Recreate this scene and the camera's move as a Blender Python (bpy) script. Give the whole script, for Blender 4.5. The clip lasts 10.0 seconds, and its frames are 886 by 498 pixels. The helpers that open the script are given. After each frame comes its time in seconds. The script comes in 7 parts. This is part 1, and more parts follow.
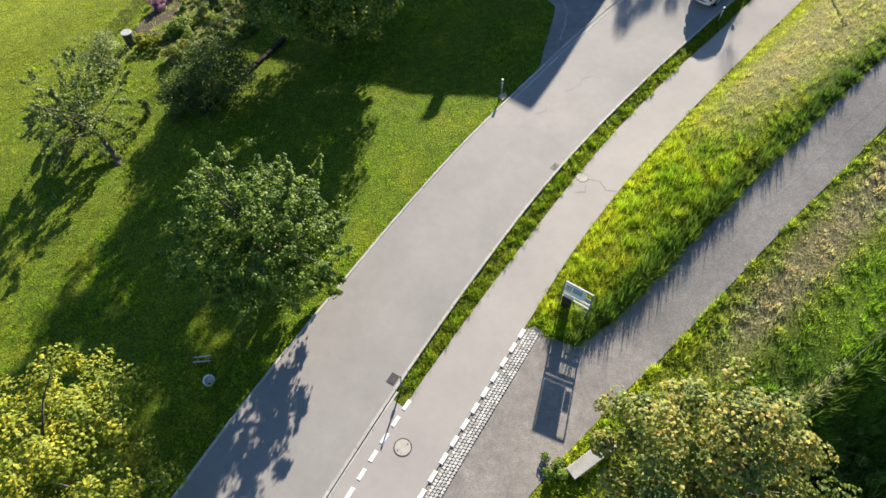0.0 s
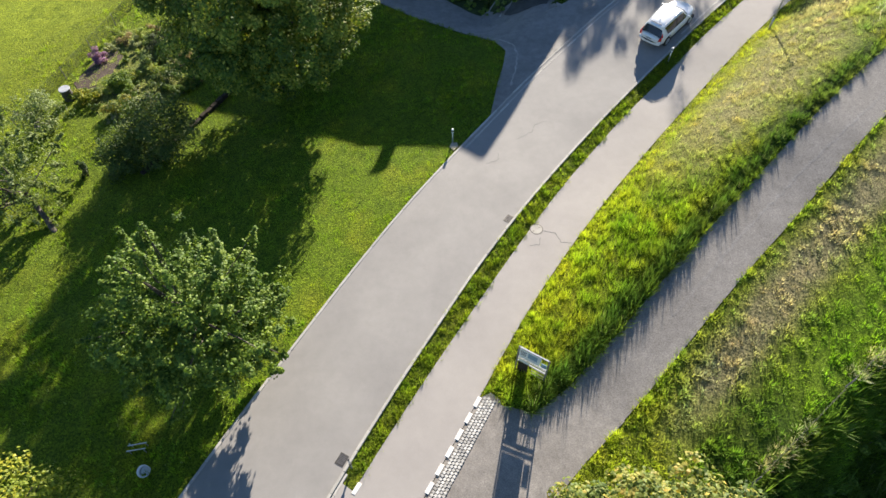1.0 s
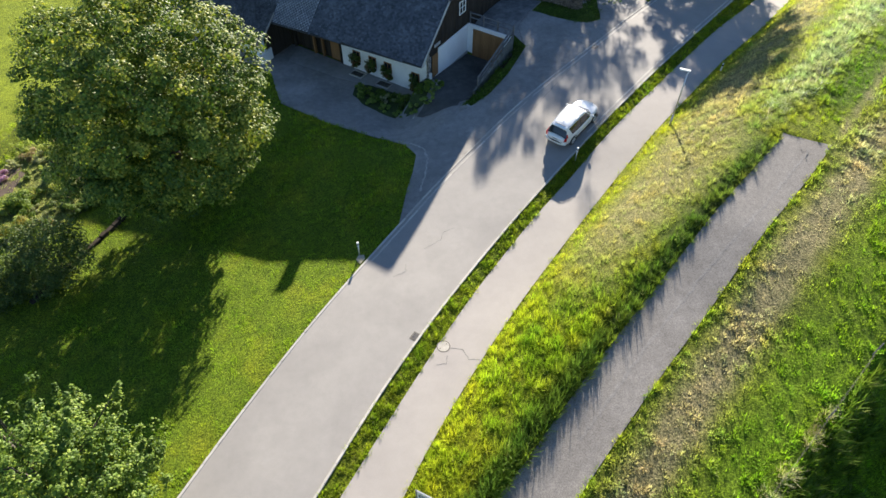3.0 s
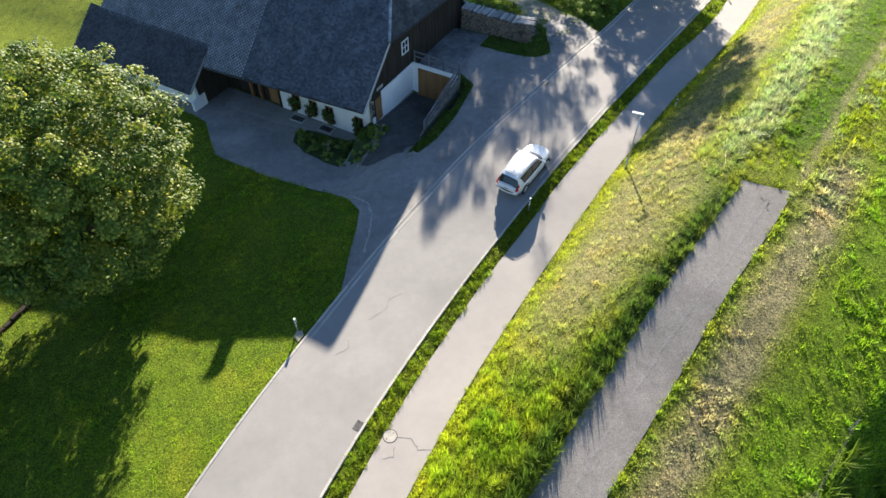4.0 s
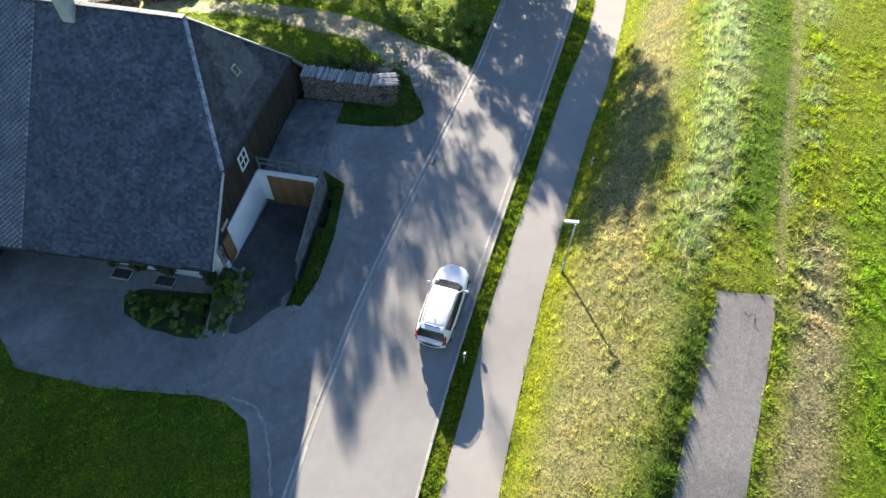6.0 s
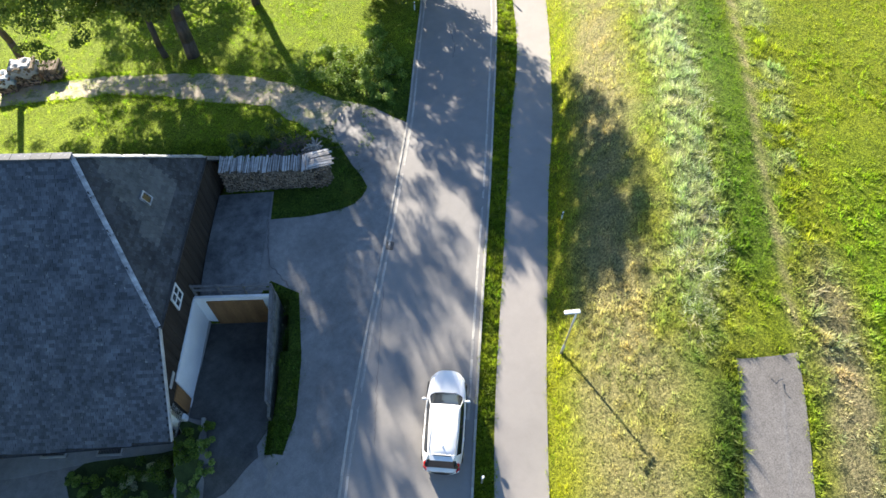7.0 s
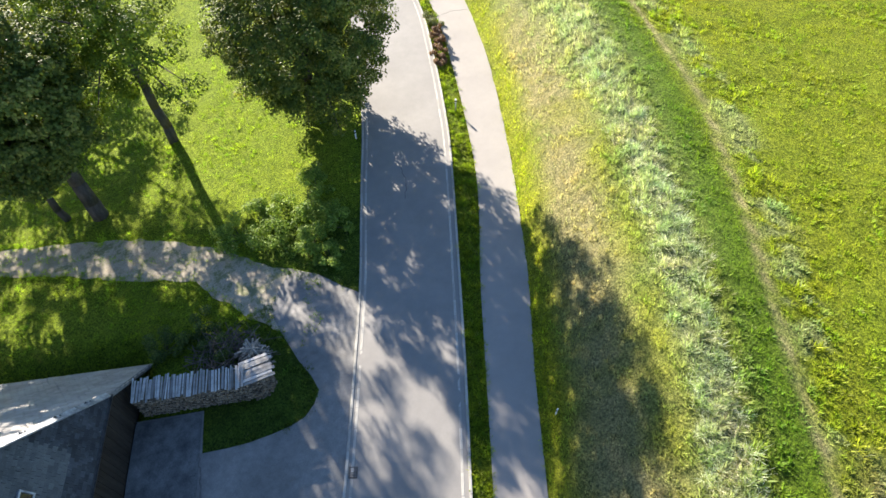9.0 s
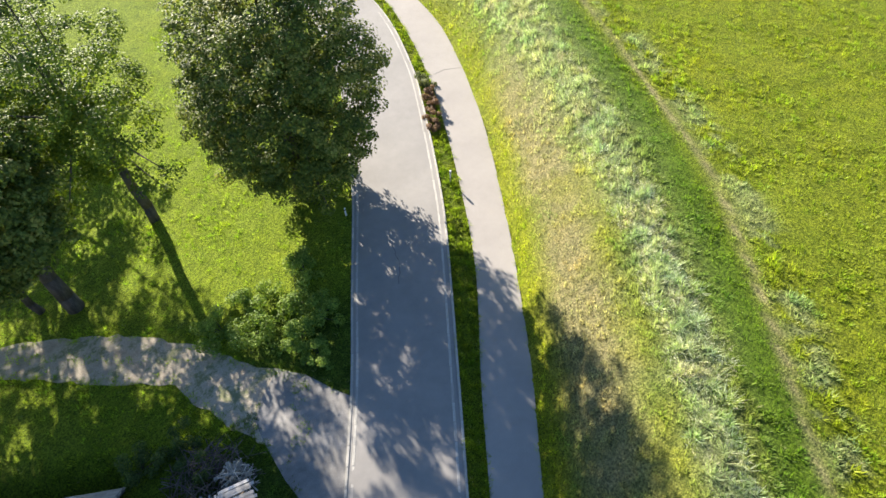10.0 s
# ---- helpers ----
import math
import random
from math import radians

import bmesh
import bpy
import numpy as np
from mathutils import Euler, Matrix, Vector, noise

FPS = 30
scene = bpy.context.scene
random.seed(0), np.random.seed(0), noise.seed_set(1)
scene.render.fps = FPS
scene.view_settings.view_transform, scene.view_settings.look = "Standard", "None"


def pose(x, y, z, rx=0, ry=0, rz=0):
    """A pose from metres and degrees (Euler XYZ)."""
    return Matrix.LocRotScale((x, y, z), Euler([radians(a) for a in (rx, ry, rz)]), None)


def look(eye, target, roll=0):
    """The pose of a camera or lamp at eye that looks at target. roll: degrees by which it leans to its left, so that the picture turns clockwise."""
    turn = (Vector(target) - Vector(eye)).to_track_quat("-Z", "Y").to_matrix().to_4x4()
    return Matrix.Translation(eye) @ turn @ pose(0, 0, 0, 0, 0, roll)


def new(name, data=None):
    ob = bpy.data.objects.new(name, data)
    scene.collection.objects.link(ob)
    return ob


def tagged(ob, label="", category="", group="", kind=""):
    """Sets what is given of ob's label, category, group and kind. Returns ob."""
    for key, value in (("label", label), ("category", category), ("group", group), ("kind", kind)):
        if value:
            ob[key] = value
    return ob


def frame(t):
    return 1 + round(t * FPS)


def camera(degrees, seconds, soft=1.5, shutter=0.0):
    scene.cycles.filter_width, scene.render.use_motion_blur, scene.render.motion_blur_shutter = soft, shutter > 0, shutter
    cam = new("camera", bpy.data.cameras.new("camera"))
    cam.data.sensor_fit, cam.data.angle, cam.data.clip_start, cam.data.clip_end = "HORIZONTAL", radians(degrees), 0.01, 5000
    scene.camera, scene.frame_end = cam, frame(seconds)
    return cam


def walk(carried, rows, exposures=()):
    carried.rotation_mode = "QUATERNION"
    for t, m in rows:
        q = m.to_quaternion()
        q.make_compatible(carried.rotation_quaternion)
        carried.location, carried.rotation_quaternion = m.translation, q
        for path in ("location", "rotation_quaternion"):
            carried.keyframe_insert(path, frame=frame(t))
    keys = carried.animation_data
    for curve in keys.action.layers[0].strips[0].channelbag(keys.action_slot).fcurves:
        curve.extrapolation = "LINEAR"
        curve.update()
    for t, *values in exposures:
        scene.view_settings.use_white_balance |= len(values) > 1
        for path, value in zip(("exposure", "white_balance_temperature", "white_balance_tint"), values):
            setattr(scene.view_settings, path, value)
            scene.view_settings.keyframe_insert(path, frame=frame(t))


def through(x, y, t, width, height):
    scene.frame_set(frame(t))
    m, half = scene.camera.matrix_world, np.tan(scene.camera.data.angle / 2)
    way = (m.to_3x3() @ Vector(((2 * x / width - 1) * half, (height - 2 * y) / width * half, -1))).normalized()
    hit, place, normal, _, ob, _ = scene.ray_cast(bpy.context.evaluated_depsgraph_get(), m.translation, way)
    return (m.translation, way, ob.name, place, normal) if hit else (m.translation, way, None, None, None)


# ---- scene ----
cam = camera(71.5, 10.0)
PATH = [
    (0, (0.043, 2.121, 26.239), (0.013, 3.212, 24.563), -1.6),
    (0.5, (0.65, 3.593, 26.201), (0.661, 4.704, 24.538), -1.2),
    (1, (1.494, 4.484, 26.28), (1.537, 5.631, 24.643), -0.9),
    (1.5, (2.363, 4.945, 26.452), (2.439, 6.138, 24.849), -0.5),
    (2, (3.201, 5.328, 26.68), (3.306, 6.575, 25.12), -0.2),
    (2.5, (4.116, 6.012, 26.935), (4.25, 7.293, 25.405), -0.0),
    (4, (7.292, 11.265, 27.303), (7.55, 12.57, 25.81), 0.4),
    (4.5, (8.34, 14.32, 27.308), (8.662, 15.591, 25.797), 0.7),
    (5, (9.171, 18.147, 27.477), (9.569, 19.351, 25.93), 0.8),
    (5.5, (9.55, 22.179, 27.681), (10.051, 23.302, 26.103), 1.3),
    (5.7, (9.888, 23.89, 27.729), (10.421, 24.978, 26.138), 1.1),
    (6.8, (11.986, 32.691, 28.735), (12.69, 33.549, 27.071), -0.5),
    (7, (12.384, 34.037, 28.661), (13.126, 34.862, 26.997), -0.2),
    (7.5, (14.147, 36.794, 28.593), (14.946, 37.562, 26.928), 0.4),
    (8, (16.198, 38.642, 28.601), (17.02, 39.403, 26.944), 0.5),
    (8.5, (17.924, 40.223, 28.722), (18.774, 40.99, 27.082), 0.3),
    (9, (19.673, 41.671, 28.837), (20.548, 42.452, 27.217), -0.6),
    (9.5, (21.477, 43.139, 28.981), (22.372, 43.931, 27.377), -1.1),
    (10, (23.442, 44.517, 29.409), (24.346, 45.328, 27.821), -2.1),
]
EXPOSURES = [(0, 1.68), (1.5, 1.74), (2.5, 1.82), (4, 1.96), (5.5, 2.08), (7, 2.2), (8, 2.24), (9, 2.14), (10, 1.96)]
walk(cam, [(t, look(eye, target, roll)) for t, eye, target, roll in PATH], EXPOSURES)

# ---- world and sun ----
SUN = Vector((0.254, 0.905, 0.342)).normalized()
world = bpy.data.worlds.new("sky")
scene.world = world
world.use_nodes = True
wn = world.node_tree.nodes
sky = wn.new("ShaderNodeTexSky")
sky.sky_type = "NISHITA"
sky.sun_disc = False
sky.sun_elevation = math.asin(SUN.z)
sky.sun_rotation = math.atan2(SUN.x, SUN.y)
sky.altitude = 700
sky.ozone_density = 3.6
sky.dust_density = 0.4
wn["Background"].inputs["Strength"].default_value = 0.066
world.node_tree.links.new(sky.outputs["Color"], wn["Background"].inputs["Color"])
sun = new("sun", bpy.data.lights.new("sun", "SUN"))
sun.data.energy = 5.0
sun.data.angle = radians(0.53)
sun.data.color = (1.0, 0.90, 0.76)
sun.matrix_world = look(SUN * 200, (0, 0, 0))

# ---- materials ----
def material(name, rough=0.8, metal=0.0, spec=0.3):
    m = bpy.data.materials.new(name)
    m.use_nodes = True
    b = m.node_tree.nodes["Principled BSDF"]
    b.inputs["Roughness"].default_value = rough
    b.inputs["Metallic"].default_value = metal
    b.inputs["Specular IOR Level"].default_value = spec
    return m, m.node_tree, b


def noise_node(nt, scale, detail=4.0, rough=0.6, coord="Object", stretch=None):
    tc = nt.nodes.new("ShaderNodeTexCoord")
    n = nt.nodes.new("ShaderNodeTexNoise")
    n.inputs["Scale"].default_value = scale
    n.inputs["Detail"].default_value = detail
    n.inputs["Roughness"].default_value = rough
    if stretch:
        mp = nt.nodes.new("ShaderNodeMapping")
        mp.inputs["Scale"].default_value = stretch
        nt.links.new(tc.outputs[coord], mp.inputs["Vector"])
        nt.links.new(mp.outputs["Vector"], n.inputs["Vector"])
    else:
        nt.links.new(tc.outputs[coord], n.inputs["Vector"])
    return n


def ramp(nt, fac, stops):
    r = nt.nodes.new("ShaderNodeValToRGB")
    e = r.color_ramp.elements
    while len(e) < len(stops):
        e.new(0.5)
    for k, (p, c) in enumerate(stops):
        e[k].position, e[k].color = p, (*c, 1)
    nt.links.new(fac, r.inputs["Fac"])
    return r


def mix(nt, a, b, fac=0.5, blend="MIX"):
    n = nt.nodes.new("ShaderNodeMix")
    n.data_type, n.blend_type = "RGBA", blend
    for sock, val in ((n.inputs[6], a), (n.inputs[7], b), (n.inputs[0], fac)):
        if isinstance(val, (float, int)):
            sock.default_value = val
        elif isinstance(val, tuple):
            sock.default_value = (*val, 1)
        else:
            nt.links.new(val, sock)
    return n.outputs[2]


def bump(nt, b, height, strength=0.4, dist=0.02):
    n = nt.nodes.new("ShaderNodeBump")
    n.inputs["Strength"].default_value = strength
    n.inputs["Distance"].default_value = dist
    nt.links.new(height, n.inputs["Height"])
    nt.links.new(n.outputs["Normal"], b.inputs["Normal"])


def mottled(name, dark, light, scale=3.0, fine=40.0, rough=0.8, metal=0.0, spec=0.3, strength=0.3, dist=0.01, vary=0.0, stretch=None, lichen=0.0, patch=(0.26, 0.28, 0.29), spot=3.2, flecks=0.0):
    """A two-scale surface: broad stains and fine grain, with relief; vary spreads the colour from piece to piece."""
    m, nt, b = material(name, rough, metal, spec)
    broad = noise_node(nt, scale, 5.0, 0.65, stretch=stretch)
    grain = noise_node(nt, fine, 3.0, 0.7, stretch=stretch)
    c = ramp(nt, broad.outputs["Fac"], [(0.3, dark), (0.7, light)]).outputs["Color"]
    g = ramp(nt, grain.outputs["Fac"], [(0.25, (0.62, 0.62, 0.62)), (0.75, (1.25, 1.25, 1.25))]).outputs["Color"]
    c = mix(nt, c, g, 0.8, "MULTIPLY")
    if vary:
        oi = nt.nodes.new("ShaderNodeObjectInfo")
        ge = nt.nodes.new("ShaderNodeNewGeometry")
        ad = nt.nodes.new("ShaderNodeMath")
        ad.operation = "ADD"
        nt.links.new(oi.outputs["Random"], ad.inputs[0])
        nt.links.new(ge.outputs["Random Per Island"], ad.inputs[1])
        fr = nt.nodes.new("ShaderNodeMath")
        fr.operation = "FRACT"
        nt.links.new(ad.outputs[0], fr.inputs[0])
        v = ramp(nt, fr.outputs[0], [(0.0, (1 - vary,) * 3), (1.0, (1 + vary,) * 3)]).outputs["Color"]
        c = mix(nt, c, v, 1.0, "MULTIPLY")
    if lichen:
        spots = noise_node(nt, spot, 6.0, 0.75)
        w = ramp(nt, spots.outputs["Fac"], [(0.6 if spot > 2 else 0.5, (0, 0, 0)), (0.68 if spot > 2 else 0.6, (lichen,) * 3)]).outputs["Color"]
        c = mix(nt, c, patch, w)
    if flecks:
        w = ramp(nt, noise_node(nt, 6.5, 3.0, 0.7).outputs["Fac"], [(0.7, (0, 0, 0)), (0.74, (flecks,) * 3)]).outputs["Color"]
        c = mix(nt, c, (0.4, 0.42, 0.44), w)
    nt.links.new(c, b.inputs["Base Color"])
    bump(nt, b, grain.outputs["Fac"], strength, dist)
    return m


def plant(name, gloss=0.35, through=0.45, tint=(1.25, 1.15, 0.55), vary=1.0):
    """Leaves and blades: their colour stands in the attribute cover; light also passes through them."""
    m, nt, b = material(name, 0.55, 0.0, gloss)
    at = nt.nodes.new("ShaderNodeAttribute")
    at.attribute_name = "cover"
    ge = nt.nodes.new("ShaderNodeNewGeometry")
    v = ramp(nt, ge.outputs["Random Per Island"], [(0.0, (1 - 0.35 * vary, 1 - 0.3 * vary, 1 - 0.3 * vary)), (1.0, (1 + 0.35 * vary, 1 + 0.25 * vary, 1 + 0.2 * vary))]).outputs["Color"]
    c = mix(nt, at.outputs["Color"], v, 1.0, "MULTIPLY")
    nt.links.new(c, b.inputs["Base Color"])
    tr = nt.nodes.new("ShaderNodeBsdfTranslucent")
    nt.links.new(mix(nt, c, tint, 1.0, "MULTIPLY"), tr.inputs["Color"])
    ms = nt.nodes.new("ShaderNodeMixShader")
    ms.inputs["Fac"].default_value = through
    nt.links.new(b.outputs["BSDF"], ms.inputs[1])
    nt.links.new(tr.outputs["BSDF"], ms.inputs[2])
    nt.links.new(ms.outputs["Shader"], nt.nodes["Material Output"].inputs["Surface"])
    return m


def asphalt(name, dark, light, speck, patch, grain=55.0):
    m, nt, b = material(name, 0.82, 0.0, 0.35)
    broad = noise_node(nt, 0.35, 6.0, 0.6)
    mid = noise_node(nt, 2.2, 6.0, 0.7)
    fine = noise_node(nt, grain, 2.0, 0.8)
    c = ramp(nt, broad.outputs["Fac"], [(0.3, dark), (0.72, light)]).outputs["Color"]
    c = mix(nt, c, ramp(nt, mid.outputs["Fac"], [(0.3, (1 - patch,) * 3), (0.7, (1 + patch,) * 3)]).outputs["Color"], 1.0, "MULTIPLY")
    c = mix(nt, c, ramp(nt, fine.outputs["Fac"], [(0.3, (1 - speck,) * 3), (0.7, (1 + speck,) * 3)]).outputs["Color"], 1.0, "MULTIPLY")
    nt.links.new(c, b.inputs["Base Color"])
    bump(nt, b, fine.outputs["Fac"], 0.35, 0.008)
    return m


M_ROAD = asphalt("road asphalt", (0.215, 0.205, 0.195), (0.265, 0.252, 0.238), 0.10, 0.05)
M_PATH = asphalt("path asphalt", (0.27, 0.25, 0.235), (0.315, 0.292, 0.272), 0.08, 0.04)
M_LANE = asphalt("lane asphalt", (0.15, 0.138, 0.126), (0.226, 0.209, 0.192), 0.34, 0.16, 16.0)
M_APRON = asphalt("lane mouth asphalt", (0.16, 0.146, 0.132), (0.245, 0.225, 0.204), 0.26, 0.2, 16.0)
M_SEAM = asphalt("worn lane seam", (0.165, 0.154, 0.144), (0.24, 0.225, 0.21), 0.3, 0.2, 16.0)
M_YARD = asphalt("yard asphalt", (0.155, 0.149, 0.142), (0.255, 0.246, 0.235), 0.15, 0.2, 24.0)
M_RAMP = asphalt("dark ramp asphalt", (0.035, 0.036, 0.034), (0.1, 0.1, 0.094), 0.2, 0.3, 20.0)
M_COURT = asphalt("old concrete paving", (0.085, 0.088, 0.09), (0.23, 0.23, 0.224), 0.2, 0.4, 20.0)
M_WALK = asphalt("pale concrete paving", (0.2, 0.198, 0.19), (0.29, 0.285, 0.275), 0.12, 0.15, 30.0)
M_GRAVEL = mottled("gravel track", (0.3, 0.255, 0.19), (0.56, 0.49, 0.39), 0.9, 14, 0.95, strength=0.8, dist=0.04, lichen=0.75, patch=(0.1, 0.13, 0.03), spot=0.9)
M_CRACK = mottled("crack filler", (0.12, 0.116, 0.11), (0.17, 0.165, 0.16), 4, 60, 0.7)
M_KERB = mottled("kerb stone", (0.3, 0.29, 0.265), (0.47, 0.45, 0.41), 2.0, 40, 0.85, vary=0.15)
M_STRIPE = mottled("white marking block", (0.62, 0.61, 0.58), (0.8, 0.79, 0.75), 3.0, 30, 0.7, vary=0.06)
M_COBBLE = mottled("granite cobble", (0.36, 0.35, 0.33), (0.58, 0.56, 0.52), 5.0, 50, 0.8, vary=0.3)
M_IRON = mottled("cast iron", (0.07, 0.065, 0.06), (0.13, 0.12, 0.11), 6, 60, 0.6, 0.6)
M_COVER = mottled("concrete cover", (0.33, 0.31, 0.27), (0.45, 0.42, 0.37), 4, 50, 0.85)
M_GALV = mottled("galvanised steel", (0.42, 0.43, 0.44), (0.6, 0.61, 0.62), 4, 60, 0.4, 0.7)
M_LAMPGREY = mottled("lamp grey paint", (0.62, 0.63, 0.63), (0.72, 0.73, 0.73), 5, 60, 0.4)
M_TARP = mottled("grey tarpaulin", (0.3, 0.31, 0.33), (0.48, 0.49, 0.52), 2, 20, 0.6, strength=0.5)
M_BLUETARP = mottled("pale blue sheet", (0.4, 0.48, 0.54), (0.6, 0.66, 0.7), 2, 20, 0.5, strength=0.5)
M_WHITE = mottled("white plastic", (0.74, 0.74, 0.72), (0.82, 0.82, 0.8), 4, 60, 0.5)
M_BLACK = mottled("black plastic", (0.018, 0.018, 0.018), (0.035, 0.035, 0.035), 4, 60, 0.5)
M_STUCCO = mottled("white stucco", (0.78, 0.78, 0.77), (0.87, 0.87, 0.86), 1.2, 60, 0.9, strength=0.4, dist=0.01)
M_CONCRETE = mottled("concrete", (0.3, 0.29, 0.27), (0.46, 0.45, 0.42), 1.5, 30, 0.9, strength=0.5, dist=0.012)
M_DARKWOOD = mottled("dark weathered boards", (0.034, 0.027, 0.021), (0.062, 0.05, 0.04), 3, 40, 0.95, spec=0.1, vary=0.08, stretch=(1, 1, 0.08))
M_BROWNWOOD = mottled("orange brown wood", (0.2, 0.1, 0.04), (0.32, 0.17, 0.07), 3, 40, 0.7, vary=0.12, stretch=(1, 1, 0.1))
M_GREYWOOD = mottled("silver grey wood", (0.24, 0.23, 0.22), (0.46, 0.45, 0.43), 2, 40, 0.85, vary=0.5)
M_RAILWOOD = mottled("weathered rail wood", (0.09, 0.088, 0.085), (0.2, 0.195, 0.19), 2, 40, 0.85, vary=0.25)
M_OLDWALL = mottled("mossy old concrete", (0.07, 0.075, 0.06), (0.24, 0.235, 0.22), 2.5, 18, 0.95, strength=0.7, dist=0.02)
M_LOGEND = mottled("split log", (0.12, 0.09, 0.065), (0.32, 0.26, 0.2), 6, 50, 0.9, vary=0.4)
M_BRUSH = mottled("dry branches", (0.07, 0.055, 0.045), (0.2, 0.17, 0.15), 4, 40, 0.9, vary=0.4)
M_ROOT = mottled("bleached roots", (0.2, 0.19, 0.17), (0.42, 0.4, 0.37), 4, 40, 0.9, vary=0.3)
M_SLATE = mottled("dark roof slate", (0.042, 0.05, 0.065), (0.1, 0.112, 0.136), 0.7, 30, 0.62, spec=0.4, vary=0.38, strength=0.4, lichen=0.5, flecks=0.8)
M_SLATEDARK = mottled("blackened roof slate", (0.028, 0.031, 0.037), (0.066, 0.072, 0.082), 0.9, 30, 0.7, spec=0.28, vary=0.35, strength=0.4, lichen=0.4, flecks=0.25)
M_SLATEGREY = mottled("grey roof slate", (0.07, 0.076, 0.08), (0.125, 0.13, 0.132), 0.9, 30, 0.75, spec=0.25, vary=0.2, strength=0.4, lichen=0.3)
M_LATTICE = mottled("pale shingle edge", (0.16, 0.17, 0.19), (0.5, 0.51, 0.54), 1.2, 30, 0.7)
M_ETERNIT = mottled("grey diamond shingle", (0.05, 0.058, 0.074), (0.125, 0.138, 0.162), 0.6, 30, 0.55, spec=0.5, vary=0.25, strength=0.4, lichen=0.5)
M_FIBRE = mottled("pale fibre cement shingle", (0.26, 0.24, 0.225), (0.42, 0.4, 0.375), 0.6, 30, 0.7, spec=0.4, vary=0.12, strength=0.4)
M_UNDER = mottled("roof underlay", (0.02, 0.02, 0.022), (0.04, 0.04, 0.042), 2, 30, 0.9)
M_ZINC = mottled("zinc flashing", (0.14, 0.145, 0.16), (0.5, 0.52, 0.55), 3, 30, 0.5, 0.3, vary=0.15)
M_BARK = mottled("bark", (0.05, 0.042, 0.034), (0.14, 0.12, 0.1), 4, 25, 0.95, strength=0.8, dist=0.03, stretch=(1, 1, 0.25))
M_BIRCHBARK = mottled("pale bark", (0.1, 0.09, 0.08), (0.35, 0.33, 0.3), 4, 20, 0.9, strength=0.5, dist=0.02)
M_SOIL = mottled("garden soil", (0.05, 0.036, 0.026), (0.11, 0.08, 0.06), 3, 25, 0.95, strength=0.7, dist=0.04)
M_MOSS = mottled("mossy bed ground", (0.025, 0.04, 0.012), (0.06, 0.09, 0.025), 2, 20, 0.95, strength=0.7, dist=0.04)
M_NET = mottled("dark green netting wire", (0.02, 0.035, 0.025), (0.04, 0.06, 0.045), 5, 40, 0.6)
M_REDFLOWER = mottled("red geranium blossom", (0.2, 0.02, 0.03), (0.42, 0.05, 0.07), 8, 60, 0.7, vary=0.3)
M_BLUE = mottled("printed panel blue", (0.16, 0.26, 0.38), (0.3, 0.42, 0.52), 1.5, 30, 0.35)
M_PRINT = mottled("printed panel pale", (0.6, 0.65, 0.68), (0.74, 0.77, 0.78), 2.0, 30, 0.35)
M_LEAF = plant("leaf", 0.22, 0.32, (1.15, 1.15, 0.5))
M_GRASS = plant("grass blade", 0.25, 0.55, (1.0, 1.08, 0.74), 0.5)
M_SILVER = plant("pale grass stalk", 0.3, 0.5, (1.0, 1.0, 0.9))

m_, nt_, b_ = material("window glass", 0.08, 0.0, 0.6)
b_.inputs["Base Color"].default_value = (0.02, 0.024, 0.03, 1)
M_GLASS = m_
m_, nt_, b_ = material("car paint white", 0.28, 0.0, 0.5)
b_.inputs["Base Color"].default_value = (0.8, 0.8, 0.79, 1)
b_.inputs["Coat Weight"].default_value = 0.6
b_.inputs["Coat Roughness"].default_value = 0.05
M_PAINT = m_
m_, nt_, b_ = material("tail lamp", 0.15, 0.0, 0.5)
b_.inputs["Base Color"].default_value = (0.5, 0.012, 0.01, 1)
M_TAIL = m_
m_, nt_, b_ = material("head lamp", 0.1, 0.2, 0.6)
b_.inputs["Base Color"].default_value = (0.6, 0.62, 0.64, 1)
M_HEAD = m_

# the ground under the plants: cover colour, broken up by soil, litter and painted dark gaps
m_, nt_, b_ = material("ground cover", 0.95, 0.0, 0.15)
at_ = nt_.nodes.new("ShaderNodeAttribute")
at_.attribute_name = "cover"
n1_ = noise_node(nt_, 1.3, 6.0, 0.7)
n2_ = noise_node(nt_, 9.0, 5.0, 0.75)
c_ = mix(nt_, at_.outputs["Color"], ramp(nt_, n1_.outputs["Fac"], [(0.3, (0.62, 0.66, 0.6)), (0.7, (1.2, 1.15, 1.1))]).outputs["Color"], 1.0, "MULTIPLY")
c_ = mix(nt_, c_, ramp(nt_, n2_.outputs["Fac"], [(0.37, (0.28, 0.32, 0.3)), (0.62, (1.5, 1.45, 1.35))]).outputs["Color"], 1.0, "MULTIPLY")
n3_ = noise_node(nt_, 34.0, 3.0, 0.7)
c_ = mix(nt_, c_, ramp(nt_, n3_.outputs["Fac"], [(0.36, (0.5, 0.52, 0.5)), (0.64, (1.5, 1.48, 1.4))]).outputs["Color"], 1.0, "MULTIPLY")
nt_.links.new(c_, b_.inputs["Base Color"])
bump(nt_, b_, n2_.outputs["Fac"], 1.0, 0.22)
M_GROUND = m_


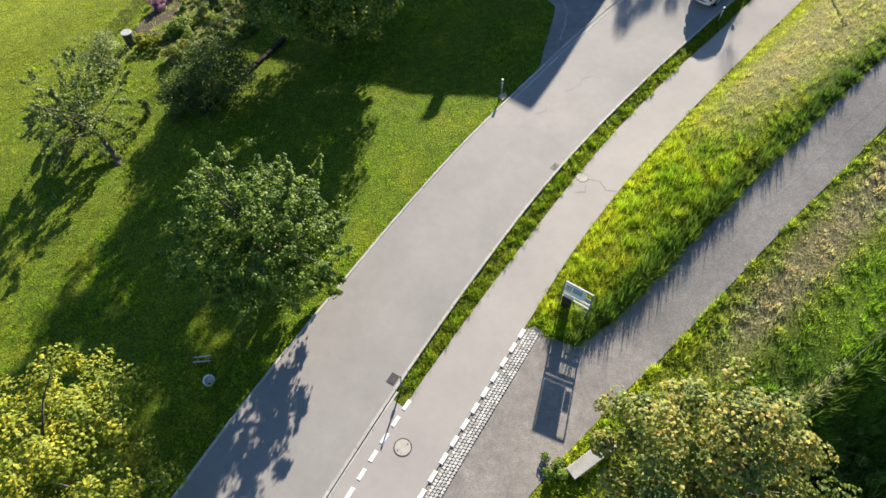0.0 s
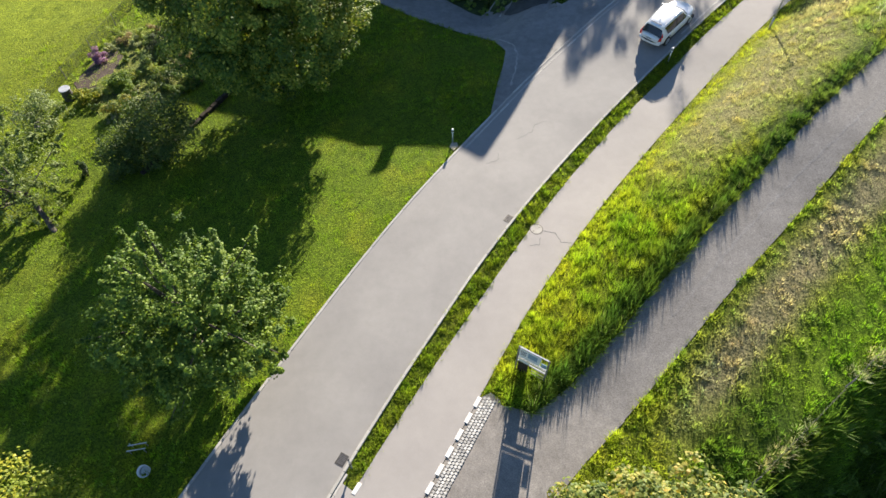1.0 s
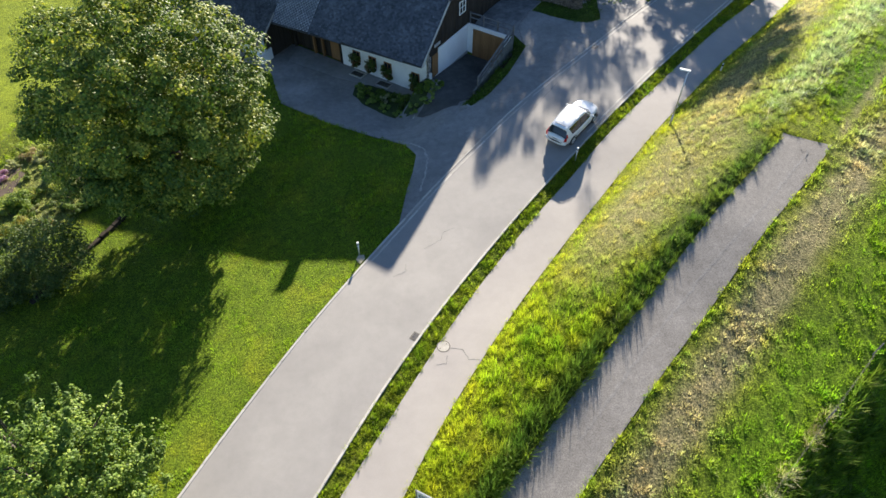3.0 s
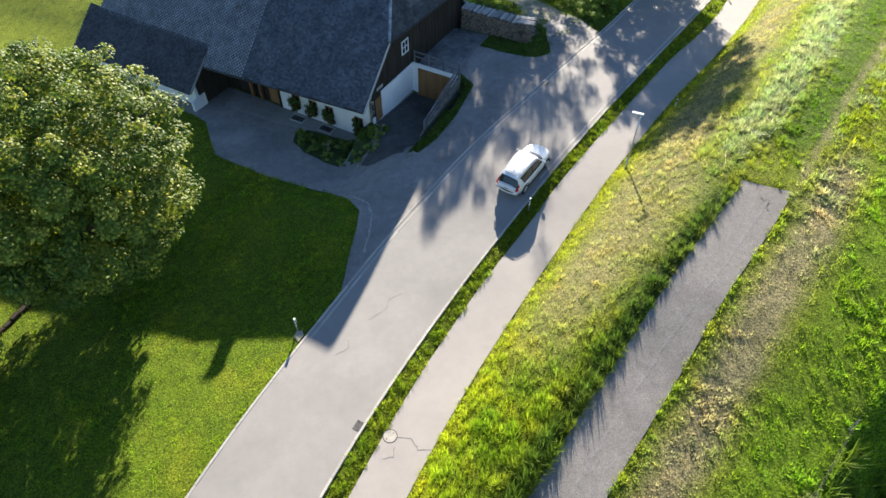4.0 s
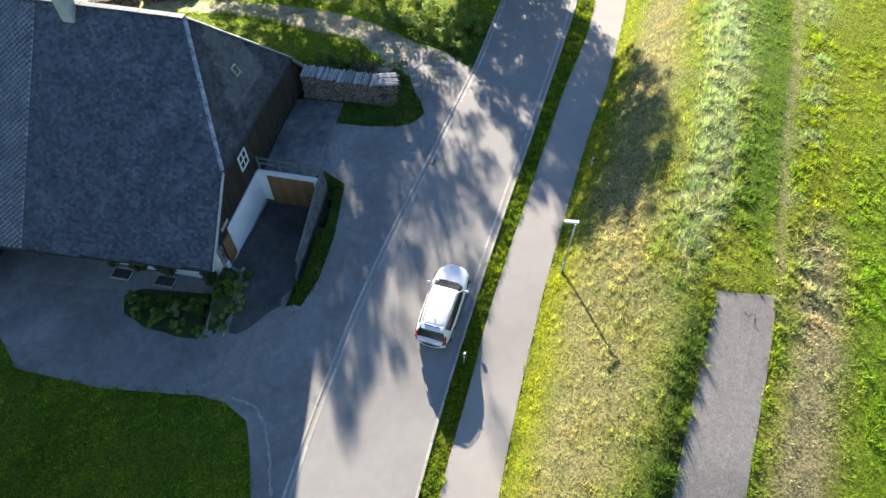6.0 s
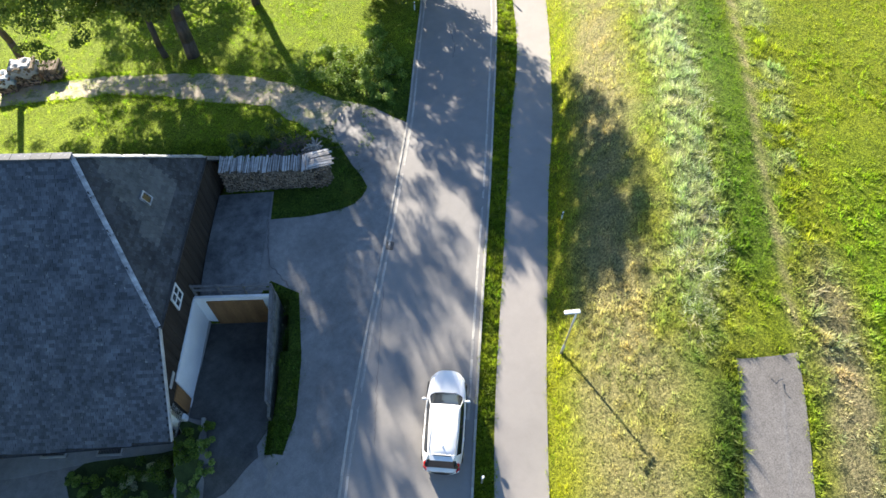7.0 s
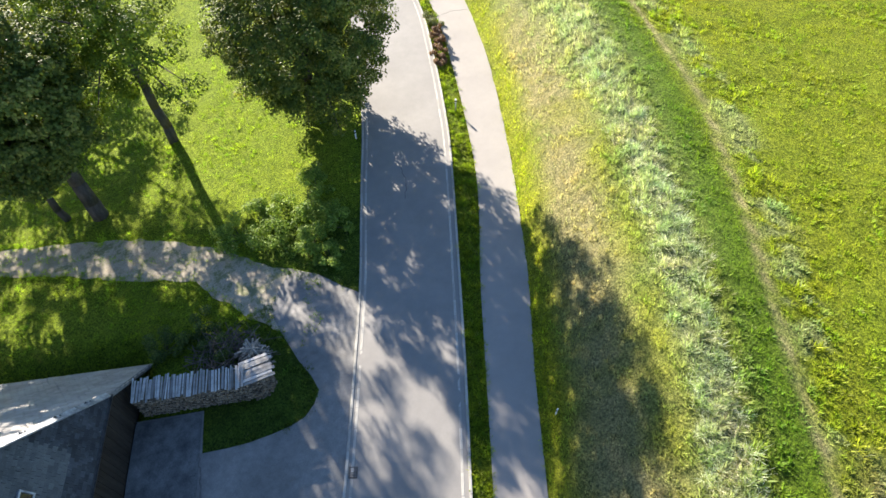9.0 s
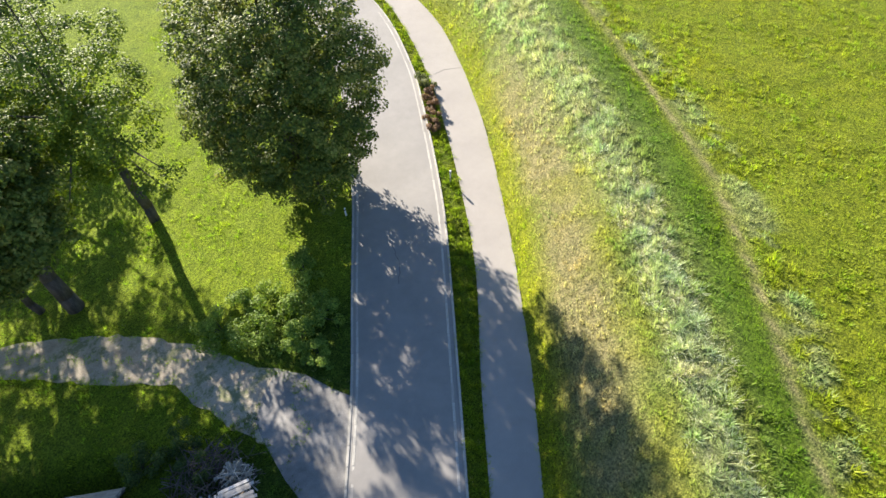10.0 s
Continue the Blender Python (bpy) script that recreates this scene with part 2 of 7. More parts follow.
# ---- building helpers ----
def part(name, bm, mat, parent=None, label="", bevel=0.0, smooth=False, m=None):
    """Links a bmesh as one mesh object, under a thing or a part."""
    if bevel:
        bmesh.ops.bevel(bm, geom=list(bm.edges), offset=bevel, segments=1, affect="EDGES", clamp_overlap=True)
    me = bpy.data.meshes.new(name)
    bm.to_mesh(me)
    bm.free()
    me.materials.append(mat)
    if smooth:
        for p in me.polygons:
            p.use_smooth = True
    ob = new(name, me)
    if parent:
        ob.parent = parent
    if m is not None:
        ob.matrix_local = m
    if label:
        ob["label"] = label
    return ob


def mesh_part(name, verts, faces, mat, parent=None, label="", cover=None, smooth=False):
    """The same from arrays of vertices and equal-sided faces, with an optional colour for each vertex."""
    verts, faces = np.asarray(verts, np.float32), np.asarray(faces, np.int32)
    me = bpy.data.meshes.new(name)
    k = faces.shape[1]
    me.vertices.add(len(verts))
    me.vertices.foreach_set("co", verts.ravel())
    me.loops.add(faces.size)
    me.loops.foreach_set("vertex_index", faces.ravel())
    me.polygons.add(len(faces))
    me.polygons.foreach_set("loop_start", np.arange(0, faces.size, k, dtype=np.int32))
    me.polygons.foreach_set("loop_total", np.full(len(faces), k, np.int32))
    me.polygons.foreach_set("use_smooth", np.full(len(faces), bool(smooth)))
    if cover is not None:
        at = me.attributes.new("cover", "FLOAT_COLOR", "POINT")
        at.data.foreach_set("color", np.c_[cover, np.ones(len(cover))].astype(np.float32).ravel())
    me.materials.append(mat)
    me.update(calc_edges=True)
    me.validate()
    ob = new(name, me)
    if parent:
        ob.parent = parent
    if label:
        ob["label"] = label
    return ob


def thing(name, m, label, category, group=""):
    ob = new(name)
    ob.matrix_world = m
    return tagged(ob, label, category, group)


def box(bm, x0, x1, y0, y1, z0, z1, m=None):
    mat = Matrix.Translation(((x0 + x1) / 2, (y0 + y1) / 2, (z0 + z1) / 2)) @ Matrix.Diagonal((abs(x1 - x0), abs(y1 - y0), abs(z1 - z0), 1))
    bmesh.ops.create_cube(bm, size=1.0, matrix=(m @ mat) if m is not None else mat)
    return bm


def cyl(bm, a, b, ra, rb=None, seg=10):
    a, b = Vector(a), Vector(b)
    d = b - a
    m = Matrix.Translation((a + b) / 2) @ d.to_track_quat("Z", "Y").to_matrix().to_4x4()
    bmesh.ops.create_cone(bm, cap_ends=True, segments=seg, radius1=ra, radius2=ra if rb is None else rb, depth=d.length, matrix=m)
    return bm


def B():
    return bmesh.new()


def prism(bm, pts, off):
    """A flat polygon thickened by the vector off."""
    a = [bm.verts.new(p) for p in pts]
    b = [bm.verts.new(Vector(p) + Vector(off)) for p in pts]
    n = len(pts)
    bm.faces.new(a)
    bm.faces.new(b[::-1])
    for i in range(n):
        bm.faces.new((a[i], b[i], b[(i + 1) % n], a[(i + 1) % n]))
    bmesh.ops.recalc_face_normals(bm, faces=bm.faces)
    return bm


# ---- plan: s runs along the valley road, d across it to the right ----
def W(s, d):
    return 0.6 * s + 0.8 * d, 0.8 * s - 0.6 * d


def SD(x, y):
    return 0.6 * x + 0.8 * y, 0.8 * x - 0.6 * y


TS = np.arange(-80, 220, 0.25)


def line(*knots):
    """A smooth course through (s, value) knots."""
    s, v = zip(*knots)
    raw = np.interp(TS, s, v)
    k = np.exp(-0.5 * (np.arange(-16, 17) * 0.25 / 1.6) ** 2)
    sm = np.convolve(np.pad(raw, 16, mode="edge"), k / k.sum(), "valid")
    return lambda q: np.interp(q, TS, sm)


LE = line((-40, -8.8), (-1, -13.5), (2, -14.0), (6, -14.45), (10, -14.8), (15, -15.25), (21, -15.6), (27, -15.6), (34, -15.4), (39, -14.9), (43, -14.35), (47.5, -13.45), (54, -12.0), (59, -11.0), (64, -10.05), (70, -9.3), (78, -8.15), (90, -7.5), (98, -8.2), (104, -9.6), (125, -18), (160, -36))
RE = line((-40, -3.6), (2.7, -8.6), (8, -9.25), (12.5, -9.68), (16, -9.9), (20, -10.15), (25, -10.17), (30, -9.95), (35, -9.5), (40, -8.85), (45, -8.0), (52, -6.75), (57.4, -5.72), (61, -5.1), (68, -3.9), (75, -2.75), (81, -2.2), (90, -1.65), (97, -2.1), (101.6, -3.0), (125, -11.5), (160, -29))
PL = line((-40, -2.6), (8, -8.45), (14, -8.8), (22.5, -9.05), (28, -9.05), (33, -8.7), (36, -8.4), (40, -7.75), (43.5, -7.35), (48, -6.5), (52, -5.7), (57.5, -4.65), (63, -3.6), (66, -2.85), (70, -1.95), (74, -1.45), (80, -0.98), (88, -0.6), (94, -0.9), (101, -1.8), (125, -10.2), (160, -27.5))
PR = line((-40, 0.0), (5, -5.5), (14.5, -6.25), (19, -6.65), (25, -6.65), (30, -6.4), (36, -5.8), (40, -5.3), (46, -4.4), (52.7, -3.1), (57, -2.3), (63, -0.8), (66, -0.3), (71, 0.6), (77, 1.4), (82, 1.95), (89, 2.26), (96.6, 1.9), (100.6, 0.94), (125, -7.4), (160, -24.5))
LL = line((-40, -3.0), (8, -4.2), (12, -3.9), (16, -3.2), (19, -2.5), (23.4, -1.75), (27, -1.1), (30, -0.4), (34, 0.45), (38, 1.35), (42.3, 2.6), (44.2, 3.0), (60, 5.0), (80, 8.0), (100, 8.0), (160, -10))
LR = line((-40, -2.5), (4, -2.2), (10.4, -1.5), (14.6, -0.8), (17.5, -0.05), (21.7, 0.65), (26.2, 1.5), (31, 2.6), (36, 3.55), (39, 4.4), (42, 5.2), (44.2, 5.6), (60, 8), (160, 8))
ROADZ = line((-40, -0.2), (8, -0.5), (15, -0.6), (24, -0.75), (31, -0.95), (39, -0.75), (46, -0.1), (54, 0.25), (60, 0.3), (74, -0.4), (76, -0.5), (90, -1.0), (160, -3))
RISE = line((-40, 0), (8, 0), (12, 0.1), (16, 0.4), (26, 2.0), (37, 3.95), (43, 4.35), (60, 4.3), (80, 5.0), (100, 5.5), (160, 6))
SILVER = line((-40, 0.5), (40, 0.9), (42, 1.3), (48, 2.5), (54.3, 3.95), (60.5, 5.3), (67.5, 6.3), (75, 7.0), (82, 6.6), (90, 6.2), (100, 5.0), (160, -12))
TRACK = line((-40, 5.0), (44, 5.6), (47.5, 6.3), (55, 7.8), (61.7, 9.6), (70, 11.3), (79, 11.2), (100, 10.5), (160, 0))
SL1 = line((-80, 0.2), (26, 0.2), (34, 0.14), (45, 0.13), (48, 0.1), (53, -0.08), (58, -0.06), (66, 0.05), (80, 0.08), (160, 0.08))
SL2 = line((-80, 0.1), (46, 0.1), (52, 0.05), (66, 0.06), (80, 0.12), (160, 0.1))

# the farmhouse: x runs along its ridge towards the road, y across it away from the yard
HO = (11.16, 51.45)
HOUSE = Matrix(((0.765, 0.644, 0, HO[0]), (-0.644, 0.765, 0, HO[1]), (0, 0, 1, 0), (0, 0, 0, 1)))


def to_house(x, y):
    rx, ry = x - HO[0], y - HO[1]
    return 0.765 * rx - 0.644 * ry, 0.644 * rx + 0.765 * ry


def step(a, b, q):
    t = np.clip((q - a) / (b - a), 0, 1)
    return t * t * (3 - 2 * t)


def height(x, y):
    """The lie of the land: a hillside that falls to the left of the road and climbs a bank to its right."""
    x, y = np.asarray(x, float), np.asarray(y, float)
    s, d = SD(x, y)
    z = ROADZ(s)
    e = np.maximum(LE(s) - d, 0)
    z = z - SL1(s) * np.minimum(e, 6) - SL2(s) * np.clip(e - 6, 0, 14) - 0.09 * np.clip(e - 20, 0, 60)
    r = np.maximum(d - PR(s) - 0.1, 0)
    wide = np.maximum(LL(s) - PR(s), 1.0)
    t = np.clip(r / wide, 0, 1)
    z = z + RISE(s) * (1 - (1 - t) ** 1.7) + 0.06 * np.clip(r - wide, 0, 60)
    # a steep drop below the wire fence
    z = z - 0.95 * np.clip(d - (5.75 + 0.315 * (s - 18.5)), 0, 2.6) * (1 - step(31, 37, s))
    # the yard in front of the house lies lower
    hx, hy = to_house(x, y)
    w = step(-12.5, -6.0, hy) * (1 - step(-0.7, -0.2 + 4.6 * (1 - step(-5.0, -2.2, hy)), hx)) * step(-34, -28, hx) * (1 - step(12, 16, hy))
    z = z * (1 - w) + -3.15 * w
    # the ramp down to the cellar door beside the gable
    c = ((hx > -0.7) & (hx < 4.3) & (hy < 3.62)) * step(-7.0, -3.0, hy)
    z = z * (1 - c) + c * np.interp(hy, [-3, 3.4], [-1.35, -1.95])
    return z


def hgt(x, y):
    return float(height(x, y))


def at_sd(s, d, up=0.0):
    x, y = W(s, d)
    return Vector((x, y, hgt(x, y) + up))


def inside(x, y, poly):
    """Which of the points lie in a polygon."""
    x, y = np.asarray(x), np.asarray(y)
    res = np.zeros(x.shape, bool)
    n = len(poly)
    for i in range(n):
        (x0, y0), (x1, y1) = poly[i], poly[(i + 1) % n]
        cut = (y0 > y) != (y1 > y)
        with np.errstate(divide="ignore", invalid="ignore"):
            res ^= cut & (x < (x1 - x0) * (y - y0) / (y1 - y0) + x0)
    return res


def cloud(x, y, scale, seed=0):
    """Smooth value noise, 0 to 1."""
    x, y = np.asarray(x) * scale + seed * 17.3, np.asarray(y) * scale + seed * 9.1
    xi, yi = np.floor(x).astype(int), np.floor(y).astype(int)
    fx, fy = x - xi, y - yi
    fx, fy = fx * fx * (3 - 2 * fx), fy * fy * (3 - 2 * fy)

    def rnd(a, b):
        q = np.sin(a * 127.1 + b * 311.7 + seed * 74.7) * 43758.5453
        return q - np.floor(q)

    return (rnd(xi, yi) * (1 - fx) + rnd(xi + 1, yi) * fx) * (1 - fy) + (rnd(xi, yi + 1) * (1 - fx) + rnd(xi + 1, yi + 1) * fx) * fy


def fractal(x, y, scale, seed=0):
    return 0.5 * cloud(x, y, scale, seed) + 0.3 * cloud(x, y, scale * 2.3, seed + 1) + 0.2 * cloud(x, y, scale * 5.1, seed + 2)

# ---- land, roads and paths ----
YARD = [(7.2, -16.9), (5.75, -14.0), (5.1, -12.4), (4.2, -10.7), (2.6, -9.9), (0.8, -9.65), (-4.4, -10.15), (-9.7, -9.9), (-12.0, -8.2), (-13.6, -6.9), (-15.2, -6.7), (-24, -6.8),
        (-24, -2.2), (-0.4, -2.2), (-0.4, 3.38), (3.83, 3.38), (3.83, -4.1), (4.85, -4.3), (5.35, -2.5), (5.4, 0.3), (5.05, 3.9), (3.5, 4.6), (2.95, 3.75), (-0.4, 3.75),
        (-0.4, 10.6), (3.0, 10.6), (3.1, 8.5), (4.2, 8.55), (5.2, 8.7), (6.2, 8.95), (7.1, 9.25), (7.75, 9.6), (8.2, 10.2), (8.45, 10.9), (8.1, 11.7), (7.5, 12.6), (7.0, 13.6), (6.5, 14.6), (6.0, 15.8), (6.3, 17.2), (7.0, 18.7), (8.5, 18.1), (10.0, 16.9), (10.9, 16.3), (10.0, 8.5), (9.0, 2.0), (7.8, -7.5), (7.4, -17.0)]
BED = [(-6.5, -4.4), (-5.9, -5.4), (-4.4, -6.1), (-1.6, -6.3), (0.0, -5.9), (0.7, -4.9), (0.45, -2.5), (-0.3, -2.35), (-1.9, -3.1), (-5.2, -3.3)]
TRACKWAY = [(8.2, 18.2), (5.9, 19.1), (3.1, 21.0), (0.4, 22.2), (-2.3, 23.1), (-7.7, 24.0), (-11.4, 24.4), (-30, 24.2), (-30, 21.9), (-10.6, 22.0), (-7.0, 21.3), (-3.4, 20.2), (1.7, 18.9), (3.2, 17.2), (4.8, 15.8), (6.6, 14.4), (7.4, 13.2), (8.3, 15.0)]


def house_world(poly):
    res = []
    for hx, hy in poly:
        p = HOUSE @ Vector((hx, hy, 0))
        res.append((p.x, p.y))
    return res


def ragged(poly, each, amp, seed):
    """The same outline with a worn, uneven edge."""
    r = np.random.default_rng(seed)
    res = []
    for (x0, y0), (x1, y1) in zip(poly, poly[1:] + poly[:1]):
        n = max(1, int(math.hypot(x1 - x0, y1 - y0) / each))
        res += [(x0 + (x1 - x0) * k / n + r.normal(0, amp), y0 + (y1 - y0) * k / n + r.normal(0, amp)) for k in range(n)]
    return res


def near_edge(x, y, poly, w):
    """Which points lie within w of a polygon's outline."""
    best = np.full(np.shape(x), 1e9)
    for (x0, y0), (x1, y1) in zip(poly, poly[1:] + poly[:1]):
        dx, dy = x1 - x0, y1 - y0
        t = np.clip(((x - x0) * dx + (y - y0) * dy) / (dx * dx + dy * dy + 1e-9), 0, 1)
        best = np.minimum(best, np.hypot(x - x0 - t * dx, y - y0 - t * dy))
    return best < w


YARD_W, BED_W, TRACK_W = house_world(YARD), house_world(ragged(BED, 0.6, 0.07, 1)), house_world(ragged(TRACKWAY, 0.5, 0.07, 2))
APRON = [W(-40, float(PR(-40)) - 0.02), W(5, -5.45), W(14.0, -6.2), W(14.5, -5.9), W(14.35, -4.9), W(14.6, -3.8), W(16.4, -3.1), W(16.4, -0.3), W(14.0, -0.9), W(10.6, -1.5), W(8.0, -1.9), W(2, -2.3), W(-40, -2.6)]


def paved(x, y, grow=0.0):
    """Where no plant grows: roads, path, lane, yard, tracks."""
    s, d = SD(x, y)
    res = (d > LE(s) - 0.16 - grow) & (d < RE(s) + 0.10 + grow)
    res |= (d > PL(s) - grow) & (d < PR(s) + grow) & (s > 8)
    res |= (d > RE(s)) & (d < PR(s) + grow) & (s <= 8.0)
    res |= (d > LL(s) - grow) & (d < LR(s) + grow) & (s > 14) & (s < 44.2)
    res |= inside(x, y, YARD_W) & (d < LE(s) + 1)
    res |= inside(x, y, APRON)
    return res


GARDEN = [(-24.4, 41.5), (-22.9, 49.5), (-15.0, 47.5), (-14.6, 41.0), (-19.6, 36.6)]
HERB = np.array((0.3, 0.34, 0.1))
STRAW, YELLOW, GREEN = np.array((0.45, 0.4, 0.25)), np.array((0.335, 0.38, 0.024)), np.array((0.195, 0.3, 0.02))
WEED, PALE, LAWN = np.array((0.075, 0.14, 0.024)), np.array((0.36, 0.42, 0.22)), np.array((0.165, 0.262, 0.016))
MEADOW, FIELD = np.array((0.25, 0.34, 0.025)), np.array((0.272, 0.345, 0.024))


def blend(a, b, w):
    return a * (1 - w[:, None]) + b * w[:, None]


def bellc(q, c, w):
    return np.exp(-(((q - c) / w) ** 2))


def cover(x, y):
    """The colour of what grows at each place: lawn, bank, dry strips, pale tall grass, field; some sun and shade is
    painted in.
    """
    s, d = SD(x, y)
    f1, f2, f3 = fractal(x, y, 0.16, 3), fractal(x, y, 0.55, 8), fractal(x, y, 1.6, 12)
    n = len(s)
    left = d < (LE(s) + RE(s)) / 2
    c = np.tile(GREEN, (n, 1))
    # left of the road
    e = LE(s) - d
    lf = blend(np.tile(LAWN, (n, 1)), np.tile(MEADOW, (n, 1)), np.clip(step(10, 26, e) * 0.6 + (f1 - 0.45) * 0.9, 0, 1))
    # sunlit stretch of lawn by the road painted brighter than the shaded rest
    lf = blend(lf, np.tile(np.array((0.205, 0.315, 0.018)), (n, 1)), (1 - step(24, 30, s)) * (1 - step(5, 13, e)) * (0.4 + 0.4 * f2))
    lf = blend(lf, np.tile(YELLOW, (n, 1)), np.clip((f2 - 0.55) * 2.2, 0, 0.6))
    # bright meadow under the trees, its colour raised further to look backlit
    lf = blend(lf, np.tile(MEADOW * 1.3, (n, 1)), step(60, 66, s) * 0.7)
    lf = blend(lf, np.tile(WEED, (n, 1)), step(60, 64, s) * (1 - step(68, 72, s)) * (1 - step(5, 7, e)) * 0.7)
    lf = blend(lf, np.tile(HERB, (n, 1)), inside(x, y, GARDEN) * np.clip(0.35 + f2, 0, 1))
    lf = blend(lf, np.tile(FIELD, (n, 1)), step(-0.5, 0.5, -23.6 - x + 0.26 * (y - 50)) * step(30, 36, y))
    # shade beside the gable put into the grass as a weed-dark tint
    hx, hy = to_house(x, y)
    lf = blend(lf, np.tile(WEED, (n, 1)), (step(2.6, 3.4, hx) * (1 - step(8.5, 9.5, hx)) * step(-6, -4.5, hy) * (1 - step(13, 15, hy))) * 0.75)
    # right of the path
    t = (d - PR(s)) / np.maximum(LL(s) - PR(s), 1)
    rt = blend(np.tile(YELLOW, (n, 1)), np.tile(GREEN, (n, 1)), np.clip((f2 - 0.34) * 2.4, 0, 0.9))
    dry = step(27, 36, s) * (1 - step(82, 92, s)) * np.clip(bellc(t, 0.42, 0.30) * 1.1 + (f1 - 0.5) * 1.2, 0, 1) * np.clip(0.35 + 1.4 * f2, 0, 1)
    rt = blend(rt, np.tile(STRAW, (n, 1)), np.clip(dry * (0.75 + 0.25 * step(44, 52, s)), 0, 0.85))
    rt = blend(rt, np.tile(YELLOW * 1.1, (n, 1)), np.clip(bellc(d, PR(s) + 0.5, 0.7) * 0.8, 0, 1))
    rt = blend(rt, np.tile(WEED, (n, 1)), np.clip(bellc(d, LL(s) - 0.5, 0.75) * (1 - step(41, 47, s)), 0, 0.9))
    sv = np.clip(bellc(d, SILVER(s), 1.3 + 0.02 * np.clip(s - 50, 0, 40)) * step(43, 52, s) * (0.6 + 0.9 * f2), 0, 1)
    beyond = step(0.6, 2.0, d - SILVER(s)) * step(40, 50, s) + (d > LR(s)) * (s <= 47)
    beyond = np.clip(beyond, 0, 1)
    fl = blend(np.tile(FIELD, (n, 1)), np.tile(YELLOW, (n, 1)), np.clip((f1 - 0.4) * 1.4, 0, 0.7))
    fl = blend(fl, np.tile(GREEN, (n, 1)), np.clip((f3 - 0.6) * 1.4, 0, 0.8))
    fl = blend(fl, np.tile(np.array((0.2, 0.36, 0.018)), (n, 1)), (1 - step(46, 60, s)) * step(2.6, 4.6, d - LR(s)) * (0.55 + 0.4 * f2))
    fl = blend(fl, np.tile(np.array((0.13, 0.235, 0.014)), (n, 1)), np.clip(1.2 * bellc(d, SILVER(s) + 2.8, 1.25) * step(44, 50, s), 0, 0.95))
    strip = 1.25 * bellc(d, LR(s) + 1.85, 1.0) * step(15, 22, s) * (1 - step(46, 50, s))
    strip = np.maximum(strip, bellc(d, TRACK(s), 0.22) * 0.75 * step(40, 46, s))
    fl = blend(fl, np.tile(STRAW, (n, 1)), np.clip(strip * (0.45 + 1.1 * f3), 0, 0.95))
    fl = blend(fl, np.tile(PALE, (n, 1)), np.clip(bellc(d, TRACK(s) + 1.2, 0.8) * (f2 > 0.56) * step(44, 50, s), 0, 0.7))
    fl = blend(fl, np.tile(WEED, (n, 1)), np.clip((1 - step(16, 25, s)) * step(1.5, 4, d) * (0.3 + f2), 0, 0.9))
    rt = blend(rt, fl, beyond)
    rt = blend(rt, np.tile(PALE, (n, 1)), sv)
    c = np.where(left[:, None], lf, rt)
    verge = (d > RE(s)) & (d < PL(s))
    c = np.where(verge[:, None], blend(np.tile(GREEN, (n, 1)), np.tile(YELLOW, (n, 1)), np.clip(f2, 0, 1) * 0.7) * 0.8, c)
    return np.clip(c, 0.01, 0.8)


def axis(lo, hi, near, fine, far):
    mid = np.arange(lo, hi + 1e-6, fine)
    grow = np.geomspace(near, far, 14)
    return np.r_[(lo - grow)[::-1], mid, hi + grow]


ss, dd = axis(-16, 116, 1.0, 0.4, 1400), axis(-64, 44, 1.0, 0.4, 1400)
gs, gd = np.meshgrid(ss, dd, indexing="ij")
gx, gy = W(gs, gd)
gz = height(np.clip(gx, -400, 400), np.clip(gy, -400, 400))
flat_ = paved(gx, gy, 0.5) | inside(gx, gy, TRACK_W) | near_edge(gx, gy, YARD_W, 0.8) | near_edge(gx, gy, TRACK_W, 0.8)
bumpy = (fractal(gx, gy, 0.35, 5) - 0.3) * 0.2 * ~flat_
gz = gz + bumpy * (np.abs(gs) < 300)
ni, nj = gs.shape
idx = np.arange(ni * nj).reshape(ni, nj)
quads = np.stack([idx[:-1, :-1], idx[1:, :-1], idx[1:, 1:], idx[:-1, 1:]], -1).reshape(-1, 4)
# cover colour lowered under the tufts so gaps look shaded, less beyond them
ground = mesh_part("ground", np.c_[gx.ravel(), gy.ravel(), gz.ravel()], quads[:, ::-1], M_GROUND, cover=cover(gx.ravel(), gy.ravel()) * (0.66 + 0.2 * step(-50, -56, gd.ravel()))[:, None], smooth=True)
tagged(ground, "grassy hillside falling from a bank to the yard", "ground", kind="structure")


def ribbon(name, a, b, s0, s1, lift, mat, label, category, cols=6, skirt=0.12, ds=0.4, kind="structure"):
    """A paved strip between two courses, laid on the land, with edges that go down into it."""
    q = np.arange(s0, s1 + 1e-6, ds)
    rows = []
    for k in range(cols + 1):
        d = a(q) + (b(q) - a(q)) * k / cols
        x, y = W(q, d)
        rows.append(np.c_[x, y, height(x, y) + lift])
    lo, hi = rows[0].copy(), rows[-1].copy()
    lo[:, 2] -= skirt
    hi[:, 2] -= skirt
    rows = [lo, *rows, hi]
    v = np.stack(rows, 1).reshape(-1, 3)
    m, w = len(q), len(rows)
    ix = np.arange(m * w).reshape(m, w)
    f = np.stack([ix[:-1, :-1], ix[:-1, 1:], ix[1:, 1:], ix[1:, :-1]], -1).reshape(-1, 4)
    ob = mesh_part(name, v, f, mat)
    return tagged(ob, label, category, kind=kind)


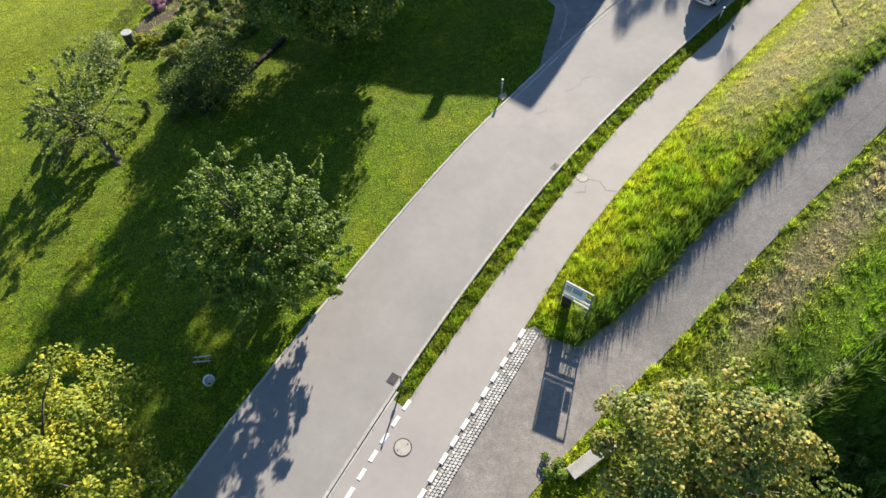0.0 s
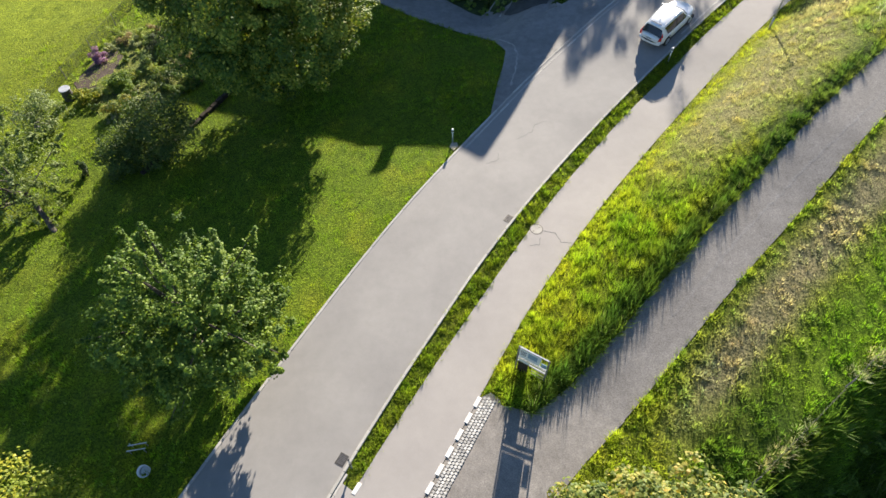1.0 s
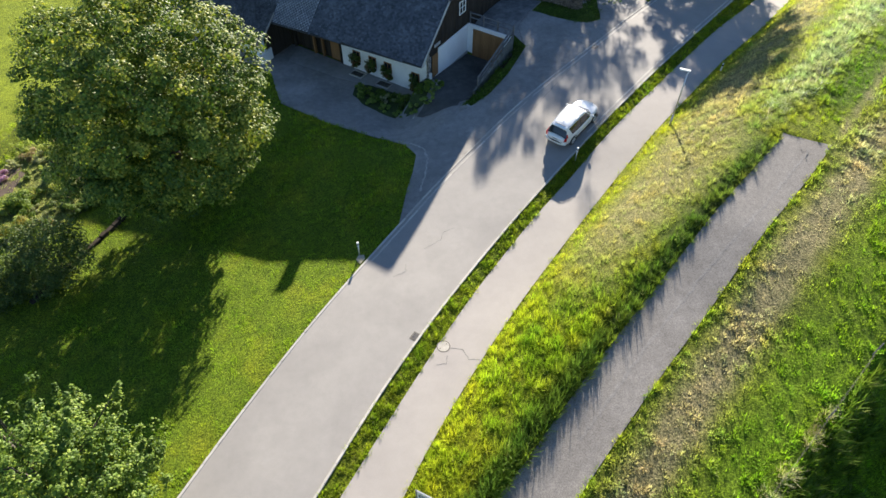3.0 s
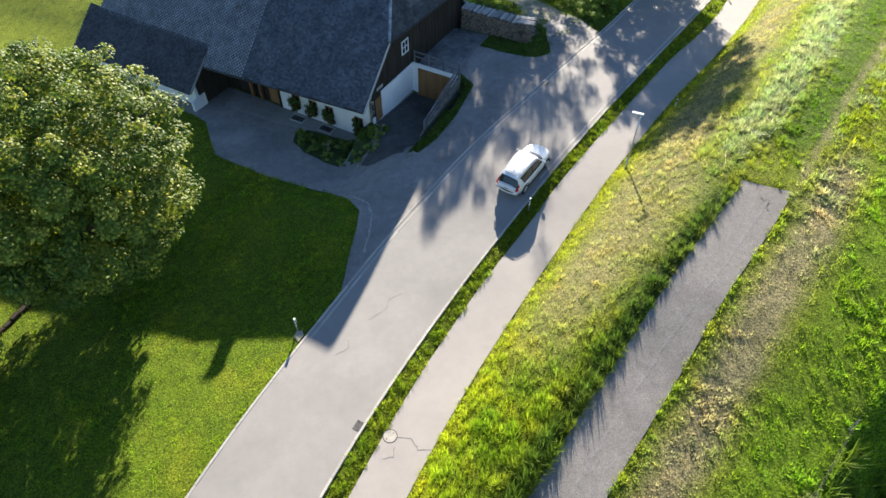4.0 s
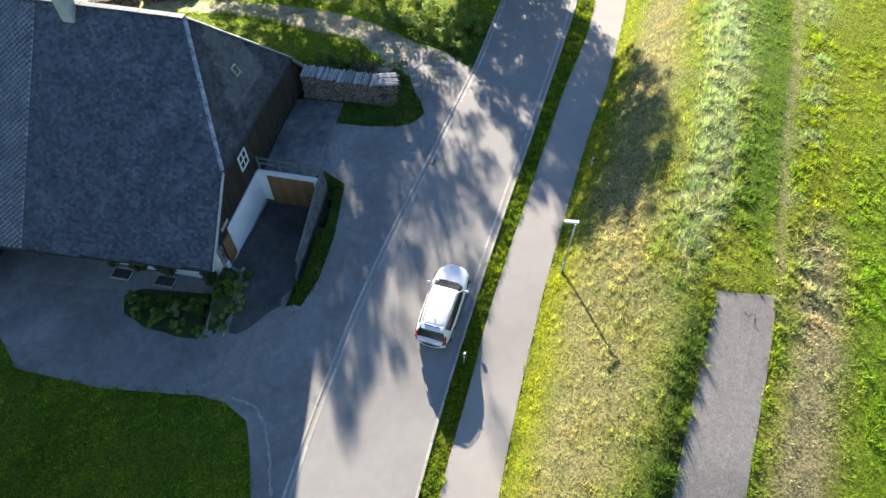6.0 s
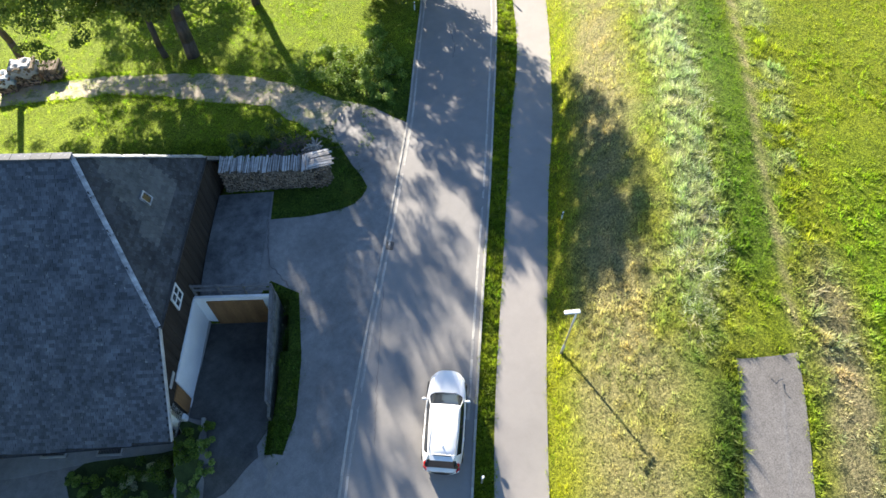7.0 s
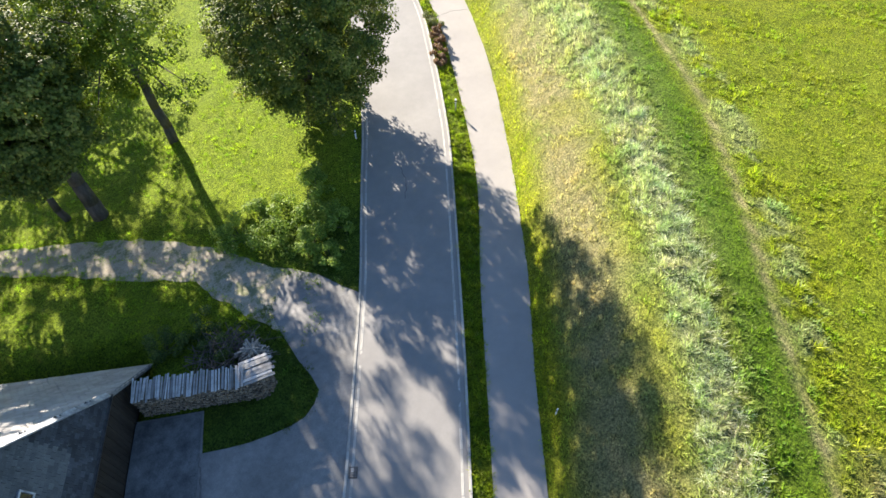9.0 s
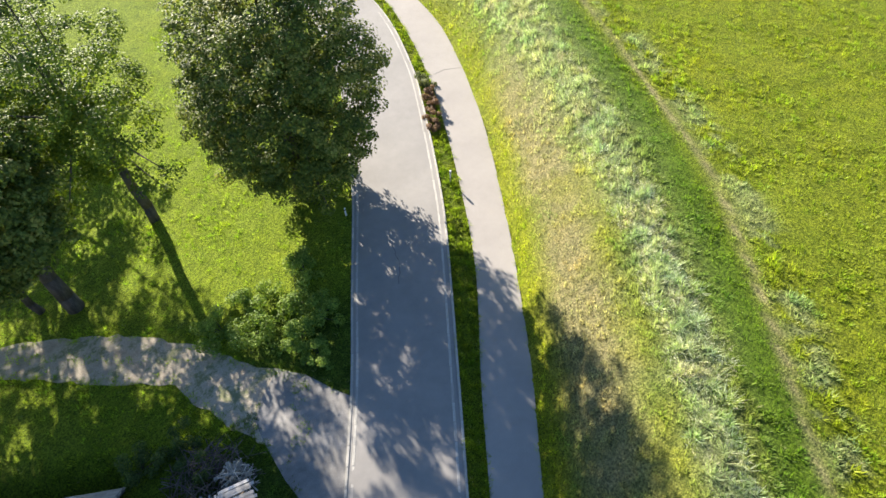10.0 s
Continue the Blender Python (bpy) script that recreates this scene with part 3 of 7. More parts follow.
def draped(name, poly, lift, mat, label, category, cell=0.6, kind="structure"):
    """A paved area with a free outline, laid on the land."""
    bm = B()
    bm.faces.new([bm.verts.new((x, y, 0)) for x, y in poly])
    bmesh.ops.triangulate(bm, faces=bm.faces[:])
    xs, ys = [p[0] for p in poly], [p[1] for p in poly]
    for lo, hi, n in ((min(xs), max(xs), (1, 0, 0)), (min(ys), max(ys), (0, 1, 0))):
        for q in np.arange(lo + cell, hi, cell):
            bmesh.ops.bisect_plane(bm, geom=bm.verts[:] + bm.edges[:] + bm.faces[:], plane_co=(q * n[0], q * n[1], 0), plane_no=n)
    co = np.array([v.co[:] for v in bm.verts])
    z = height(co[:, 0], co[:, 1]) + lift
    for v, h in zip(bm.verts, z):
        v.co.z = h
    bmesh.ops.recalc_face_normals(bm, faces=bm.faces[:])
    edge = [e for e in bm.edges if e.is_boundary]
    ex = bmesh.ops.extrude_edge_only(bm, edges=edge)
    for v in (g for g in ex["geom"] if isinstance(g, bmesh.types.BMVert)):
        v.co.z -= 0.12
    ob = part(name, bm, mat)
    return tagged(ob, label, category, kind=kind)


def off(f, k):
    return lambda q: f(q) + k


road = ribbon("road", LE, RE, -40, 160, 0.05, M_ROAD, "light grey asphalt village road in a gentle curve", "road", 8)
path = ribbon("footpath", PL, PR, 7.6, 160, 0.06, M_PATH, "pale asphalt footpath beside the road", "footpath", 4)
path_end = ribbon("footpath_crossing", off(RE, 0.22), PR, -40, 7.6, 0.06, M_PATH, "pale asphalt crossing at the lane mouth", "footpath", 4)
lane = ribbon("side_lane", LL, LR, 16.2, 44.2, 0.032, M_LANE, "rough grey asphalt lane climbing beside the bank", "lane", 5)
apron = draped("lane_mouth", APRON, 0.03, M_APRON, "rough grey asphalt at the lane mouth", "lane")
yard = draped("farmyard", YARD_W, 0.035, M_YARD, "worn grey asphalt farmyard in front of the house", "yard")
gravel = draped("gravel_track", TRACK_W, 0.03, M_GRAVEL, "dusty gravel track leading off behind the house", "track")
bed_soil = draped("flower_bed", BED_W, 0.05, M_MOSS, "mossy ground of a planted flower bed", "flower bed", 0.5)


# ramp floor, a good deal darker than the yard it joins
ramp_floor = draped("ramp_floor", house_world([(-0.15, 3.3), (3.8, 3.3), (3.8, -2.4)] + ragged([(3.75, -3.0), (3.5, -4.3), (2.6, -5.2), (1.5, -5.9), (0.9, -5.9), (0.75, -4.5)], 0.5, 0.08, 6)[:-4] + [(0.75, -2.3), (-0.15, -2.1)]), 0.075, M_RAMP, "dark asphalt floor of the cellar ramp", "ramp", 0.4)
court = draped("gable_court", house_world([(-0.2, 3.8), (2.9, 3.8), (3.0, 7.0), (2.95, 10.5), (-0.2, 10.5)]), 0.06, M_COURT, "worn concrete court beside the gable wall", "court", 0.5)
house_walk = draped("house_walk", house_world([(-14.6, -2.25), (-0.5, -2.25), (-0.6, -3.0), (-1.9, -3.3), (-5.2, -3.6), (-9.0, -4.3), (-13.8, -4.5)]), 0.065, M_WALK, "pale concrete walk along the house front", "walk", 0.5)


# kerb stones along both sides of the road, one by one
def kerb(name, course, s0, s1, width, lift, label, each=1.0):
    top = thing(name, Matrix(), label, "kerb")
    top["kind"] = "structure"
    bm = B()
    box(bm, -0.496 * each, 0.496 * each, -width / 2, width / 2, -0.16, 0.0)
    bmesh.ops.bevel(bm, geom=list(bm.edges), offset=0.012, segments=1, affect="EDGES")
    me = bpy.data.meshes.new("kerb_stone")
    bm.to_mesh(me)
    bm.free()
    me.materials.append(M_KERB)
    q = s0
    while q < s1:
        a, b = at_sd(q, float(course(q))), at_sd(q + each, float(course(q + each)))
        ob = new("kerb_stone", me)
        ob.parent = top
        t = (b - a)
        m = t.to_track_quat("X", "Z").to_matrix().to_4x4()
        ob.matrix_local = Matrix.Translation((a + b) / 2 + Vector((0, 0, lift + random.uniform(-0.006, 0.006)))) @ m @ Matrix.Diagonal((t.length / each, 1, 1, 1))
        q += each
    return top


kerb("kerb_right", off(RE, 0.02), -8, 116, 0.13, 0.115, "row of pale kerb stones along the verge")
kerb("kerb_left", off(LE, -0.06), -8, 104, 0.13, 0.085, "row of pale kerb stones beside the lawn and yard")
kerb("gutter_right", off(RE, -0.34), 44, 100, 0.14, 0.056, "line of pale gutter stones set into the asphalt")
kerb("gutter_left", off(LE, 0.22), 27, 82, 0.14, 0.056, "line of pale gutter stones set into the asphalt")
kerb("crossing_kerb", off(RE, 0.16), -8, 8, 0.12, 0.058, "flush pale kerb across the lane mouth")


# white blocks and cobbles that mark the crossing
def blocks(name, course, s0, s1, label):
    top = thing(name, Matrix(), label, "road marking")
    top["kind"] = "structure"
    bm = B()
    box(bm, -0.26, 0.26, -0.095, 0.095, -0.06, 0.0)
    bmesh.ops.bevel(bm, geom=list(bm.edges), offset=0.015, segments=1, affect="EDGES")
    me = bpy.data.meshes.new("block")
    bm.to_mesh(me)
    bm.free()
    me.materials.append(M_STRIPE)
    q = s0
    while q < s1:
        a, b = at_sd(q, float(course(q))), at_sd(q + 0.5, float(course(q + 0.5)))
        ob = new("block", me)
        ob.parent = top
        ob.matrix_local = Matrix.Translation(a + Vector((0, 0, 0.078))) @ (b - a).to_track_quat("X", "Z").to_matrix().to_4x4()
        q += 0.86
    return top


blocks("crossing_blocks", line((-40, -3.0), (2, -7.7), (5, -8.05), (8.2, -8.45)), -6.0, 8.4, "broken line of white blocks beside the road")
blocks("path_edge_blocks", off(PR, 0.02), -6.0, 14.4, "broken line of white blocks beside the cobbles")


def cobbles(name, course, s0, s1, rows, label):
    v, f = [], []
    size = 0.15
    unit = np.array([(-1, -1, -1), (1, -1, -1), (1, 1, -1), (-1, 1, -1), (-0.8, -0.8, 0), (0.8, -0.8, 0), (0.8, 0.8, 0), (-0.8, 0.8, 0)], float)
    sides = np.array([(4, 5, 6, 7), (0, 1, 5, 4), (1, 2, 6, 5), (2, 3, 7, 6), (3, 0, 4, 7)])
    q = s0
    while q < s1:
        for r in range(rows):
            p = at_sd(q + (r % 2) * size / 2, float(course(q)) + (r + 0.5) * size)
            k = unit * (size * random.uniform(0.44, 0.5), size * random.uniform(0.44, 0.5), 0.06)
            a = random.uniform(-0.15, 0.15) - 0.93
            rot = np.array([(math.cos(a), math.sin(a)), (-math.sin(a), math.cos(a))])
            k[:, :2] = k[:, :2] @ rot
            f.append(sides + 8 * len(v))
            v.append(k + (p.x, p.y, p.z + 0.075 + random.uniform(-0.01, 0.012)))
        q += size
    ob = mesh_part(name, np.concatenate(v), np.concatenate(f), M_COBBLE)
    return tagged(ob, label, "cobbles", kind="stuff")


cobbles("cobble_strip", off(PR, 0.17), -6, 14.2, 4, "narrow strip of pale granite cobbles")


# cracks and repairs in the asphalt
def crack(name, pts, width, lift, mat, label):
    v, f = [], []
    fine = []
    for (s0, d0), (s1, d1) in zip(pts[:-1], pts[1:]):
        n = max(2, int(math.hypot(s1 - s0, d1 - d0) / 0.15))
        fine += [(s0 + (s1 - s0) * k / n + random.uniform(-0.05, 0.05), d0 + (d1 - d0) * k / n + random.uniform(-0.05, 0.05)) for k in range(n)]
    fine.append(pts[-1])
    for k, (s, d) in enumerate(fine):
        s2, d2 = fine[min(k + 1, len(fine) - 1)]
        s1, d1 = fine[max(k - 1, 0)]
        t = Vector((s2 - s1, d2 - d1)).normalized()
        w = width * random.uniform(0.5, 1.2) / 2
        for sg in (-1, 1):
            v.append(at_sd(s - t.y * w * sg, d + t.x * w * sg, lift)[:])
    for k in range(len(fine) - 1):
        f.append((2 * k, 2 * k + 1, 2 * k + 3, 2 * k + 2))
    ob = mesh_part(name, v, f, mat)
    return tagged(ob, label, "road crack", kind="structure")


crack("crack", [(29.4, -13.2), (30.6, -12.7), (31.2, -12.9), (31.9, -12.4)], 0.03, 0.056, M_CRACK, "dark sealed crack in the road")
crack("crack", [(24.0, -8.4), (24.3, -7.8), (23.9, -7.2), (24.2, -6.7)], 0.04, 0.066, M_CRACK, "dark crack across the footpath")
crack("crack", [(23.6, -8.3), (23.1, -8.1), (22.8, -8.5)], 0.04, 0.066, M_CRACK, "dark crack beside the manhole")
crack("crack", [(26.6, -13.6), (27.4, -13.2), (27.8, -13.5)], 0.03, 0.056, M_CRACK, "dark sealed crack in the road")
crack("crack", [(43.2, -13.0), (48.0, -12.6), (51.5, -12.2)], 0.025, 0.056, M_CRACK, "seam between two strips of asphalt")
crack("crack", [(43.0, 4.5), (42.7, 4.4), (42.4, 4.55)], 0.05, 0.066, M_CRACK, "dark crack at the end of the lane")
crack("crack", [(43.3, 4.0), (43.1, 4.2), (43.2, 4.5)], 0.05, 0.066, M_CRACK, "dark crack at the end of the lane")
crack("lane_seam", [(43.2, 4.5), (38, 3.2), (33, 1.75), (28, 0.55), (22, -0.6)], 0.16, 0.036, M_SEAM, "pale worn seam along the middle of the lane")
crack("crack", [(70, -6.6), (71.5, -6.3), (73, -6.5)], 0.05, 0.056, M_CRACK, "dark sealed crack in the road")
crack("crack", [(89.6, -0.3), (90.0, 0.8), (89.9, 2.0)], 0.05, 0.066, M_CRACK, "dark joint across the footpath")
crack("yard_joint", [(51.6, -17.0), (53.2, -18.3), (56.2, -18.5)], 0.07, 0.06, M_CRACK, "dark mossy joint across the yard")
draped("stone_patch", [W(26.5, -15.85), W(27.0, -15.85), W(27.25, -16.1), W(27.1, -16.4), W(26.7, -16.3)], 0.05, M_GRAVEL, "pale stone patch at the foot of the marker post", "stone patch", 0.3)
crack("gravel_rim", [(33.6, -16.0), (35.2, -16.6), (36.8, -17.3), (37.7, -18.2), (38.1, -19.6)], 0.14, 0.05, M_KERB, "pale washed rim along the lawn corner")

# ---- grass ----
rng = np.random.default_rng(7)


def tufts(name, s0, s1, d0, d1, density, tall, blades, wide, label, where=None, tone=1.0, lean=0.7, mat=None, pale=None, bare=True):
    """Blades of grass scattered in tufts over a stretch of the plan."""
    n = int((s1 - s0) * (d1 - d0) * density)
    s, d = rng.uniform(s0, s1, n), rng.uniform(d0, d1, n)
    x, y = W(s, d)
    hx, hy = to_house(x, y)
    keep = ~paved(x, y, rng.uniform(-0.14, 0.02, n)) if bare else np.ones(n, bool)
    keep &= ~((hx > -28) & (hx < 4.3) & (hy > -2.4) & (hy < 14))
    if bare:
        keep &= ~inside(x, y, BED_W) & ~(inside(x, y, TRACK_W) & (fractal(x, y, 0.6, 52) > 0.38) & (np.abs(hy - np.interp(hx, (-30, -11, -5, 2.4, 6), (23.0, 23.2, 22.2, 20.0, 17.5))) > 0.3 * (hx < 3)))
    keep &= rng.random(n) < 0.25 + 1.3 * step(0.2, 0.7, cloud(x, y, 6.5, 33))
    if where is not None:
        keep &= where(s, d, x, y)
    s, d, x, y = s[keep], d[keep], x[keep], y[keep]
    n = len(s)
    z = height(x, y) - 0.03
    col = cover(x, y) * tone if pale is None else np.tile(pale, (n, 1))
    clump_ = step(0.2, 0.8, 0.4 * cloud(x, y, 2.6, 31) + 0.6 * cloud(x, y, 6.5, 33))
    # blades in the low gaps between clumps coloured darker, like shade
    tone_ = (0.58 + 0.76 * clump_) * rng.uniform(0.8, 1.18, n) * (0.75 + 0.5 * fractal(x, y, 0.9, 35))
    hue_ = fractal(x, y, 1.3, 37) - 0.5
    col = col * tone_[:, None] * (1 + hue_[:, None] * np.array((0.6, 0.1, 0.2)))
    h = tall(s, d) if callable(tall) else np.full(n, tall)
    h = h * rng.uniform(0.55, 1.3, n) * (0.3 + 1.2 * clump_)
    dry_ = rng.random(n) < 0.025
    col[dry_] = col[dry_] * 0.6 + STRAW * 0.4
    k = blades
    a = rng.uniform(0, 2 * np.pi, (n, k))
    out = rng.uniform(0.2, 1.0, (n, k)) * (h[:, None] * lean + 0.05)
    bx, by = x[:, None] + np.cos(a) * 0.05, y[:, None] + np.sin(a) * 0.05
    tx, ty = bx + np.cos(a) * out, by + np.sin(a) * out
    hh = h[:, None] * rng.uniform(0.6, 1.1, (n, k))
    w = wide * rng.uniform(0.6, 1.3, (n, k))
    px, py = -np.sin(a) * w / 2, np.cos(a) * w / 2
    zz = z[:, None] + 0 * a
    v = np.stack([np.stack([bx - px, by - py, zz], -1), np.stack([bx + px, by + py, zz], -1), np.stack([tx, ty, zz + hh], -1)], 2).reshape(-1, 3)
    f = np.arange(len(v)).reshape(-1, 3)
    c = np.repeat(col, 3 * k, 0) * np.repeat(rng.uniform(0.87, 1.13, n * k), 3)[:, None]
    ob = mesh_part(name, v, f, mat or M_GRASS, cover=c)
    return tagged(ob, label, "grass", kind="stuff")


def bank_tall(s, d):
    t = (d - PR(s)) / np.maximum(LL(s) - PR(s), 1)
    h = 0.16 + 0.16 * (1 - step(26, 36, s)) + (0.26 - 0.14 * step(20, 32, s)) * bellc(d, LL(s) - 0.5, 0.8) * (1 - step(40, 46, s))
    h = h + 0.2 * bellc(d, SILVER(s), 1.5) * step(44, 52, s)
    return h * (0.5 + 0.5 * step(0.0, 0.12, t))


tufts("bank_grass", 13.5, 48, -7, 4, 105, bank_tall, 7, 0.042, "long tufted grass on the sunny bank", lambda s, d, x, y: (d > PR(s)) & (d < np.where(s < 44.2, LL(s) + 0.1, SILVER(s) + 2)))
tufts("bank_grass", 44, 100, -6, 11, 72, bank_tall, 6, 0.05, "long dry grass with a pale strip of tall stalks", lambda s, d, x, y: (d > PR(s)) & (d < SILVER(s) + 2.0))
tufts("field_grass", 44, 108, 4, 29, 50, lambda s, d: 0.16 + 0.1 * bellc(d, TRACK(s) + 1.2, 0.9), 5, 0.06, "bright green meadow grass", lambda s, d, x, y: (d > SILVER(s) + 1.5) & ((np.abs(d - TRACK(s)) > 0.19) | (fractal(s, d, 0.5, 4) < 0.22)))
tufts("field_grass", 6, 46, -1.5, 16, 70, lambda s, d: (0.18 + 0.09 * (1 - step(16, 28, s))) * (1 - 0.2 * bellc(d, LR(s) + 1.85, 1.0)), 6, 0.05, "mixed meadow grass with a dry mown strip", lambda s, d, x, y: d > LR(s) + 0.02, tone=1.15)
tufts("fence_grass", 9, 32, 2, 10.5, 60, 0.3, 9, 0.03, "dry pale grass along the wire fence", lambda s, d, x, y: (np.abs(d - (5.6 + 0.315 * (s - 18.5))) < 0.32) & (cloud(s, d, 0.7, 61) > 0.5), lean=0.9, pale=np.array((0.46, 0.43, 0.24)))
tufts("verge_grass", 8.2, 105, -11, 0, 110, lambda s, d: 0.17 + 0 * s, 7, 0.045, "narrow strip of tufted grass between road and path", lambda s, d, x, y: (d > RE(s) + 0.06) & (d < PL(s) + 0.06))
tufts("lawn_grass", -12, 48, -30, -12, 86, lambda s, d: 0.13 + 0.03 * step(20, 26, -d) + 0 * s, 4, 0.04, "short mown lawn beside the road", lambda s, d, x, y: d < LE(s) - 0.12, tone=1.15)
tufts("meadow_grass", -4, 44, -52, -30, 24, lambda s, d: 0.16 + 0 * s, 5, 0.05, "meadow grass on the lower slope")
tufts("pale_grass", 42, 104, -4, 13, 36, 0.25, 11, 0.024, "flattened pale silvery grass along the bank top", lambda s, d, x, y: (np.abs(d - SILVER(s) - 1.6 * (fractal(s, d, 0.22, 44) - 0.5)) < (0.3 + 1.5 * fractal(s, d, 0.6, 40)) * step(43, 50, s)) & (fractal(s, d, 1.2, 42) > 0.3), lean=1.5, mat=M_SILVER, pale=np.array((0.72, 0.75, 0.55)))

tufts("track_edge_grass", 52, 86, -44, -10, 60, 0.16, 6, 0.045, "grass creeping over the edge of the gravel track", lambda s, d, x, y: near_edge(x, y, TRACK_W, 0.6 * cloud(x, y, 1.1, 71)) & (d < LE(s) - 0.3), bare=False)
tufts("yard_edge_grass", 28, 66, -42, -10, 70, 0.13, 6, 0.04, "grass creeping over the edge of the yard", lambda s, d, x, y: near_edge(x, y, YARD_W, 0.32 * cloud(x, y, 1.3, 73)) & (d < LE(s) - 0.3), tone=0.8, bare=False)
# blade colour lowered to stand in for shade from the house
tufts("yard_grass", 42, 66, -21, -10, 46, lambda s, d: 0.14 + 0 * s, 6, 0.045, "rough grass beside the yard, toned down for the house shade", lambda s, d, x, y: d < LE(s) - 0.12, tone=0.62)
for edge_, s0_, s1_ in ((PR, 14.6, 104), (LR, 17, 44), (LL, 17, 44)):
    tufts("edge_grass", s0_, s1_, -8, 6, 150, 0.13, 6, 0.04, "fringe of grass hanging over the asphalt edge", lambda s, d, x, y, e_=edge_: np.abs(d - e_(s)) < 0.22)
tufts("meadow_grass", 58, 105, -46, -6, 31, lambda s, d: 0.15 + 0 * s, 5, 0.05, "sunlit meadow grass under the trees", lambda s, d, x, y: d < LE(s) - 0.12)


tufts("nettle_patch", 4, 31, 2, 13, 26, 0.7, 8, 0.07, "rank green nettles below the wire fence", lambda s, d, x, y: (d > 5.9 + 0.315 * (s - 18.5)) & (cloud(s, d, 0.8, 63) > 0.42), lean=0.7, pale=np.array((0.105, 0.165, 0.022)))


# ---- trees and shrubs ----
def leaves(centres, spread, n, size, palette, r, up=0.35, mid=None):
    """Small bent leaves about the given clump centres: vertices, faces and colours."""
    pick = r.integers(0, len(centres), n)
    off_ = r.normal(0, 1, (n, 3))
    off_ *= (np.minimum(np.linalg.norm(off_, axis=1), 1.7) / np.linalg.norm(off_, axis=1))[:, None]
    p = centres[pick] + off_ * spread[pick][:, None] * (1, 1, 0.7)
    nrm = r.normal(0, 0.6, (n, 3)) + off_ * 0.5 + (0, 0, up * 2)
    if mid is not None:
        o2 = p - mid
        nrm += o2 / np.linalg.norm(o2, axis=1)[:, None] * 0.7
    nrm /= np.linalg.norm(nrm, axis=1)[:, None]
    t = np.cross(nrm, r.normal(0, 1, (n, 3)))
    t /= np.linalg.norm(t, axis=1)[:, None]
    b = np.cross(nrm, t)
    L, Wd = size * r.uniform(0.7, 1.3, n), size * r.uniform(0.5, 0.85, n)
    droop = nrm * (L * 0.15)[:, None]
    v = np.stack([p - t * L[:, None] / 2 - droop, p + b * Wd[:, None] / 2, p + t * L[:, None] / 2 - droop, p - b * Wd[:, None] / 2], 1).reshape(-1, 3)
    ix = np.arange(n)[:, None] * 4
    f = np.concatenate([ix + (0, 1, 3), ix + (1, 2, 3)])
    pal = np.asarray(palette)
    clump = r.random(len(centres))
    w = np.clip(clump[pick] * 0.6 + r.normal(0, 0.2, n) + 0.2, 0, 0.999) * (len(pal) - 1)
    i0 = w.astype(int)
    c = pal[i0] * (1 - (w - i0))[:, None] + pal[np.minimum(i0 + 1, len(pal) - 1)] * (w - i0)[:, None]
    return v, f, np.repeat(c, 4, 0)


def limb(bm, a, b, ra, rb, r, bends=3, seg=7):
    """A tapered, slightly crooked branch."""
    a, b = Vector(a), Vector(b)
    last, lr = a, ra
    for k in range(1, bends + 1):
        t = k / bends
        q = a.lerp(b, t)
        if k < bends:
            q += Vector(r.normal(0, 0.013, 3)) * (b - a).length
        nr = ra + (rb - ra) * t
        cyl(bm, last, q, lr, nr, seg)
        last, lr = q, nr


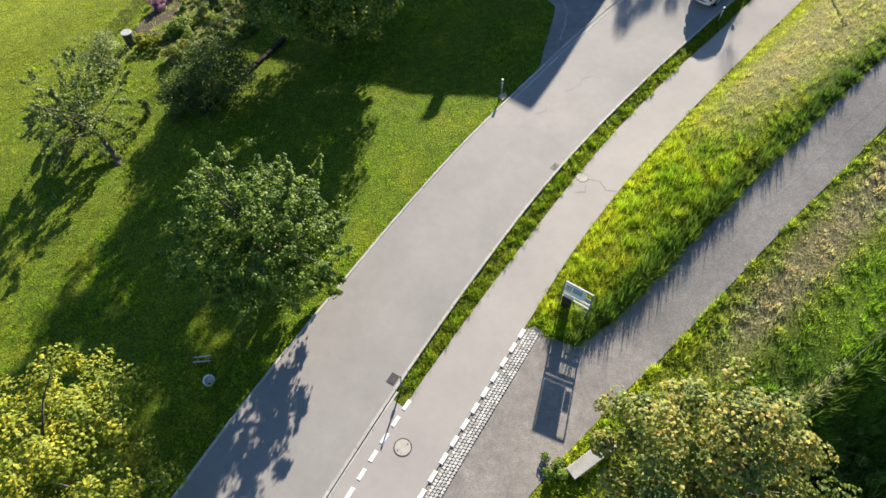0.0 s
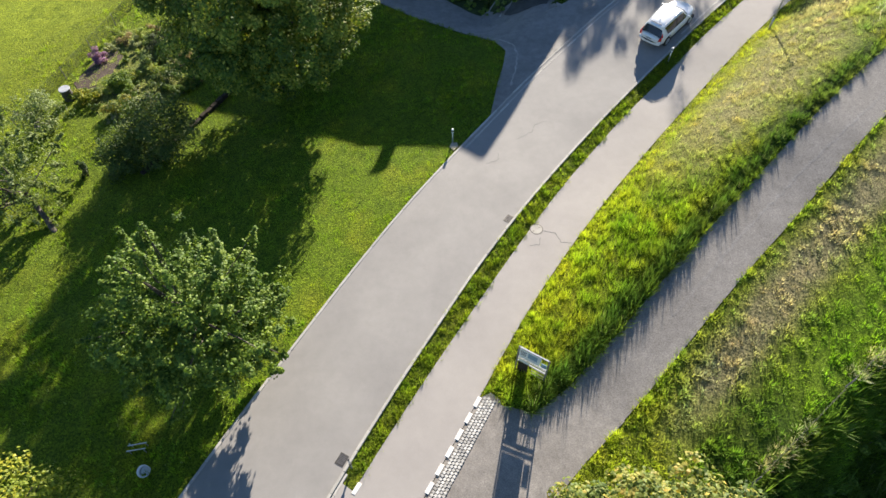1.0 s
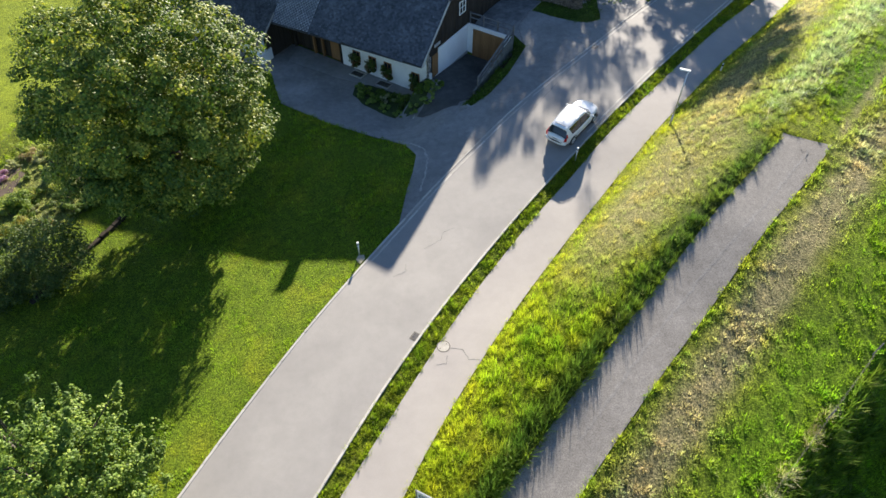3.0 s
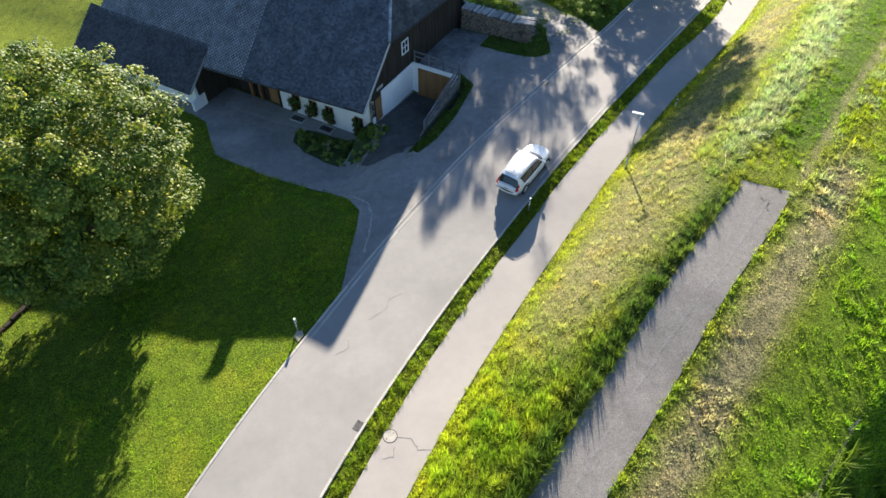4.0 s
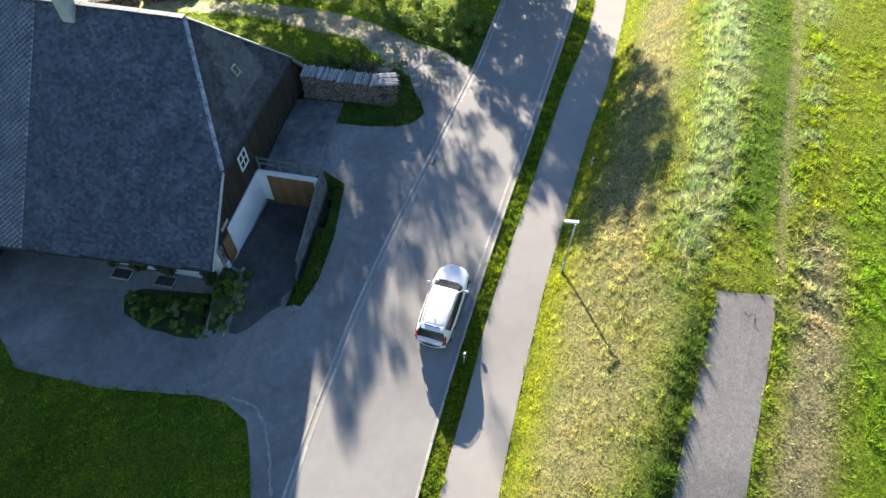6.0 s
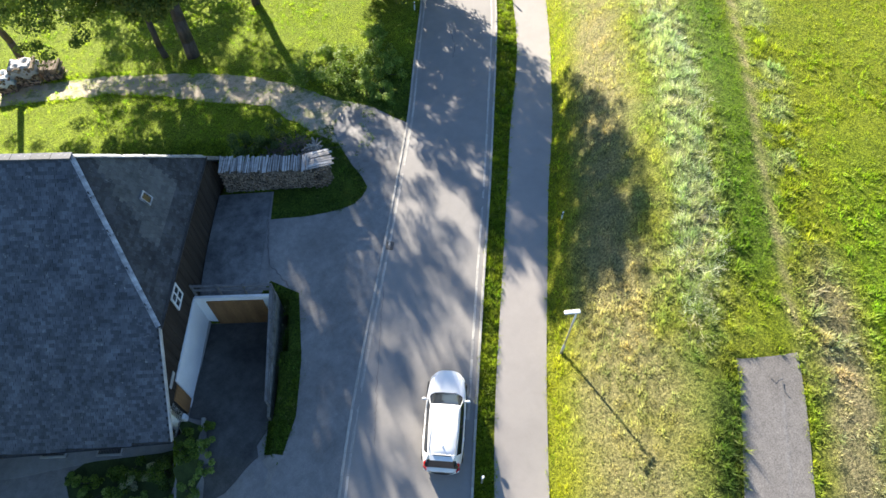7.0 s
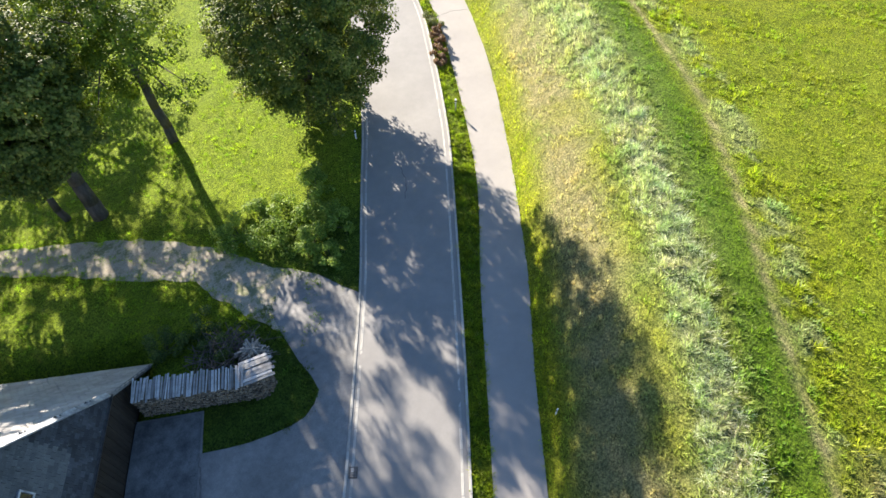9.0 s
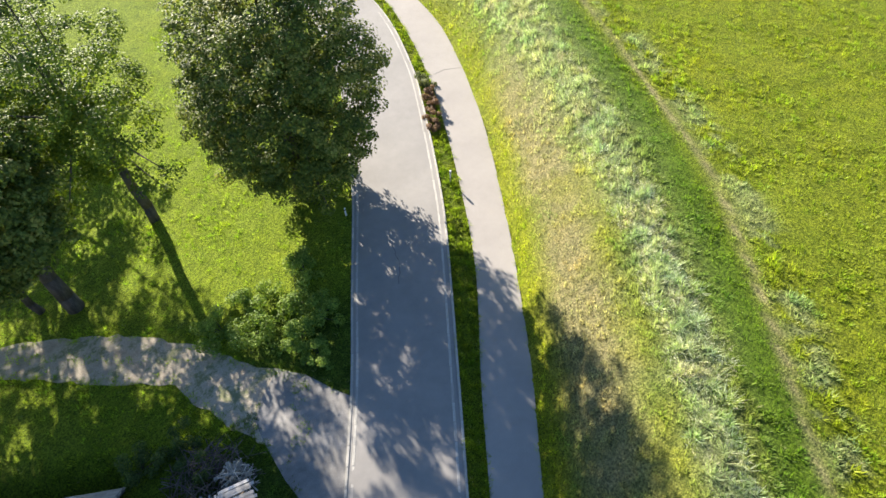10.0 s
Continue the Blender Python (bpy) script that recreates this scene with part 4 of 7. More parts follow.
def tree(name, x, y, crown, radii, n, size, palette, seed, label, trunk=0.22, fork=0.35, lean=(0, 0), shell=0.75, clumps=60, spread=0.16, bark=None, category="tree", ground_z=None, up=0.35, limbs=14, ragged=0.18, shoots=0):
    """A tree: trunk, limbs that reach into the crown, and a crown of clumped leaves with an uneven outline."""
    r = np.random.default_rng(seed)
    gzv = hgt(x, y) if ground_z is None else ground_z
    top = thing(name, Matrix.Translation((x, y, gzv)), label, category)
    c = np.array(crown, float) - (x, y, gzv)
    dirs = r.normal(0, 1, (clumps, 3))
    dirs /= np.linalg.norm(dirs, axis=1)[:, None]
    rad = (shell + (1 - shell) * r.random(clumps)) * np.where(r.random(clumps) < 0.25, r.uniform(0.2, 0.8, clumps), 1.0)
    rad *= 1 + r.normal(0, ragged, clumps)
    cc = c + dirs * rad[:, None] * radii
    cc[:, 2] = np.maximum(cc[:, 2], 0.3)
    sp = np.full(clumps, float(np.mean(radii)) * spread) * r.uniform(0.7, 1.4, clumps)
    if shoots:
        # slim leafy shoots that stand out of the crown
        pick = r.integers(0, clumps, shoots)
        way = dirs[pick] + r.normal(0, 0.25, (shoots, 3)) + (0, 0, 0.9 if up > 0 else -0.5)
        way /= np.linalg.norm(way, axis=1)[:, None]
        far_ = r.uniform(0.35, 0.8, shoots)
        tips = [cc[pick] + way * (far_ * q)[:, None] for q in (0.25, 0.5, 0.75, 1.0)]
        cc = np.concatenate([cc, *tips])
        sp = np.concatenate([sp, *[np.full(shoots, q) for q in (0.12, 0.1, 0.08, 0.06)]])
    bm = B()
    foot = Vector((0, 0, -0.3))
    head = Vector((c[0] * fork + lean[0], c[1] * fork + lean[1], max(c[2] - radii[2] * 0.55, c[2] * 0.3)))
    limb(bm, foot, head, trunk * 1.25, trunk * 0.8, r, 4, 10)
    part("trunk", bm, bark or M_BARK, top, smooth=True)
    bm = B()
    mid = Vector(c)
    limb(bm, head, mid + Vector((0, 0, radii[2] * 0.3)), trunk * 0.75, trunk * 0.2, r, 4)
    part("limb", bm, bark or M_BARK, top, smooth=True)
    far = np.argsort(-np.linalg.norm(cc - c, axis=1))[: limbs * 2: 2]
    for i in far:
        st = head.lerp(mid, r.uniform(0.0, 0.9))
        bm = B()
        limb(bm, st, cc[i], trunk * 0.36, trunk * 0.06, r, 3, 5)
        part("limb", bm, bark or M_BARK, top, smooth=True)
    v, f, col = leaves(cc, sp, n, size, palette, r, up, c - (0, 0, radii[2] * 0.4))
    v[:, 2] = np.maximum(v[:, 2], 0.02)
    mesh_part("crown", v, f, M_LEAF, top, cover=col)
    return top


MAPLE = [(0.045, 0.085, 0.016), (0.09, 0.155, 0.024), (0.19, 0.25, 0.038), (0.4, 0.4, 0.07)]
CHERRY = [(0.05, 0.1, 0.016), (0.11, 0.185, 0.026), (0.23, 0.31, 0.045)]
AUTUMN = [(0.11, 0.165, 0.018), (0.22, 0.26, 0.026), (0.42, 0.38, 0.032)]
HAZEL = [(0.06, 0.1, 0.022), (0.13, 0.18, 0.04), (0.25, 0.27, 0.06), (0.38, 0.29, 0.06)]
WILLOW = [(0.11, 0.155, 0.05), (0.18, 0.24, 0.08), (0.29, 0.35, 0.14)]
DARK = [(0.045, 0.08, 0.02), (0.075, 0.12, 0.03), (0.13, 0.18, 0.048)]
LINDEN = [(0.05, 0.075, 0.014), (0.085, 0.125, 0.02), (0.15, 0.19, 0.035), (0.26, 0.27, 0.07)]
ASH = [(0.075, 0.12, 0.014), (0.125, 0.185, 0.02), (0.23, 0.3, 0.034)]
NETTLE = [(0.1, 0.17, 0.026), (0.17, 0.27, 0.04), (0.27, 0.37, 0.07)]
LIME = [(0.06, 0.11, 0.016), (0.105, 0.175, 0.024), (0.19, 0.26, 0.035)]

tree("cherry_tree", -8.6, 17.6, (-8.4, 17.4, 3.9), (3.8, 3.5, 3.9), 60000, 0.15, CHERRY, 1, "leafy green cherry tree on the lawn", 0.2, clumps=620, spread=0.05, ragged=0.1, shell=0.66, limbs=26, shoots=330)
tree("maple_tree", -8.0, 39.5, (-8.0, 39.3, 5.4), (6.7, 6.3, 6.8), 92000, 0.22, MAPLE, 2, "big round maple with yellowing leaves on the lawn", 0.42, clumps=820, spread=0.055, ragged=0.05, shell=0.74)
tree("plum_tree", -15.8, 7.6, (-15.6, 7.5, 2.7), (4.2, 4.2, 3.5), 24000, 0.18, AUTUMN, 3, "plum tree with yellow autumn leaves", 0.22, clumps=220, spread=0.085, ragged=0.18)
tree("hazel_tree", 8.0, 6.6, (7.8, 6.8, 6.0), (3.2, 2.6, 4.2), 28000, 0.17, HAZEL, 4, "hazel tree with mottled yellow green leaves at the lane mouth", 0.18, clumps=220, spread=0.085, ragged=0.1)
tree("willow_tree", -20.6, 27.4, (-22.9, 30.0, -0.7), (2.7, 3.3, 2.7), 16000, 0.16, WILLOW, 5, "slender leaning willow on the lower meadow", 0.16, 0.5, (-0.6, 0.8), clumps=150, spread=0.09, up=-0.1, shoots=160)
tree("apple_tree", -25.4, 37.4, (-25.4, 37.4, -2.6), (1.9, 1.7, 1.5), 2600, 0.16, WILLOW, 15, "sparse old apple tree beside the garden", 0.1, clumps=40, spread=0.18, bark=M_BIRCHBARK)
tree("lime_tree", 38.7, 71.0, (39.3, 70.6, 7.4), (5.6, 5.8, 7.9), 100000, 0.195, LINDEN, 6, "dense dark green lime tree beside the road", 0.38, clumps=1100, spread=0.05, ragged=0.06, shell=0.74)
tree("ash_tree", 30.9, 77.3, (30.1, 77.4, 8.3), (4.9, 4.8, 6.5), 36000, 0.18, ASH, 7, "tall airy ash tree with a long bare trunk", 0.3, 0.12, (-0.1, 0.2), clumps=230, spread=0.075, ragged=0.2, shell=0.5)
tree("lime_tree", 23.75, 74.7, (22.9, 75.7, 7.7), (4.5, 4.6, 5.2), 62000, 0.235, LINDEN, 8, "dense dark tree behind the gravel track", 0.42, 0.05, clumps=640, spread=0.062, ragged=0.1)
tree("ash_tree", 22.3, 76.4, (18.3, 78.2, 7.3), (5.5, 5.3, 5.4), 50000, 0.19, LIME, 9, "tall tree on the meadow edge", 0.2, 0.08, clumps=380, spread=0.065)
tree("ash_tree", 14.1, 85.6, (11.2, 86.4, 7.2), (4.2, 4.2, 4.6), 18000, 0.19, LIME, 12, "slim tree behind the covered wood stacks", 0.24, 0.1, clumps=170, spread=0.08)
tree("lime_tree", 30.4, 96.5, (29.0, 95.0, 4.6), (6.6, 6.6, 7.2), 34000, 0.27, DARK, 10, "big dark tree at the end of the meadow", 0.4, clumps=300, spread=0.07, shell=0.8)

# ---- farmhouse ----
house = thing("farmhouse", HOUSE, "old farmhouse with a vast dark shingled roof and white stucco base", "house")
SLOPE, BSLOPE = 0.94, 1.126
RIDGE_Y, RIDGE_Z, EAVE_F, EAVE_B, FARX = 5.43, 9.5, -3.88, 13.6, -27.5
EAVE_L, EAVE_15 = -5.0, -4.5


def roof_z(y):
    return RIDGE_Z - (SLOPE if y < RIDGE_Y else BSLOPE) * abs(y - RIDGE_Y)


def frame_of(a, b, c):
    """Axes of a slope: along its lower edge, up the slope, and its normal."""
    a, b, c = Vector(a), Vector(b), Vector(c)
    ex = (b - a).normalized()
    n = ex.cross(c - a).normalized()
    return a, ex, n.cross(ex), n


hip_z = roof_z(0)
HIP_X, HIP_B = -2.72, 10.5
hip_b = roof_z(HIP_B)


def hip_line(y):
    return hip_z + (hip_b - hip_z) * y / HIP_B


FRONT = [(0.1, EAVE_F, roof_z(EAVE_F)), (0.1, 0, hip_z), (HIP_X, RIDGE_Y, RIDGE_Z), (FARX, RIDGE_Y, RIDGE_Z), (FARX, EAVE_L, roof_z(EAVE_L))]
BACK = [(0.0, EAVE_B, roof_z(EAVE_B)), (FARX, EAVE_B, roof_z(EAVE_B)), (FARX, RIDGE_Y, RIDGE_Z), (HIP_X, RIDGE_Y, RIDGE_Z), (0.0, HIP_B, hip_b)]
HIP = [(0.1, 0, hip_z), (0.0, HIP_B, hip_b), (HIP_X, RIDGE_Y, RIDGE_Z)]
ANNEX = [(-15.1, -6.4, -1.25), (-15.1, -3.15, 1.42), (-28.8, -3.15, 1.42), (-28.8, -6.4, -1.25)]


def slab(name, poly, frm, thick, mat, label=""):
    n = frm[3] if frm[3].z > 0 else -frm[3]
    return part(name, prism(B(), poly, -n * thick), mat, house, label)


F_FRONT = frame_of(FRONT[4], (0.1, EAVE_L, roof_z(EAVE_L)), FRONT[3])
F_BACK = frame_of(BACK[0], BACK[1], BACK[2])
F_HIP = frame_of(HIP[0], HIP[1], HIP[2])
F_ANNEX = frame_of(ANNEX[3], ANNEX[0], ANNEX[2])
slab("roof", FRONT, F_FRONT, 0.22, M_UNDER)
slab("roof", BACK, F_BACK, 0.22, M_UNDER)
slab("roof", HIP, F_HIP, 0.2, M_UNDER)
slab("roof", ANNEX, F_ANNEX, 0.2, M_UNDER)


def shingles(name, poly, frm, step_x, step_y, kind, mat, label, xmin=-99, xmax=99, where=None):
    """Shingles laid course by course on a slope, each a thin wedge of its own."""
    o, ex, ey, n = frm
    if n.z < 0:
        n = -n
    flat = [((Vector(p) - o).dot(ex), (Vector(p) - o).dot(ey)) for p in poly]
    w, h = max(p[0] for p in flat), max(p[1] for p in flat)
    lo = min(p[0] for p in flat)
    nx, ny = int((w - lo) / step_x) + 2, int(h / step_y) + 2
    gx_, gy_ = np.meshgrid(np.arange(nx), np.arange(ny))
    cx = lo + (gx_ + 0.5 * (gy_ % 2)).ravel() * step_x
    cy = (gy_.ravel() + 0.5) * step_y
    keep = inside(cx, cy, flat)
    wx = o.x + ex.x * cx + ey.x * cy
    keep &= (wx > xmin) & (wx <= xmax)
    if where is not None:
        keep &= where(cx, cy)
    cx, cy = cx[keep], cy[keep]
    m = len(cx)
    r = np.random.default_rng(len(name) + m)
    if kind == "diamond":
        sh = np.array([(0, -0.8), (0.4, 0.0), (0, 0.8), (-0.4, 0.0)]) * (step_x, step_y)
        lift = np.array([0.04, 0.03, 0.014, 0.03])
    else:
        sh = np.array([(-0.485, -0.62), (0.485, -0.62), (0.485, 0.6), (-0.485, 0.6)]) * (step_x, step_y)
        lift = np.array([0.034, 0.034, 0.008, 0.008])
    jit = r.normal(0, 0.006, (m, 1, 2))
    p2 = np.stack([cx, cy], -1)[:, None] + sh[None] + jit
    hh = lift[None] + r.normal(0, 0.004, (m, 1))
    ax, ay, an, oo = np.array(ex), np.array(ey), np.array(n), np.array(o)
    topv = oo + p2[..., :1] * ax + p2[..., 1:] * ay + hh[..., None] * an
    low = topv - an * 0.018
    v = np.concatenate([topv, low], 1).reshape(-1, 3)
    ix = np.arange(m)[:, None] * 8
    fs = [ix + k for k in ((0, 1, 2, 3), (4, 5, 1, 0), (5, 6, 2, 1), (6, 7, 3, 2), (7, 4, 0, 3))]
    ob = mesh_part(name, v, np.concatenate(fs), mat, house, label)
    ob["kind"] = "stuff"
    return ob


slab("lattice", [(-11.1, -4.3, roof_z(-4.3)), (-11.1, RIDGE_Y - 0.1, RIDGE_Z - 0.1), (FARX + 0.05, RIDGE_Y - 0.1, RIDGE_Z - 0.1), (FARX + 0.05, EAVE_L + 0.02, roof_z(EAVE_L + 0.02))], F_FRONT, -0.006, M_LATTICE, "pale joints between the shingles")
shingles("diamond_shingles", FRONT, F_FRONT, 0.31, 0.155, "diamond", M_ETERNIT, "grey diamond shingles with pale edges", xmax=-11.1)
shingles("slate_shingles", FRONT, F_FRONT, 0.22, 0.17, "rect", M_SLATE, "dark weathered slate shingles", xmin=-11.1)


def mended(cx, cy):
    """The stepped field of the hip that was reroofed in greyer slates."""
    qx, qy = np.round(cx / 0.5) * 0.5, np.round(cy / 0.34) * 0.34
    return (qy > 0.9 + 0.5 * cloud(qx, qy, 0.8, 3)) & (qx > 3.4 + 0.55 * (qy - 1.0)) & (qx < 7.3 + 0.8 * cloud(qx, qy, 0.9, 9)) & (qx + 0.9 * qy < 10.6)


shingles("slate_shingles", HIP, F_HIP, 0.25, 0.19, "rect", M_SLATEDARK, "almost black weathered slate shingles", where=lambda a, b: ~mended(a, b))
shingles("slate_shingles", HIP, F_HIP, 0.25, 0.19, "rect", M_SLATEGREY, "greyer slates of a mended field", where=mended)
shingles("slate_shingles", BACK, F_BACK, 0.30, 0.24, "rect", M_FIBRE, "pale grey shingles on the sunny side")
shingles("slate_shingles", ANNEX, F_ANNEX, 0.22, 0.17, "rect", M_SLATEDARK, "dark shingles of the lower roof")


def strip(name, a, b, w, h, mat, label=""):
    a, b = Vector(a), Vector(b)
    bm = B()
    L = (b - a).length
    n = max(1, int(L / 0.8))
    m = Matrix.Translation(a) @ (b - a).to_track_quat("X", "Z").to_matrix().to_4x4()
    box(bm, 0, L, -w / 2, w / 2, -h / 2, h / 2 - 0.012)
    strip_ = part(name, bm, mat, house, label, m=m)
    if "cap" in name:
        bm = B()
        box(bm, 0, L / n - 0.015, -w / 2 - 0.004, w / 2 + 0.004, 0, h / 2)
        me = bpy.data.meshes.new("cap_piece")
        bm.to_mesh(me)
        bm.free()
        me.materials.append(mat)
        for k in range(n):
            ob = new("cap_piece", me)
            ob.parent = strip_
            ob.matrix_local = Matrix.Translation((L * k / n, random.uniform(-0.008, 0.008), random.uniform(0, 0.012)))
    return strip_


strip("ridge_cap", (HIP_X, RIDGE_Y, RIDGE_Z + 0.05), (FARX, RIDGE_Y, RIDGE_Z + 0.05), 0.34, 0.07, M_SLATE, "dark ridge capping")
strip("hip_cap", (0.1, 0, hip_z + 0.04), (HIP_X, RIDGE_Y, RIDGE_Z + 0.04), 0.2, 0.06, M_ZINC, "pale hip flashing")
strip("hip_cap", (0.0, HIP_B, hip_b + 0.04), (HIP_X, RIDGE_Y, RIDGE_Z + 0.04), 0.3, 0.06, M_ZINC, "pale hip flashing")
strip("verge_board", (0.14, EAVE_F, roof_z(EAVE_F) - 0.06), (0.14, 0, hip_z - 0.06), 0.06, 0.2, M_GREYWOOD, "grey verge board")
strip("verge_board", (0.04, EAVE_B, roof_z(EAVE_B) - 0.06), (0.04, HIP_B, hip_b - 0.06), 0.06, 0.2, M_GREYWOOD, "grey verge board")
strip("verge_board", (-15.05, -6.4, -1.3), (-15.05, -3.9, 0.75), 0.05, 0.18, M_GREYWOOD, "grey verge board")


def gutter(a, b, r=0.075):
    """A half-round gutter with brackets."""
    a, b = Vector(a), Vector(b)
    bm = B()
    L = (b - a).length
    pts = [(r * math.cos(t), r * math.sin(t)) for t in np.linspace(math.pi, 2 * math.pi, 8)]
    rows = [[bm.verts.new((x, p, q)) for p, q in pts] for x in (0, L)]
    for i in range(7):
        bm.faces.new((rows[0][i], rows[0][i + 1], rows[1][i + 1], rows[1][i]))
    for x in np.arange(0.4, L, 1.0):
        box(bm, x - 0.015, x + 0.015, -r, r, -0.01, 0.012)
    ob = part("gutter", bm, M_IRON, house, "dull metal gutter", m=Matrix.Translation(a) @ (b - a).to_track_quat("X", "Z").to_matrix().to_4x4())
    mod = ob.modifiers.new("thick", "SOLIDIFY")
    mod.thickness = 0.006
    return ob


gutter((0.2, -0.05, hip_z - 0.02), (0.1, HIP_B + 0.05, hip_b - 0.02))
gutter((0.1, EAVE_F - 0.06, roof_z(EAVE_F) - 0.02), (-15.05, EAVE_15 - 0.06, roof_z(EAVE_15) - 0.02))
gutter((-15.1, -6.46, -1.28), (-28.8, -6.46, -1.28))

# walls
GX, FY = -0.3, -2.3
bm = B()
prism(bm, [(GX, FY, -1.5), (GX, 12.3, -0.4), (GX, 12.3, roof_z(12.3) - 0.3), (GX, HIP_B, hip_b - 0.3), (GX, 0.1, hip_z - 0.3), (GX, FY, roof_z(FY) - 0.3)], (-0.25, 0, 0))
part("wall", bm, M_DARKWOOD, house, "dark boarded gable wall")
for k, y in enumerate(np.arange(FY + 0.1, 12.2, 0.24)):
    bm = B()
    zt = min(roof_z(y), roof_z(y + 0.22), hip_line(y)) - 0.36
    z0 = 0.82 if y < 3.6 else 0.2
    if y < -1.15:
        z0 = 0.55
    box(bm, GX + 0.002, GX + 0.03 + 0.012 * (k % 2), y, y + 0.222, z0, zt)
    part("board", bm, M_DARKWOOD, house)
bm = B()
box(bm, GX - 0.02, GX + 0.10, -1.05, 3.52, -2.3, 0.78)
part("wall", bm, M_STUCCO, house, "white stucco cellar wall", bevel=0.02)
bm = B()
box(bm, GX, GX + 0.16, -1.05, 3.52, -2.3, -1.62)
part("plinth", bm, M_CONCRETE, house, "grey concrete plinth")
bm = B()
box(bm, GX, GX + 0.07, -1.85, -1.1, -1.6, 0.45)
part("door", bm, M_BROWNWOOD, house, "brown wooden side door", bevel=0.01)
bm = B()
box(bm, GX - 0.02, GX + 0.12, FY, -2.05, -3.2, -0.9)
box(bm, GX - 0.02, GX + 0.14, FY, 0.0 - 1.05, -2.6, -1.45)
part("plinth", bm, M_STUCCO, house, "white rendered base at the corner")
bm = B()
box(bm, GX + 0.03, GX + 0.07, -1.55, -0.75, 1.05, 1.3)
part("board", bm, M_GREYWOOD, house, "weathered name board")

bm = B()
box(bm, -9.4, GX, FY, FY + 0.3, -3.4, 1.6)
part("wall", bm, M_STUCCO, house, "white stucco front wall")
bm = B()
box(bm, -15.2, -9.4, FY + 0.35, FY + 0.65, -3.4, 1.8)
part("wall", bm, M_DARKWOOD, house, "dark timber front wall under the eave")
bm = B()
box(bm, -27.3, -15.2, FY, FY + 0.3, -3.4, 1.6)
box(bm, -27.4, -27.1, FY, 12.3, -3.4, 0.5)
prism(bm, [(-27.1, FY, 0.5), (-27.1, 12.3, 0.5), (-27.1, 12.3, roof_z(12.3) - 0.3), (-27.1, RIDGE_Y, RIDGE_Z - 0.3), (-27.1, FY, roof_z(FY) - 0.3)], (-0.2, 0, 0))
part("wall", bm, M_DARKWOOD, house, "dark boarded rear wall")
bm = B()
box(bm, -27.3, GX, 12.0, 12.3, -3.0, 1.3)
part("wall", bm, M_DARKWOOD, house, "dark boarded side wall")
bm = B()
box(bm, -28.4, -15.6, -5.55, -5.3, -3.6, -0.75)
part("wall", bm, M_STUCCO, house, "white stucco wall of the lower wing")
bm = B()
prism(bm, [(-15.5, -6.3, -3.5), (-15.5, -4.9, -3.5), (-15.5, -4.9, -2.1), (-15.5, -6.3, -2.3)], (0.25, 0, 0))
part("wing_wall", bm, M_STUCCO, house, "low white wing wall")
bm = B()
prism(bm, [(-15.6, -5.3, -3.5), (-15.6, FY, -3.5), (-15.6, FY, 1.6), (-15.6, -5.3, -0.6)], (0.2, 0, 0))
part("wall", bm, M_DARKWOOD, house, "dark boarded end of the lower wing")


def window(x, z, w, h, flowers=True):
    """A small window in the front wall: frame, bars, panes, sill and a box of geraniums."""
    m = Matrix.Translation((x, FY, z))
    fr = B()
    for a, b, c, d in ((-w / 2, -w / 2 + 0.07, -h / 2, h / 2), (w / 2 - 0.07, w / 2, -h / 2, h / 2), (-w / 2 + 0.07, w / 2 - 0.07, h / 2 - 0.07, h / 2), (-w / 2 + 0.07, w / 2 - 0.07, -h / 2, -h / 2 + 0.07), (-0.025, 0.025, -h / 2 + 0.07, h / 2 - 0.07)):
        box(fr, a, b, -0.05, 0.03, c, d)
    top = part("window", fr, M_BROWNWOOD, house, "brown wooden window", m=m)
    for sx in (-1, 1):
        bm = B()
        box(bm, min(0.025 * sx, sx * (w / 2 - 0.07)), max(0.025 * sx, sx * (w / 2 - 0.07)), -0.022, -0.01, -h / 2 + 0.07, h / 2 - 0.07)
        part("pane", bm, M_GLASS, top)
    if flowers:
        bm = B()
        box(bm, -w / 2, w / 2, -0.28, -0.06, -h / 2 - 0.22, -h / 2 - 0.04)
        part("flower_box", bm, M_DARKWOOD, top, "dark wooden flower box", bevel=0.01)
        r = np.random.default_rng(int(abs(x) * 10))
        cc = np.c_[r.uniform(-w / 2, w / 2, 30), r.uniform(-0.5, -0.12, 30), r.uniform(-h / 2 - 0.45, h / 2 - 0.2, 30)]
        v, f, col = leaves(cc, np.full(30, 0.11), 1700, 0.1, DARK, r)
        mesh_part("foliage", v, f, M_LEAF, top, "hanging green foliage", cover=col)
        v, f, col = leaves(cc[cc[:, 2] < -0.25] + (0, -0.06, 0.02), np.full(30, 0.09), 200, 0.07, DARK, r)
        mesh_part("blossom", v, f, M_REDFLOWER, top, "dark red geraniums")
    return top


for wx_ in (-7.75, -6.05, -4.45, -1.65):
    window(wx_, -1.75, 0.78, 0.95)
window(-17.5, -2.2, 0.8, 0.7, False)
window(-20.5, -2.2, 0.8, 0.7, False)
# barn door, house door and bench under the eave


def plank_door(x0, n, pitch, z1, mat, label):
    """A door of upright planks on a backing."""
    bm = B()
    box(bm, x0, x0 + n * pitch, FY + 0.3, FY + 0.345, -3.15, z1)
    door = part("door", bm, mat, house, label)
    for k in range(n):
        bm = B()
        box(bm, x0 + k * pitch, x0 + k * pitch + pitch - 0.012, FY + 0.265, FY + 0.299, -3.15, z1)
        part("plank", bm, mat, door)


